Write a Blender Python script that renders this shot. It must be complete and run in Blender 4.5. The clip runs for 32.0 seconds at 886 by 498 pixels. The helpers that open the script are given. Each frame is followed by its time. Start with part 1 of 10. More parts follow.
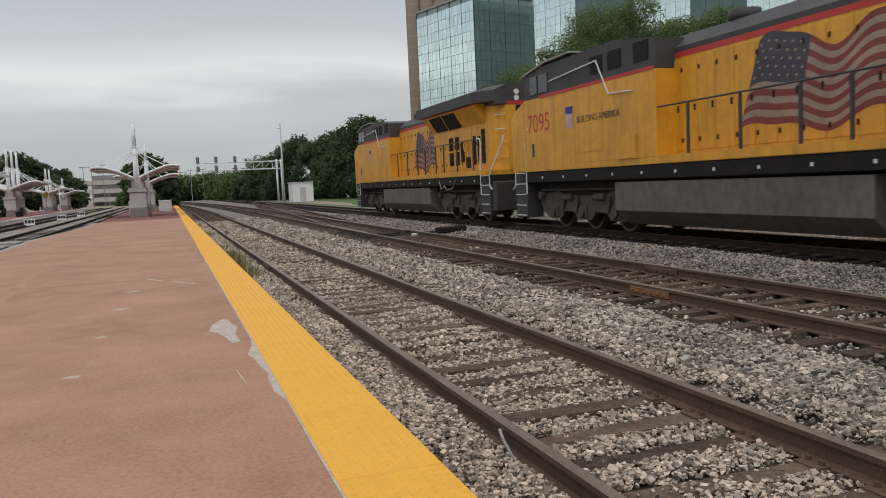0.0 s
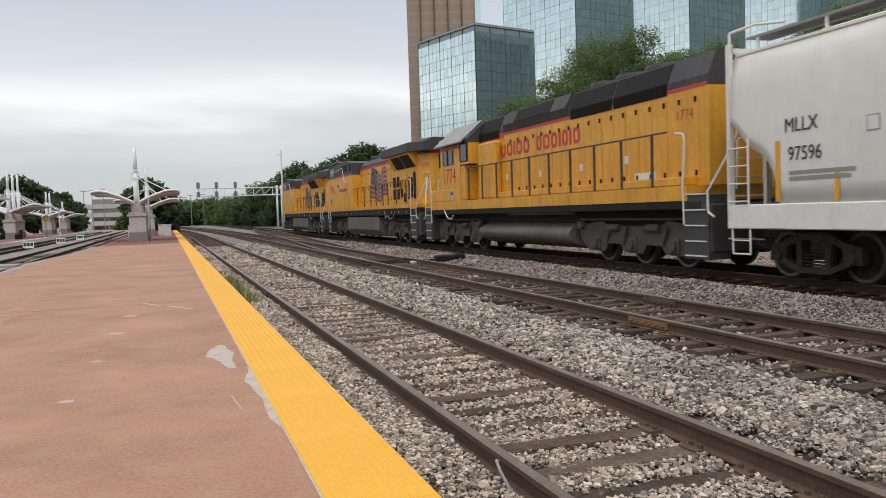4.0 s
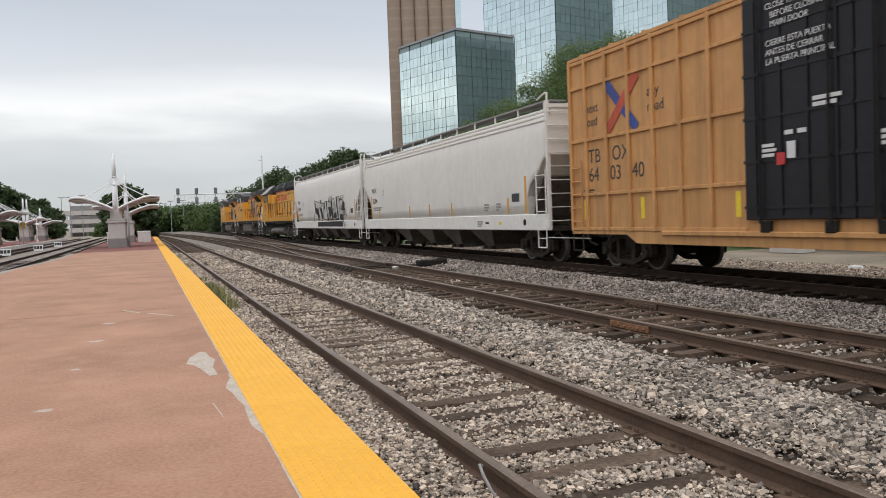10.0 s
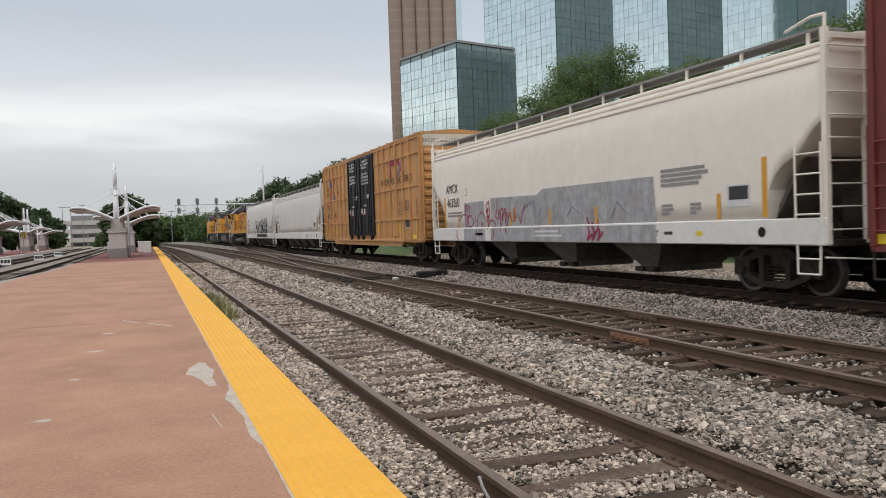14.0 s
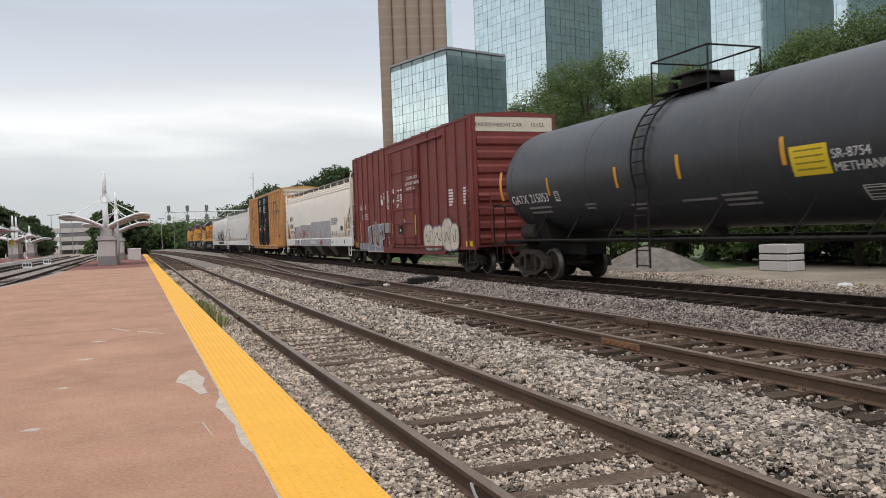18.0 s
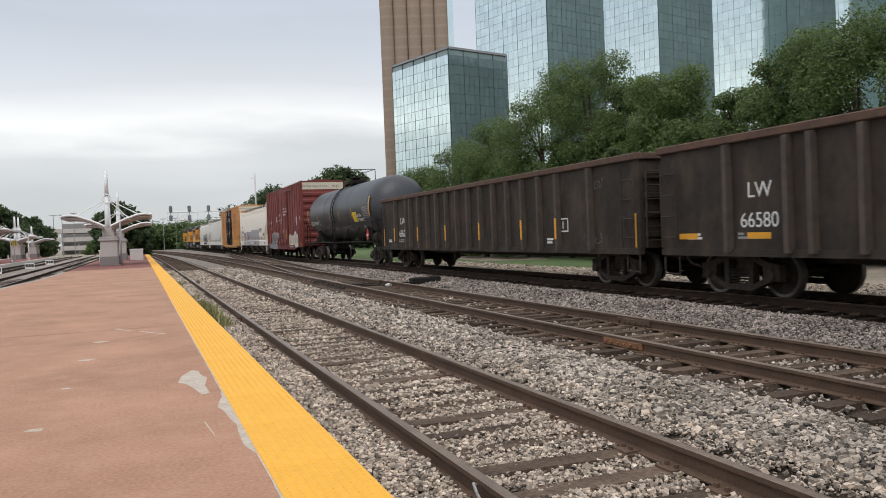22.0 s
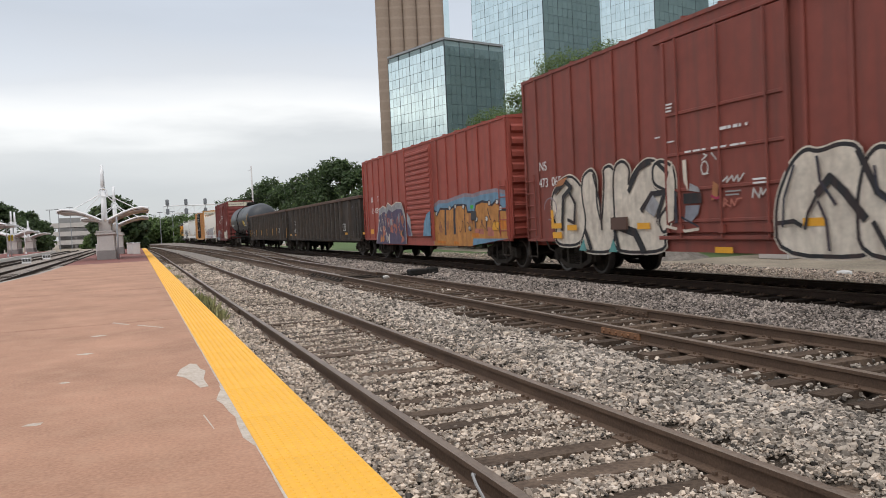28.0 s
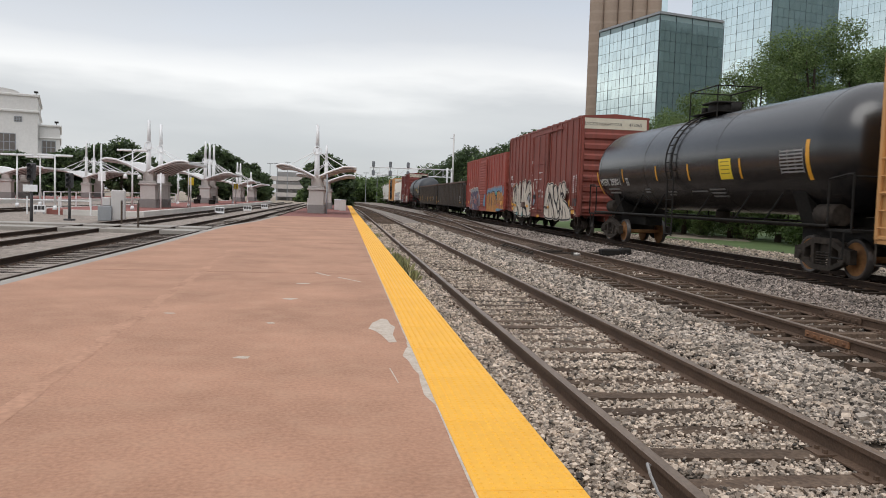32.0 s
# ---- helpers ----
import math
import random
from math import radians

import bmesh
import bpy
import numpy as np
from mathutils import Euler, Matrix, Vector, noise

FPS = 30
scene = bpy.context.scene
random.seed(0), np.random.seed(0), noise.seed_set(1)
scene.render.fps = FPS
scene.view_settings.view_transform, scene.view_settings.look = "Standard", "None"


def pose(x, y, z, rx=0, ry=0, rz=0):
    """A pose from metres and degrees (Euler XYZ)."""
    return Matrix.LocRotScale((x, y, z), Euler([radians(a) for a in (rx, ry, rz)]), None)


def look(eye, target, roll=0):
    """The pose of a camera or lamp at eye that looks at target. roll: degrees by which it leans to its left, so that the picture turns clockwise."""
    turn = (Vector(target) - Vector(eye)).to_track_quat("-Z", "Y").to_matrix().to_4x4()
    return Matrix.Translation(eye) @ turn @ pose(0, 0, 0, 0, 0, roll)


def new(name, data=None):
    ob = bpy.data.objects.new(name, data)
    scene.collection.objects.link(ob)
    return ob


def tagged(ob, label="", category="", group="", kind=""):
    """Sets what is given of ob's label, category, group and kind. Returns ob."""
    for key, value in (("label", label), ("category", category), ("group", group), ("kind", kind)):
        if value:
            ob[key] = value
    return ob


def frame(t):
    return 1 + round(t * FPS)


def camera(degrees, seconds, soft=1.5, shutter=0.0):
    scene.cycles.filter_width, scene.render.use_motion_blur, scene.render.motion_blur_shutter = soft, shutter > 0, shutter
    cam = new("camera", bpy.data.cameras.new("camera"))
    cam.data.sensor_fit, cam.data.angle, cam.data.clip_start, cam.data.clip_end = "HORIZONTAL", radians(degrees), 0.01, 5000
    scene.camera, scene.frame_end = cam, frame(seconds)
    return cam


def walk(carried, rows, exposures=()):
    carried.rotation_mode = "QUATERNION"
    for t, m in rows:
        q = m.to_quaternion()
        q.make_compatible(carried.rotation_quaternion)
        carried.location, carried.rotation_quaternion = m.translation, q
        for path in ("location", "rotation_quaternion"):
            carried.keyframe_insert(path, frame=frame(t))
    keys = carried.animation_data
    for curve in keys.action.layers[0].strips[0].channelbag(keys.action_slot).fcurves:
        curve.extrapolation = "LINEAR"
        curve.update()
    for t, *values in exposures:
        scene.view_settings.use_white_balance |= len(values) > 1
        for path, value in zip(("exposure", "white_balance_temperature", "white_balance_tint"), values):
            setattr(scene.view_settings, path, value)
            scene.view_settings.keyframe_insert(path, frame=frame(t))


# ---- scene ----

# ---------- camera: hand-held on the platform, turning only ----------
EYE = (0.0, 0.0, 1.38)
cam = camera(58.1, 32.0, soft=0.95, shutter=0.2)
TURNS = (
    (0, 85.26, 2.66, -19.04), (0.5, 86.42, 2.97, -18.79), (1, 86.6, 2.81, -18.87), (1.5, 86.74, 2.45, -18.83), (2, 86.83, 2.36, -18.66),
    (2.5, 86.82, 2.35, -18.43), (3, 87.01, 2.15, -18.56), (3.5, 87.17, 1.99, -18.79), (5.5, 87.67, 1.89, -19.92), (6, 87.86, 1.89, -20),
    (6.5, 88, 1.96, -19.85), (7, 88.19, 1.97, -20.06), (7.5, 88.26, 1.89, -20.34), (8, 88.11, 1.73, -20.37), (8.5, 87.77, 1.99, -20.33),
    (9, 87.46, 2.52, -20.28), (9.5, 87.36, 2.48, -20.26), (10, 87.58, 2.2, -20.39), (10.5, 87.86, 2.07, -20.45), (11, 88, 1.93, -20.53),
    (11.5, 88.06, 1.83, -20.72), (12, 88.17, 1.89, -20.71), (12.5, 88.2, 1.94, -20.61), (13, 88.24, 1.95, -20.57), (13.5, 88.32, 1.97, -20.44),
    (14, 88.39, 1.98, -20.36), (14.5, 88.39, 1.97, -20.31), (15, 88.45, 1.97, -20.59), (15.5, 88.49, 2.04, -20.81), (17.5, 88.52, 2.29, -20.9),
    (18, 88.82, 2.16, -21.01), (18.5, 89.07, 1.87, -20.91), (19, 88.97, 1.89, -20.94), (19.5, 88.89, 1.97, -20.88), (20, 88.9, 2.01, -20.88),
    (20.5, 88.84, 2.07, -20.94), (21, 88.78, 2.14, -20.98), (21.5, 88.77, 2.21, -20.93), (22, 88.81, 2.28, -20.88), (22.5, 88.77, 2.33, -20.83),
    (23, 88.57, 2.51, -20.78), (23.5, 88.55, 2.4, -20.75), (24, 88.62, 2.32, -20.77), (24.5, 88.65, 2.41, -20.75), (26.5, 88.34, 2.79, -20.69),
    (27, 88.28, 2.74, -20.95), (27.5, 88.24, 2.72, -21.02), (28, 88.19, 2.7, -21.08), (28.5, 88.07, 2.72, -21.33), (29, 88, 2.67, -21.59),
    (29.5, 88, 2.64, -21.33), (30, 88.11, 2.64, -15.67), (30.5, 88.21, 2.7, -8.36), (31, 88.07, 1.87, -7.38), (31.5, 87.11, 0.2, -7.31),
    (32, 86.4, -1.84, -7.14),
)
walk(cam, [(t, pose(*EYE, a, b, c)) for t, a, b, c in TURNS], [(0, -0.52), (1, -0.64), (2, -0.22), (3, -0.17), (6, -0.22), (9, -0.26), (10, -0.17), (11, -0.22), (13, -0.28), (15, -0.24), (19, -0.13), (24, -0.13), (29, -0.07), (30, -0.06), (30.5, -0.2), (31, -0.36), (31.5, -0.26), (32, -0.18)])

# ---------- overcast sky and one soft sun ----------
world = bpy.data.worlds.new("overcast_sky")
scene.world = world
world.use_nodes = True
wn, wl = world.node_tree.nodes, world.node_tree.links
wn.clear()
w_out, w_bg = wn.new("ShaderNodeOutputWorld"), wn.new("ShaderNodeBackground")
w_co, w_sep = wn.new("ShaderNodeTexCoord"), wn.new("ShaderNodeSeparateXYZ")
w_map = wn.new("ShaderNodeMapping")
w_map.inputs["Scale"].default_value = (1.4, 1.4, 7.0)
w_noise = wn.new("ShaderNodeTexNoise")
w_noise.inputs["Scale"].default_value, w_noise.inputs["Detail"].default_value = 2.1, 5.0
w_ramp, w_cl, w_mul, w_mix = wn.new("ShaderNodeValToRGB"), wn.new("ShaderNodeMapRange"), wn.new("ShaderNodeMixRGB"), wn.new("ShaderNodeMixRGB")
w_sky = wn.new("ShaderNodeTexSky")
w_sky.sky_type, w_sky.sun_disc = "NISHITA", False
w_sky.sun_elevation, w_sky.sun_rotation = radians(58), radians(200)
els = w_ramp.color_ramp.elements
els[0].position, els[0].color = 0.0, (0.58, 0.61, 0.64, 1)
els[1].position, els[1].color = 1.0, (1.45, 1.48, 1.55, 1)
for p, c in ((0.06, (0.63, 0.645, 0.67)), (0.105, (0.72, 0.725, 0.73)), (0.138, (1.06, 1.05, 1.03)), (0.18, (0.78, 0.795, 0.82)), (0.24, (0.645, 0.685, 0.745)), (0.36, (0.60, 0.65, 0.73)), (0.55, (1.0, 1.03, 1.08))):
    e = els.new(p)
    e.color = (*c, 1)
wl.new(w_co.outputs["Generated"], w_sep.inputs[0])
wl.new(w_co.outputs["Generated"], w_map.inputs["Vector"])
wl.new(w_map.outputs[0], w_noise.inputs["Vector"])
w_add = wn.new("ShaderNodeMath")
w_add.operation = "MULTIPLY_ADD"
w_add.inputs[1].default_value = 0.10
wl.new(w_noise.outputs[0], w_add.inputs[0])
w_off = wn.new("ShaderNodeMath")
w_off.operation = "SUBTRACT"
w_off.inputs[1].default_value = 0.05
wl.new(w_sep.outputs["Z"], w_off.inputs[0])
wl.new(w_off.outputs[0], w_add.inputs[2])
wl.new(w_add.outputs[0], w_ramp.inputs[0])
w_cl.inputs["From Min"].default_value, w_cl.inputs["From Max"].default_value = 0.3, 0.7
w_cl.inputs["To Min"].default_value, w_cl.inputs["To Max"].default_value = 0.94, 1.06
wl.new(w_noise.outputs[0], w_cl.inputs["Value"])
w_mul.blend_type = "MULTIPLY"
w_mul.inputs[0].default_value = 1.0
wl.new(w_ramp.outputs[0], w_mul.inputs[1])
wl.new(w_cl.outputs[0], w_mul.inputs[2])
w_mix.inputs[0].default_value = 0.02
wl.new(w_mul.outputs[0], w_mix.inputs[1])
wl.new(w_sky.outputs[0], w_mix.inputs[2])
wl.new(w_mix.outputs[0], w_bg.inputs[0])
w_bg.inputs[1].default_value = 1.0
wl.new(w_bg.outputs[0], w_out.inputs[0])

sun = new("sun", bpy.data.lights.new("sun", "SUN"))
sun.data.energy, sun.data.angle, sun.data.color = 1.1, radians(40), (1.0, 0.97, 0.93)
sun.matrix_world = look((-20, -30, 60), (0, 10, 0))

# ---------- materials ----------
MATS = {}


def mat(name, a, b=None, rough=0.7, metal=0.0, grain=30.0, stain=1.2, bump=0.0, streak=0.0, dirt=None, dirt_amount=0.0, per_piece=0.0, coat=0.0, dirt_size=3.0):
    """Two-scale noise between colours a and b, with optional vertical streaks, dirt blotches and piece-to-piece change."""
    if name in MATS:
        return MATS[name]
    b = b or tuple(v * 0.8 for v in a)
    m = MATS[name] = bpy.data.materials.new(name)
    m.use_nodes = True
    n, l = m.node_tree.nodes, m.node_tree.links
    bs = n["Principled BSDF"]
    co = n.new("ShaderNodeTexCoord")
    fine, wide = n.new("ShaderNodeTexNoise"), n.new("ShaderNodeTexNoise")
    fine.inputs["Scale"].default_value, fine.inputs["Detail"].default_value = grain, 4.0
    wide.inputs["Scale"].default_value, wide.inputs["Detail"].default_value = stain, 5.0
    for x in (fine, wide):
        l.new(co.outputs["Object"], x.inputs["Vector"])
    mean = n.new("ShaderNodeMath")
    mean.operation = "ADD"
    l.new(fine.outputs[0], mean.inputs[0])
    l.new(wide.outputs[0], mean.inputs[1])
    mr = n.new("ShaderNodeMapRange")
    mr.inputs["From Min"].default_value, mr.inputs["From Max"].default_value = 0.72, 1.28
    l.new(mean.outputs[0], mr.inputs["Value"])
    mix = n.new("ShaderNodeMixRGB")
    mix.inputs[1].default_value, mix.inputs[2].default_value = (*a, 1), (*b, 1)
    l.new(mr.outputs[0], mix.inputs[0])
    col = mix.outputs[0]
    if dirt:
        mp, dn, dr, dm = n.new("ShaderNodeMapping"), n.new("ShaderNodeTexNoise"), n.new("ShaderNodeMapRange"), n.new("ShaderNodeMixRGB")
        mp.inputs["Scale"].default_value = (dirt_size, dirt_size, dirt_size * (1 - 0.917 * streak))
        dn.inputs["Scale"].default_value, dn.inputs["Detail"].default_value = 1.6, 6.0
        dr.inputs["From Min"].default_value, dr.inputs["From Max"].default_value = 0.46, 0.74
        dr.inputs["To Max"].default_value = dirt_amount
        l.new(co.outputs["Object"], mp.inputs["Vector"])
        l.new(mp.outputs[0], dn.inputs["Vector"])
        l.new(dn.outputs[0], dr.inputs["Value"])
        l.new(dr.outputs[0], dm.inputs[0])
        l.new(col, dm.inputs[1])
        dm.inputs[2].default_value = (*dirt, 1)
        col = dm.outputs[0]
    if per_piece:
        oi, geo, ad, fr, pm, hs = (n.new("ShaderNodeObjectInfo"), n.new("ShaderNodeNewGeometry"), n.new("ShaderNodeMath"), n.new("ShaderNodeMath"),
                                   n.new("ShaderNodeMapRange"), n.new("ShaderNodeHueSaturation"))
        fr.operation = "FRACT"
        l.new(oi.outputs["Random"], ad.inputs[0])
        l.new(geo.outputs["Random Per Island"], ad.inputs[1])
        l.new(ad.outputs[0], fr.inputs[0])
        l.new(fr.outputs[0], pm.inputs["Value"])
        pm.inputs["To Min"].default_value, pm.inputs["To Max"].default_value = 1 - per_piece, 1 + per_piece
        l.new(pm.outputs[0], hs.inputs["Value"])
        l.new(col, hs.inputs["Color"])
        col = hs.outputs[0]
    l.new(col, bs.inputs["Base Color"])
    rr = n.new("ShaderNodeMapRange")
    rr.inputs["To Min"].default_value, rr.inputs["To Max"].default_value = max(0.02, rough - 0.08), min(1, rough + 0.08)
    l.new(wide.outputs[0], rr.inputs["Value"])
    l.new(rr.outputs[0], bs.inputs["Roughness"])
    bs.inputs["Metallic"].default_value = metal
    if coat:
        bs.inputs["Coat Weight"].default_value, bs.inputs["Coat Roughness"].default_value = coat, 0.15
    if bump:
        bp = n.new("ShaderNodeBump")
        bp.inputs["Strength"].default_value, bp.inputs["Distance"].default_value = bump, 0.02
        l.new(fine.outputs[0], bp.inputs["Height"])
        l.new(bp.outputs[0], bs.inputs["Normal"])
    return m


# bed kept near-black: the shade in the gaps between stones is its colour
BALLAST_SHADE = mat("ballast_bed", (0.040, 0.030, 0.022), (0.080, 0.062, 0.047), 0.95, grain=60, stain=0.8, bump=0.8)
BALLAST_FAR = mat("ballast_far", (0.33, 0.28, 0.235), (0.060, 0.048, 0.038), 0.95, grain=17, stain=3.5, bump=1.0, dirt=(0.15, 0.12, 0.095), dirt_amount=0.35, dirt_size=0.5)
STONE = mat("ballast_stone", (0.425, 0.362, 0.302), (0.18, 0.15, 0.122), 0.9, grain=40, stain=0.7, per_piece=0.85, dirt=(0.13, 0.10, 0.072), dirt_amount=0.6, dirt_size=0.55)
# darker stone for the strip from x 8.3 to 14.2
STONE_DARKER = mat("ballast_stone_darker", (0.33, 0.275, 0.235), (0.14, 0.115, 0.097), 0.9, grain=40, stain=0.7, per_piece=0.8)
STONE_TAN = mat("ballast_stone_tan", (0.51, 0.42, 0.335), (0.33, 0.258, 0.2), 0.9, grain=40, stain=1.0, per_piece=0.6)
TIE = mat("tie_wood", (0.055, 0.038, 0.028), (0.130, 0.092, 0.066), 0.9, grain=25, stain=3, bump=0.6, per_piece=0.4)
RAIL = mat("rail_rust", (0.070, 0.040, 0.024), (0.125, 0.075, 0.046), 0.8, grain=50, stain=3, bump=0.2)
RAIL_TOP = mat("rail_head_worn", (0.20, 0.145, 0.105), (0.125, 0.088, 0.062), 0.45, 0.2, grain=30, stain=2)
# dark copies of RAIL and TIE, with shade put into the colour
RAIL_DARK = mat("rail_shaded", (0.030, 0.019, 0.014), (0.056, 0.037, 0.027), 0.75, grain=50, stain=3)
TIE_DARK = mat("tie_shaded", (0.026, 0.019, 0.015), (0.056, 0.041, 0.031), 0.9, grain=25, stain=3, bump=0.6, per_piece=0.4)
JOINT = mat("joint_bar_rust", (0.30, 0.14, 0.06), (0.14, 0.07, 0.04), 0.85, grain=40, stain=6)
PLATFORM = mat("stained_concrete", (0.455, 0.240, 0.148), (0.285, 0.146, 0.088), 0.82, grain=34, stain=0.75, bump=0.22, dirt=(0.50, 0.31, 0.20), dirt_amount=0.3, dirt_size=2.1)
PLATFORM_WORN = mat("worn_concrete", (0.49, 0.27, 0.172), (0.31, 0.16, 0.098), 0.85, grain=17, stain=2.0, bump=0.12)
BRICK = mat("red_paver", (0.26, 0.095, 0.075), (0.20, 0.07, 0.055), 0.85, grain=20, stain=1.0, per_piece=0.15)
YELLOW_TILE = mat("tactile_yellow", (0.83, 0.42, 0.030), (0.76, 0.37, 0.024), 0.6, grain=14, stain=1.3, bump=0.05, dirt=(0.55, 0.30, 0.05), dirt_amount=0.12)
CONCRETE = mat("concrete", (0.35, 0.32, 0.28), (0.26, 0.235, 0.21), 0.85, grain=18, stain=1.0, bump=0.15)
MORTAR = mat("mortar_patch", (0.56, 0.49, 0.42), (0.40, 0.32, 0.25), 0.95, grain=30, stain=6, bump=0.3)
EARTH = mat("dry_ground", (0.38, 0.315, 0.235), (0.17, 0.14, 0.105), 0.95, grain=14, stain=0.5, bump=0.5)
LAWN = mat("lawn", (0.095, 0.145, 0.042), (0.065, 0.10, 0.03), 0.95, grain=20, stain=0.5)
LEAF = mat("leaf_green", (0.080, 0.128, 0.040), (0.115, 0.165, 0.052), 0.6, grain=3, stain=0.6, per_piece=0.4)
LEAF_DARK = mat("leaf_dark", (0.058, 0.094, 0.040), (0.090, 0.125, 0.052), 0.65, grain=2, stain=0.3, per_piece=0.45)
LEAF_LIGHT = mat("leaf_light", (0.135, 0.205, 0.065), (0.19, 0.25, 0.09), 0.6, grain=3, stain=0.6, per_piece=0.35)
for leafy in (LEAF, LEAF_DARK, LEAF_LIGHT):
    ln, ll = leafy.node_tree.nodes, leafy.node_tree.links
    lp, lt, lm = ln["Principled BSDF"], ln.new("ShaderNodeBsdfTranslucent"), ln.new("ShaderNodeMixShader")
    ll.new(lp.inputs["Base Color"].links[0].from_socket, lt.inputs["Color"])
    lm.inputs[0].default_value = 0.5
    ll.new(lp.outputs[0], lm.inputs[1])
    ll.new(lt.outputs[0], lm.inputs[2])
    ll.new(lm.outputs[0], ln["Material Output"].inputs["Surface"])
WEED = mat("dry_weed", (0.19, 0.205, 0.075), (0.30, 0.27, 0.125), 0.75, grain=6, stain=2, per_piece=0.4)
BARK = mat("bark", (0.10, 0.075, 0.055), (0.06, 0.045, 0.035), 0.95, grain=20, stain=2, bump=0.8)
WHITE_STEEL = mat("white_steel", (0.82, 0.815, 0.81), (0.75, 0.745, 0.74), 0.45, grain=8, stain=0.7)
UNDERSIDE_SHADE = mat("canopy_underside_shade", (0.20, 0.185, 0.17), (0.14, 0.13, 0.12), 0.8, grain=6, stain=0.8)
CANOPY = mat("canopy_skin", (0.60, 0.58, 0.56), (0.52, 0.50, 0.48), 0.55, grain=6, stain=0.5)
LETTER_STONE = mat("chalk_stone", (0.66, 0.63, 0.58), (0.5, 0.47, 0.43), 0.9, grain=20, stain=4)
PALE_STONE = mat("pale_stone", (0.56, 0.52, 0.49), (0.48, 0.44, 0.41), 0.8, grain=12, stain=0.8)
GREY_STONE = mat("grey_stone", (0.27, 0.25, 0.24), (0.21, 0.19, 0.18), 0.8, grain=12, stain=0.8)
STUCCO = mat("station_stucco", (0.70, 0.68, 0.65), (0.62, 0.60, 0.57), 0.85, grain=3, stain=0.2)
DARK_GLASS = mat("dark_window", (0.03, 0.035, 0.04), (0.05, 0.055, 0.06), 0.15)
BROWN_CONC = mat("brown_concrete", (0.33, 0.250, 0.192), (0.29, 0.218, 0.166), 0.9, grain=2, stain=0.1)
BROWN_BAND = mat("brown_band", (0.365, 0.280, 0.218), (0.325, 0.248, 0.192), 0.9, grain=2, stain=0.1)
MULLION = mat("mullion", (0.05, 0.07, 0.075), (0.035, 0.05, 0.055), 0.5)
GLASS_WALL = mat("mirror_glass", (0.78, 0.90, 0.885), (0.70, 0.83, 0.825), 0.06, 1.0, grain=0.4, stain=0.05, per_piece=0.06)
GREY_BOX = mat("grey_cabinet", (0.30, 0.31, 0.32), (0.25, 0.26, 0.27), 0.5)
PALE_BOX = mat("pale_cabinet", (0.58, 0.55, 0.53), (0.50, 0.47, 0.45), 0.5)
BLACK = mat("black_iron", (0.014, 0.013, 0.012), (0.027, 0.024, 0.021), 0.7, grain=14, stain=2)
GRIME = mat("truck_grime", (0.030, 0.025, 0.021), (0.066, 0.053, 0.043), 0.85, grain=10, stain=3, bump=0.2)
WHEEL_STEEL = mat("wheel_tread", (0.13, 0.115, 0.105), (0.075, 0.062, 0.055), 0.45, 0.5)
WHEEL_FACE = mat("wheel_face", (0.020, 0.016, 0.013), (0.045, 0.034, 0.026), 0.8, grain=12, stain=3)
WHEEL_RUST = mat("wheel_face_rust", (0.42, 0.20, 0.075), (0.27, 0.125, 0.048), 0.8, grain=12, stain=3)
for matte in (BLACK, GRIME, WHEEL_FACE, TIE, TIE_DARK, RAIL_DARK, BALLAST_SHADE):
    matte.node_tree.nodes["Principled BSDF"].inputs["Specular IOR Level"].default_value = 0.15

# ---------- mesh helpers ----------


def mesh_of(name, bm, material, smooth=False):
    me = bpy.data.meshes.new(name)
    bm.normal_update()
    bm.to_mesh(me)
    bm.free()
    for m in material if isinstance(material, (list, tuple)) else (material,):
        me.materials.append(m)
    if smooth:
        me.shade_smooth()
    return me


def part(name, bm, material, parent=None, label="", at=None, smooth=False):
    """Links a bmesh as one mesh object under a thing or part."""
    ob = new(name, mesh_of(name, bm, material, smooth))
    ob.parent = parent
    if at is not None:
        ob.matrix_basis = at
    return tagged(ob, label)


def share(ob, parent, at):
    """Another part on the same mesh, with its own sub-parts."""
    twin = ob.copy()
    scene.collection.objects.link(twin)
    twin.parent, twin.matrix_basis = parent, at
    for c in ob.children:
        share(c, twin, c.matrix_basis.copy())
    return twin


def thing(name, label, category, m=None, group="", kind=""):
    ob = new(name)
    ob.empty_display_size = 0.3
    if m is not None:
        ob.matrix_basis = m
    return tagged(ob, label, category, group, kind)


def raw_mesh(name, verts, faces, material):
    me = bpy.data.meshes.new(name)
    me.from_pydata(verts, [], faces)
    for m in material if isinstance(material, (list, tuple)) else (material,):
        me.materials.append(m)
    return me


def box(bm, x0, x1, y0, y1, z0, z1, bevel=0.0, mi=0):
    v = [bm.verts.new(p) for p in ((x0, y0, z0), (x1, y0, z0), (x1, y1, z0), (x0, y1, z0), (x0, y0, z1), (x1, y0, z1), (x1, y1, z1), (x0, y1, z1))]
    fs = [bm.faces.new([v[i] for i in f]) for f in ((3, 2, 1, 0), (4, 5, 6, 7), (0, 1, 5, 4), (1, 2, 6, 5), (2, 3, 7, 6), (3, 0, 4, 7))]
    for f in fs:
        f.material_index = mi
    if bevel:
        r = bmesh.ops.bevel(bm, geom=list({e for f in fs for e in f.edges}), offset=bevel, segments=1, affect="EDGES")
        for f in r["faces"]:
            f.material_index = mi
    return v


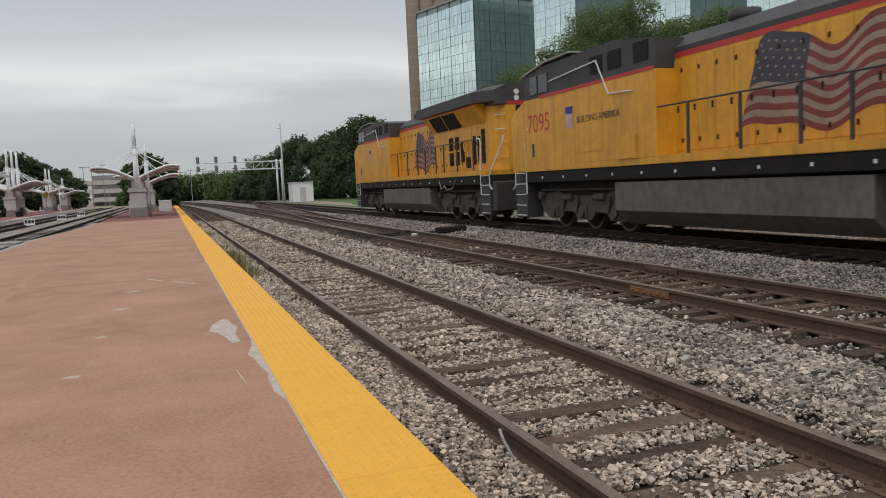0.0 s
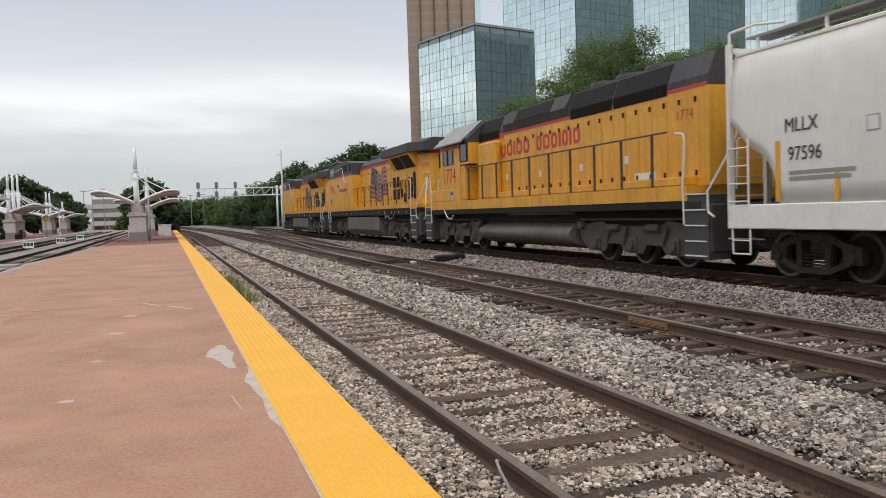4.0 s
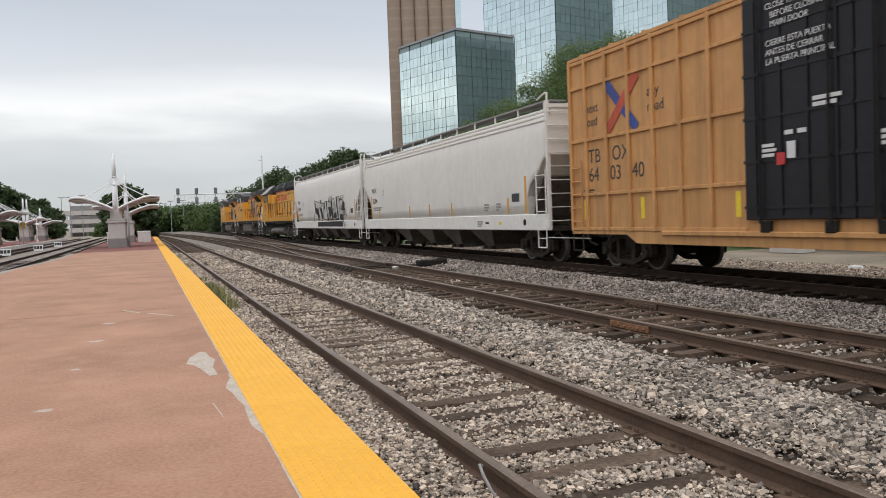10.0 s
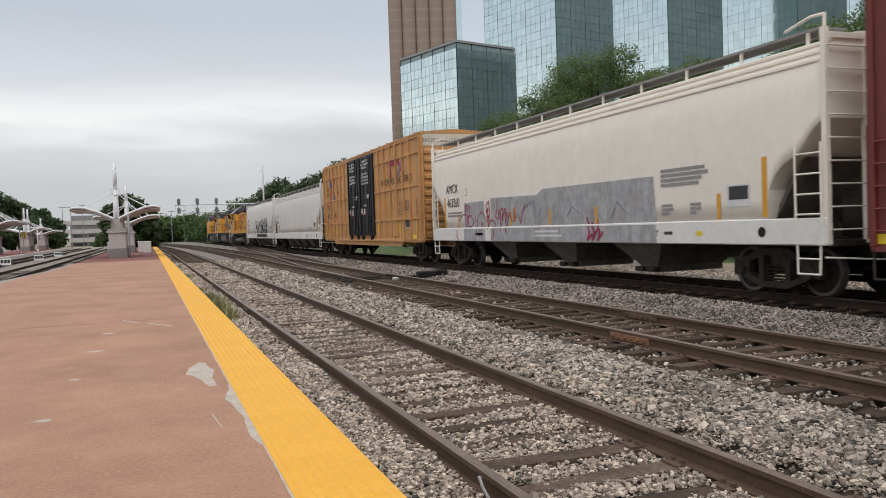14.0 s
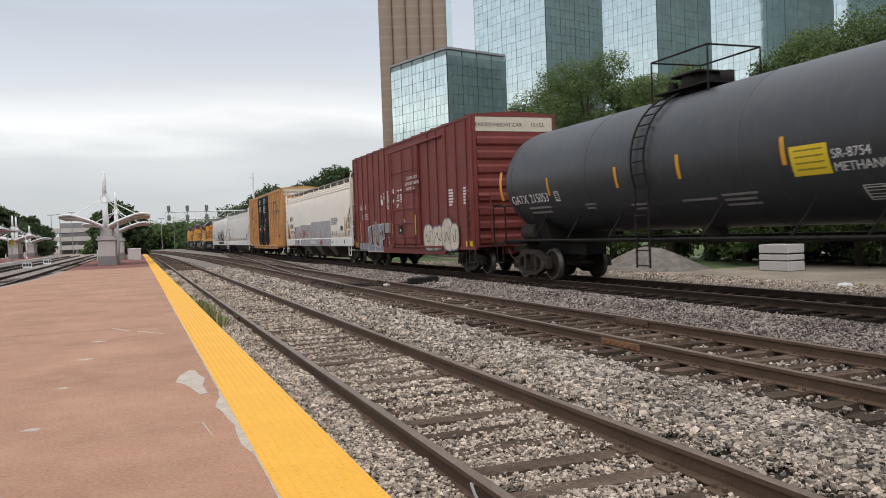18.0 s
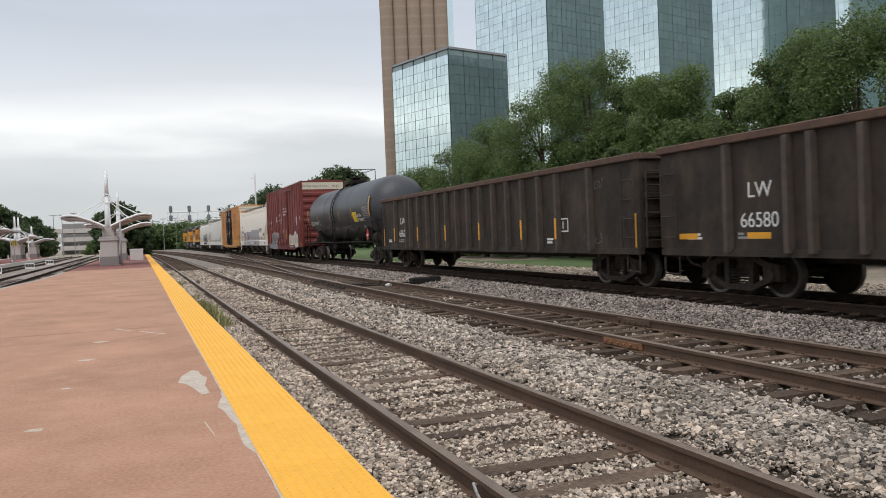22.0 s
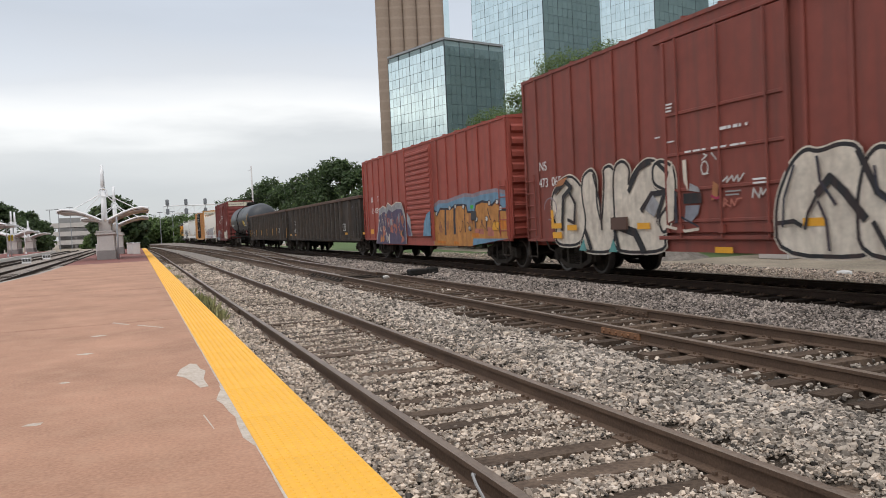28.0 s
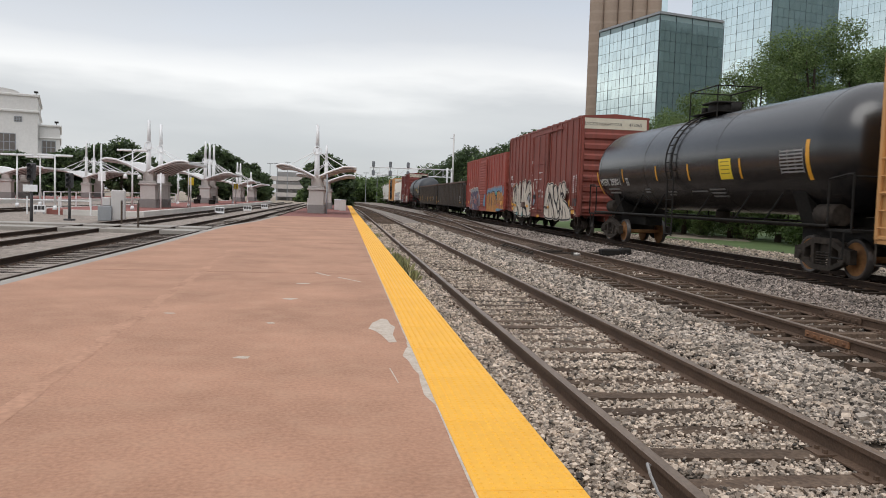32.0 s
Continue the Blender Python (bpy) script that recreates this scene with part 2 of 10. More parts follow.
def tube(bm, a, b, r0, r1=None, n=8, caps=True, mi=0):
    a, b = Vector(a), Vector(b)
    r1 = r0 if r1 is None else r1
    q = (b - a).to_track_quat("Z", "Y").to_matrix()
    rings = [[bm.verts.new(p + q @ Vector((r * math.cos(i * math.tau / n), r * math.sin(i * math.tau / n), 0))) for i in range(n)] for p, r in ((a, r0), (b, r1))]
    for i in range(n):
        f = bm.faces.new((rings[0][i], rings[0][(i + 1) % n], rings[1][(i + 1) % n], rings[1][i]))
        f.smooth, f.material_index = n > 6, mi
    if caps:
        bm.faces.new(rings[0][::-1]).material_index = mi
        bm.faces.new(rings[1]).material_index = mi


def bent(bm, pts, r, n=6, mi=0):
    for a, b in zip(pts, pts[1:]):
        tube(bm, a, b, r, n=n, mi=mi)


def loft(bm, sections, close=True, caps=True, mi=0, smooth=False):
    """Joins rings of equal count, each a list of points."""
    rings = [[bm.verts.new(p) for p in s] for s in sections]
    n = len(rings[0])
    for r, s in zip(rings, rings[1:]):
        for i in range(n if close else n - 1):
            f = bm.faces.new((r[i], r[(i + 1) % n], s[(i + 1) % n], s[i]))
            f.material_index, f.smooth = mi, smooth
    if caps and close:
        bm.faces.new(rings[0][::-1]).material_index = mi
        bm.faces.new(rings[-1]).material_index = mi
    return rings


def B():
    return bmesh.new()


def lettering(name, text, size, material, parent, at, label="", wide=1.0):
    cu = bpy.data.curves.new("lettering", "FONT")
    cu.body, cu.size, cu.extrude = text, size, 0.002
    cu.align_x = "LEFT"
    ob = bpy.data.objects.new("lettering", cu)
    scene.collection.objects.link(ob)
    bpy.context.view_layer.update()
    me = bpy.data.meshes.new_from_object(ob.evaluated_get(bpy.context.evaluated_depsgraph_get()))
    bpy.data.objects.remove(ob)
    me.materials.clear()
    me.materials.append(material)
    me.transform(Matrix.Diagonal((wide, 1, 1, 1)))
    o = new(name, me)
    o.parent, o.matrix_basis = parent, at
    return tagged(o, label or "painted letters")


def on_left(x, y, z):
    """Writing on a side that faces -x, running towards -y."""
    return Matrix(((0, 0, -1, x), (-1, 0, 0, y), (0, 1, 0, z), (0, 0, 0, 1)))


def on_end(x, y, z):
    """Writing on an end that faces -y, running towards +x."""
    return Matrix(((1, 0, 0, x), (0, 0, -1, y), (0, 1, 0, z), (0, 0, 0, 1)))


# ---------- track alignment ----------
RAIL_Z = -0.15
BEND, RADIUS, STRAIGHT = 58.0, 1870.0, 450.0


def along(x0, s, start=BEND):
    """Place and heading (degrees, to the left) on a track that lies x0 to the right of the eye and bends left past its straight."""
    if s <= start:
        return x0, s, 0.0
    a = (s - start) / RADIUS
    return x0 - RADIUS * (1 - math.cos(a)), start + RADIUS * math.sin(a), math.degrees(a)


# ---------- ground, one sheet ----------
def ground():
    g = thing("ground", "pale dry ground with ballast, reaching to the horizon", "ground", kind="structure")
    bm = B()
    ys = [-60, -20, 0, 10, 20, 30, 40, 60, 80, 110, 150, 220, 400, 1500]
    xs = [-1500, -300, -80, -40, -20, -8, 0, 4, 8, 12, 15, 20, 30, 60, 150, 400, 1500]
    grid = [[bm.verts.new((x, y, -0.42)) for x in xs] for y in ys]
    for j in range(len(ys) - 1):
        for i in range(len(xs) - 1):
            bm.faces.new((grid[j][i], grid[j][i + 1], grid[j + 1][i + 1], grid[j + 1][i]))
    part("dry_ground", bm, EARTH, g)
    bm = B()
    # ballast bed: low hump under each track, hollow between
    sect = [(1.10, -0.37), (1.3, -0.345), (1.9, -0.335), (2.0, -0.372), (3.4, -0.372), (3.5, -0.35), (4.2, -0.35), (5.0, -0.34), (5.6, -0.41), (8.2, -0.41), (9.2, -0.35), (10.5, -0.345),
            (11.0, -0.42), (13.6, -0.42), (14.4, -0.38), (15.6, -0.43)]
    secs = []
    for s in (-40, -10, 0, 4, 8, 12, 20, 30, 40, 50, 60, 75, 90, 110, 140, 180, 240, 320):
        dx = along(0, s)[0]
        secs.append([(x + dx * (0 if x > 8.5 else 1 if x > 4 else 0.8), s, z + 0.03 + 0.012 * math.sin(s * 1.7 + x * 2.1)) for x, z in sect])
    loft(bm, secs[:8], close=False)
    # past the loose stones the beds of the two busier tracks keep the shade colour, the rest is pale stone
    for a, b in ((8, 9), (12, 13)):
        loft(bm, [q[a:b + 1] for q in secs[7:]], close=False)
    part("ballast_bed", bm, BALLAST_SHADE, g, "packed ballast bed, shade between the stones put into its colour")
    bm = B()
    for a, b in ((0, 8), (9, 12), (13, 15)):
        loft(bm, [q[a:b + 1] for q in secs[7:]], close=False)
    part("far_ballast", bm, BALLAST_FAR, g, "grey and tan crushed stone between the far rails")
    bm = B()
    loft(bm, [[(x, y, -0.40 + 0.05 * math.sin(x * 0.5 + y * 0.3) * (x > 17)) for x in (15.2, 16.2, 18, 22, 28, 40, 70)] for y in (25, 27, 29, 32, 36, 44, 60, 90, 150)], close=False)
    part("lawn", bm, LAWN, g, "mown green grass strip")
    return g


ground()


def gravel():
    """Loose stones: every one a small broken lump of eight corners, coarser with distance."""
    rng = np.random.default_rng(5)
    base = np.array([(-1, -1, -1), (1, -1, -1), (1, 1, -1), (-1, 1, -1), (-1, -1, 1), (1, -1, 1), (1, 1, 1), (-1, 1, 1)], float) * 0.72
    cube_faces = np.array([(0, 2, 1), (0, 3, 2), (4, 5, 6), (4, 6, 7), (0, 1, 5), (0, 5, 4), (1, 2, 6), (1, 6, 5), (2, 3, 7), (2, 7, 6), (3, 0, 4), (3, 4, 7)])
    octa = np.array([(1, 0, 0), (-1, 0, 0), (0, 1, 0), (0, -1, 0), (0, 0, 1), (0, 0, -1)], float) * 1.05
    octa_faces = np.array([(0, 2, 4), (2, 1, 4), (1, 3, 4), (3, 0, 4), (2, 0, 5), (1, 2, 5), (3, 1, 5), (0, 3, 5)])
    cube = base
    allv, allf, mats, k = [], [], [], 0
    bx = (1.1, 1.3, 1.9, 2.0, 3.4, 3.5, 4.2, 5.0, 5.6, 8.2, 9.2, 10.5, 11.0, 13.6, 14.4, 15.6)
    bz = (-0.37, -0.345, -0.33, -0.368, -0.368, -0.345, -0.35, -0.34, -0.405, -0.405, -0.35, -0.345, -0.42, -0.42, -0.38, -0.43)
    for r0, r1, size, cover in ((2.4, 7, 0.0165, 0.66), (7, 11, 0.0185, 0.64), (11, 16, 0.0225, 0.60), (16, 24, 0.028, 0.56), (24, 34, 0.033, 0.42), (34, 50, 0.043, 0.26)):
        base, faces = (cube, cube_faces) if r0 < 11 else (octa, octa_faces)
        m = len(base)
        n = int(cover / size ** 2 * 0.5 * (r1 * r1 - r0 * r0) * radians(56))
        r, az = np.sqrt(rng.uniform(r0 * r0, r1 * r1, n)), np.radians(rng.uniform(1.5, 57.5, n))
        x, y = r * np.sin(az), r * np.cos(az)
        if r0 > 30:
            # a coarser spread behind the standing place
            x, y = np.concatenate([x, rng.uniform(1.2, 14.5, 40000)]), np.concatenate([y, rng.uniform(-14, 9, 40000)])
            keep = (x > 1.20) & (x < 17.5) & ((y > 9) | (np.degrees(np.arctan2(x, y)) > 57.5) | (np.hypot(x, y) < 2.4))
            n = len(x)
        else:
            keep = (x > 1.20) & (x < 17.5)
        for c, s0 in ((2.69, -6.0), (6.92, -4.0), (12.36, -30.0)):
            for g in (-0.755, 0.755):
                keep &= abs(x - c - g) > 0.078
            u = (y - s0) / 0.53 + 0.5
            which, ph = np.floor(u).astype(int), abs(u % 1 - 0.5) * 0.53
            chance = rng.uniform(0, 1, n)
            if c < 4:
                # some ties lie nearly buried, and none shows outside the rail by the platform
                bury = np.random.default_rng(31).choice([0.02, 0.03, 0.05, 0.09, 0.28], 400)[which % 400]
                keep &= ~((ph < 0.104 + 0.016 * np.sin(x * 9 + which)) & (abs(x - c) < 1.25) & (x > 1.9) & (chance > bury))
            else:
                ragged = (1.50 if c < 10 else 1.72) + 0.14 * np.sin(y * 3.1) * np.sin(y * 1.3 + 1)
                bed = abs(x - c) < ragged
                keep &= ~(bed & ((chance > (0.13 if c < 10 else 0.05)) | ((ph < 0.125) & (chance > 0.03))))
        # long turnout ties leave few stones beyond the points
        swing = np.where(y < 38, 0.0026 * np.maximum(0, y - 25.5) ** 2, 0.41 + 0.067 * (y - 38))
        keep &= ~((y > 24.3) & (x > 5.5) & (x < 8.3 + swing) & (rng.uniform(0, 1, n) > 0.10))
        x, y = x[keep], y[keep]
        n = len(x)
        z = np.interp(x, bx, bz) + 0.03
        z += 0.05 * np.exp(-((x - 4.6) / 0.8) ** 2) + 0.03 * np.exp(-((x - 9.9) / 0.6) ** 2) * (y < 34) + 0.02 * np.sin(y * 2.3 + x) * np.sin(y * 0.9 - 2 * x)
        big = rng.lognormal(0, 0.30, n) * np.where(y < 9, min(size, 0.052), size) * np.where((x > 4) & (x < 5.6), 1.1, np.where(x < 4, 0.82, np.where(x > 8.6, 0.88, 1.0)))
        sc = big[:, None] * rng.uniform(0.65, 1.3, (n, 3))
        ang = rng.uniform(0, 2 * np.pi, (n, 3))
        ca, sa = np.cos(ang), np.sin(ang)
        v = (base[None] * rng.uniform(0.55, 1.3, (n, m, 3))) * sc[:, None]
        for i, j, a in ((0, 1, 0), (1, 2, 1), (0, 1, 2)):
            p, q = v[:, :, i] * ca[:, a, None] - v[:, :, j] * sa[:, a, None], v[:, :, i] * sa[:, a, None] + v[:, :, j] * ca[:, a, None]
            v[:, :, i], v[:, :, j] = p, q
        v[:, :, 2] *= 0.8
        v += np.stack([x, y, z + big * 0.35 + rng.uniform(-0.012, 0.03, n)], 1)[:, None]
        allv.append(v.reshape(-1, 3))
        allf.append((faces[None] + (np.arange(n) * m)[:, None, None] + k).reshape(-1, 3))
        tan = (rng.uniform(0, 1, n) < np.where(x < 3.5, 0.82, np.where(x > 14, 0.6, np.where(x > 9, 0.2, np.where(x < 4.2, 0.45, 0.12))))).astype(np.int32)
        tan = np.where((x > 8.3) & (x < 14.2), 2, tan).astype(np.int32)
        mats.append(np.repeat(tan, len(faces)))
        k += n * m
    v, f, mi = np.concatenate(allv), np.concatenate(allf), np.concatenate(mats)
    me = bpy.data.meshes.new("gravel")
    me.vertices.add(len(v))
    me.vertices.foreach_set("co", v.ravel().astype(np.float32))
    me.loops.add(f.size)
    me.loops.foreach_set("vertex_index", f.ravel().astype(np.int32))
    me.polygons.add(len(f))
    me.polygons.foreach_set("loop_start", np.arange(0, f.size, 3, dtype=np.int32))
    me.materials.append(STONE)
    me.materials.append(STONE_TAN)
    me.materials.append(STONE_DARKER)
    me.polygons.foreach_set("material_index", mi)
    me.update(calc_edges=True)
    me.validate()
    me.shade_flat()
    tagged(new("gravel", me), "loose grey and tan crushed stone between the rails", "gravel", kind="stuff")


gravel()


# ---------- rails and ties ----------
HEAD = [(-0.036, 0.0), (-0.036, -0.034), (-0.010, -0.046), (-0.009, -0.132), (-0.068, -0.148), (-0.068, -0.160), (0.068, -0.160), (0.068, -0.148), (0.009, -0.132), (0.010, -0.046),
        (0.036, -0.034), (0.036, 0.0), (0.022, 0.008), (-0.022, 0.008)]


def rail(name, parent, place, s0, s1, steps, label="rusty steel rail with a worn head", steel=None):
    bm = B()
    secs = []
    for i in range(steps + 1):
        x, y, a = place(s0 + (s1 - s0) * i / steps)
        c, s = math.cos(radians(a)), math.sin(radians(a))
        secs.append([(x + u * c, y + u * s, RAIL_Z + w - 0.008) for u, w in HEAD])
    loft(bm, secs)
    for f in bm.faces:
        if f.calc_center_median().z > RAIL_Z - 0.012:
            f.material_index = 1
    bmesh.ops.recalc_face_normals(bm, faces=bm.faces)
    return part(name, bm, (steel or RAIL, RAIL_TOP), parent, label)


def tie_mesh(name, half, seed, w=0.115, wood=None):
    r = random.Random(seed)
    bm = B()
    n = 5
    secs = []
    for i in range(n):
        x = -half + 2 * half * i / (n - 1)
        j = [r.uniform(-0.012, 0.012) for _ in range(4)]
        secs.append([(x, -w + j[0], -0.15), (x, w + j[1], -0.15), (x, w - 0.012 + j[1], 0.0 + j[2] * 0.6), (x, 0.02, 0.004 + j[3] * 0.5), (x, -w + 0.012 + j[0], 0.0 + j[2] * 0.6)])
    loft(bm, secs)
    for sx in (-0.755, 0.755):
        box(bm, sx - 0.17, sx + 0.17, -0.09, 0.09, 0.0, 0.016, mi=1)
        for dx in (-0.10, 0.10):
            for dy in (-0.05, 0.05):
                box(bm, sx + dx - 0.013, sx + dx + 0.013, dy - 0.013, dy + 0.013, 0.016, 0.042, mi=1)
    bmesh.ops.recalc_face_normals(bm, faces=bm.faces)
    return mesh_of(name, bm, (wood or TIE, RAIL))


TIES = [tie_mesh("tie", 1.30, i) for i in range(5)]
DARK_TIES = [tie_mesh("tie", 1.34, i, 0.115, TIE_DARK) for i in range(5)]


def track(name, label, x0, s0, s1, near_end, start=BEND, group="tracks", dark=False):
    t = thing(name, label, "railway track", group=group, kind="structure")
    for g in (-0.755, 0.755):
        rail("rail", t, lambda s, g=g: (along(x0, s, start)[0] + g, along(x0, s, start)[1], along(x0, s, start)[2]), s0, s1, 60, steel=RAIL_DARK if dark else None)
    r = random.Random(name)
    s = s0
    far = []
    while s < s1:
        x, y, a = along(x0, s + r.uniform(-0.04, 0.04), start)
        m = pose(x + r.uniform(-0.07, 0.07), y, RAIL_Z - 0.160 + r.uniform(-0.012, 0.004), 0, 0, a + r.uniform(-1.8, 1.8))
        if s < near_end:
            ob = new("tie", r.choice(DARK_TIES if dark else TIES))
            ob.parent, ob.matrix_basis = t, m
        else:
            far.append(m)
        s += 0.53
    if far:
        v, f = [], []
        for m in far:
            k = len(v)
            v += [m @ Vector(p) for p in ((-1.3, -0.11, -0.1), (1.3, -0.11, -0.1), (1.3, 0.11, -0.1), (-1.3, 0.11, -0.1), (-1.3, -0.11, 0), (1.3, -0.11, 0), (1.3, 0.11, 0), (-1.3, 0.11, 0))]
            f += [tuple(k + i for i in q) for q in ((4, 5, 6, 7), (0, 1, 5, 4), (2, 3, 7, 6), (1, 2, 6, 5), (3, 0, 4, 7))]
        o = new("far_ties", raw_mesh("far_ties", v, f, TIE_DARK if dark else TIE))
        o.parent = t
        tagged(o, kind="stuff")
    return t


track1 = track("track_1", "rusty rails on weathered wooden ties beside the platform", 2.69, -6, 300, 70, 62)
track2 = track("track_2", "rusty rails on closely laid ties with a turnout", 6.92, -4, 300, 60)
track("track_3", "main line rails on dark ties under the freight train", 12.36, -30, 420, 55, STRAIGHT, dark=True)


def joint_bars(parent, x, y, rusty):
    bm = B()
    for s in (-1, 1):
        box(bm, x + s * 0.012, x + s * 0.045, y - 0.46, y + 0.46, RAIL_Z - 0.135, RAIL_Z - 0.046, 0.006)
        for i in range(6):
            yy = y - 0.38 + i * 0.152
            tube(bm, (x + s * 0.045, yy, RAIL_Z - 0.09), (x + s * 0.075, yy, RAIL_Z - 0.09), 0.018, n=6)
    part("joint_bar", bm, JOINT if rusty else RAIL, parent, "orange rusted bolted joint bar" if rusty else "bolted joint bar")


joint_bars(track2, 6.165, 9.35, True)
joint_bars(track2, 7.675, 11.3, False)
joint_bars(track1, 1.935, 17.4, False)


def swing(s):
    """How far the diverging route has left the middle track."""
    return 0.0 if s < 25.5 else 0.0026 * (s - 25.5) ** 2 if s < 38 else min(5.44, 0.41 + 0.067 * (s - 38))


def crossover():
    """Turnout that leads from the middle track to the main line."""
    t = thing("turnout", "turnout rails leading from the middle track to the main line", "railway track", group="tracks", kind="structure")

    def mid(s):
        slope = (swing(s + 0.5) - swing(s - 0.5))
        return 6.92 + swing(s) + along(0, s)[0], s, -math.degrees(math.atan(slope))
    rail("point_rail", t, lambda s: (mid(s)[0] - 0.755 + max(0, 0.09 - 0.01 * (s - 26)), s, mid(s)[2]), 26, 108, 50)
    rail("closure_rail", t, lambda s: (mid(s)[0] + 0.755, s, mid(s)[2]), 29, 108, 50)
    rail("point_rail", t, lambda s: (7.675 - 0.07 - 0.02 * max(0, 30 - s), s, 0), 26, 40, 10)
    rnd = random.Random(14)
    for i in range(60):
        s = 24.3 + i * 0.53
        bm = B()
        x0, x1 = 5.5 + rnd.uniform(-0.12, 0.12), 8.35 + swing(s) + rnd.uniform(-0.12, 0.12)
        if 1 <= i <= 3:
            x1 = 9.9
        box(bm, x0, x1, s - 0.115, s + 0.115, RAIL_Z - 0.30, RAIL_Z - 0.156 + rnd.uniform(-0.008, 0.004), 0.01)
        part("long_tie", bm, TIE, t)
    bm = B()
    for i in range(90):
        s = 56.2 + i * 0.53
        x = mid(s)[0]
        box(bm, x - 1.4, x + 1.4, s - 0.11, s + 0.11, RAIL_Z - 0.30, RAIL_Z - 0.160)
    tagged(part("far_ties", bm, TIE, t), kind="stuff")
    # slide plates with rail braces under the points
    for i in range(9):
        s = 25.1 + i * 0.55
        for x, e in ((6.165, -1), (7.675, 1)):
            bm = B()
            box(bm, x - 0.26, x + 0.26, s - 0.09, s + 0.09, RAIL_Z - 0.156, RAIL_Z - 0.142)
            loft(bm, [[(x + e * 0.05, y, RAIL_Z - 0.142), (x + e * 0.21, y, RAIL_Z - 0.142), (x + e * 0.05, y, RAIL_Z - 0.055)] for y in (s - 0.06, s + 0.06)])
            bmesh.ops.recalc_face_normals(bm, faces=bm.faces)
            part("rail_brace", bm, GRIME, t, "greasy slide plate with a rail brace")
    for s in (25.75, 26.6):
        bm = B()
        tube(bm, (6.1, s, RAIL_Z - 0.13), (8.4 if s < 26 else 7.7, s, RAIL_Z - 0.13), 0.028, n=8)
        part("switch_rod", bm, GRIME, t)
    bm = B()
    box(bm, 5.15, 5.95, 25.3, 26.0, RAIL_Z - 0.27, RAIL_Z - 0.21, 0.015)
    part("cover_plate", bm, GRIME, t, "dark plate beside the points")


crossover()


def switch_machine():
    t = thing("switch_machine", "dark low switch machine on long ties beside the rails", "switch machine", pose(8.95, 25.35, RAIL_Z - 0.156, 0, 0, 0))
    bm = B()
    box(bm, -0.50, 0.12, -0.22, 0.22, 0.0, 0.21, 0.035)
    part("motor_box", bm, BLACK, t)
    bm = B()
    box(bm, 0.16, 0.52, -0.18, 0.18, 0.0, 0.25, 0.05)
    part("gear_box", bm, BLACK, t)
    bm = B()
    tube(bm, (-0.50, 0.1, 0.06), (-0.95, 0.1, 0.06), 0.03)
    part("throw_rod", bm, GRIME, t)
    bm = B()
    bent(bm, [(0.3, -0.2, 0.1), (0.45, -0.5, 0.02), (0.9, -0.7, -0.06), (1.5, -0.8, -0.1)], 0.025)
    part("cable", bm, BLACK, t)
    rng = random.Random(2)
    t = thing("pale_stone", "white broken stone lying between the rails", "rock", pose(7.55, 25.0, RAIL_Z - 0.15))
    bm = B()
    bmesh.ops.create_icosphere(bm, subdivisions=1, radius=0.09)
    for v in bm.verts:
        v.co = Vector((v.co.x * 1.4, v.co.y, v.co.z * 0.8 + 0.03)) * rng.uniform(0.8, 1.2)
    part("lump", bm, LETTER_STONE, t)


switch_machine()


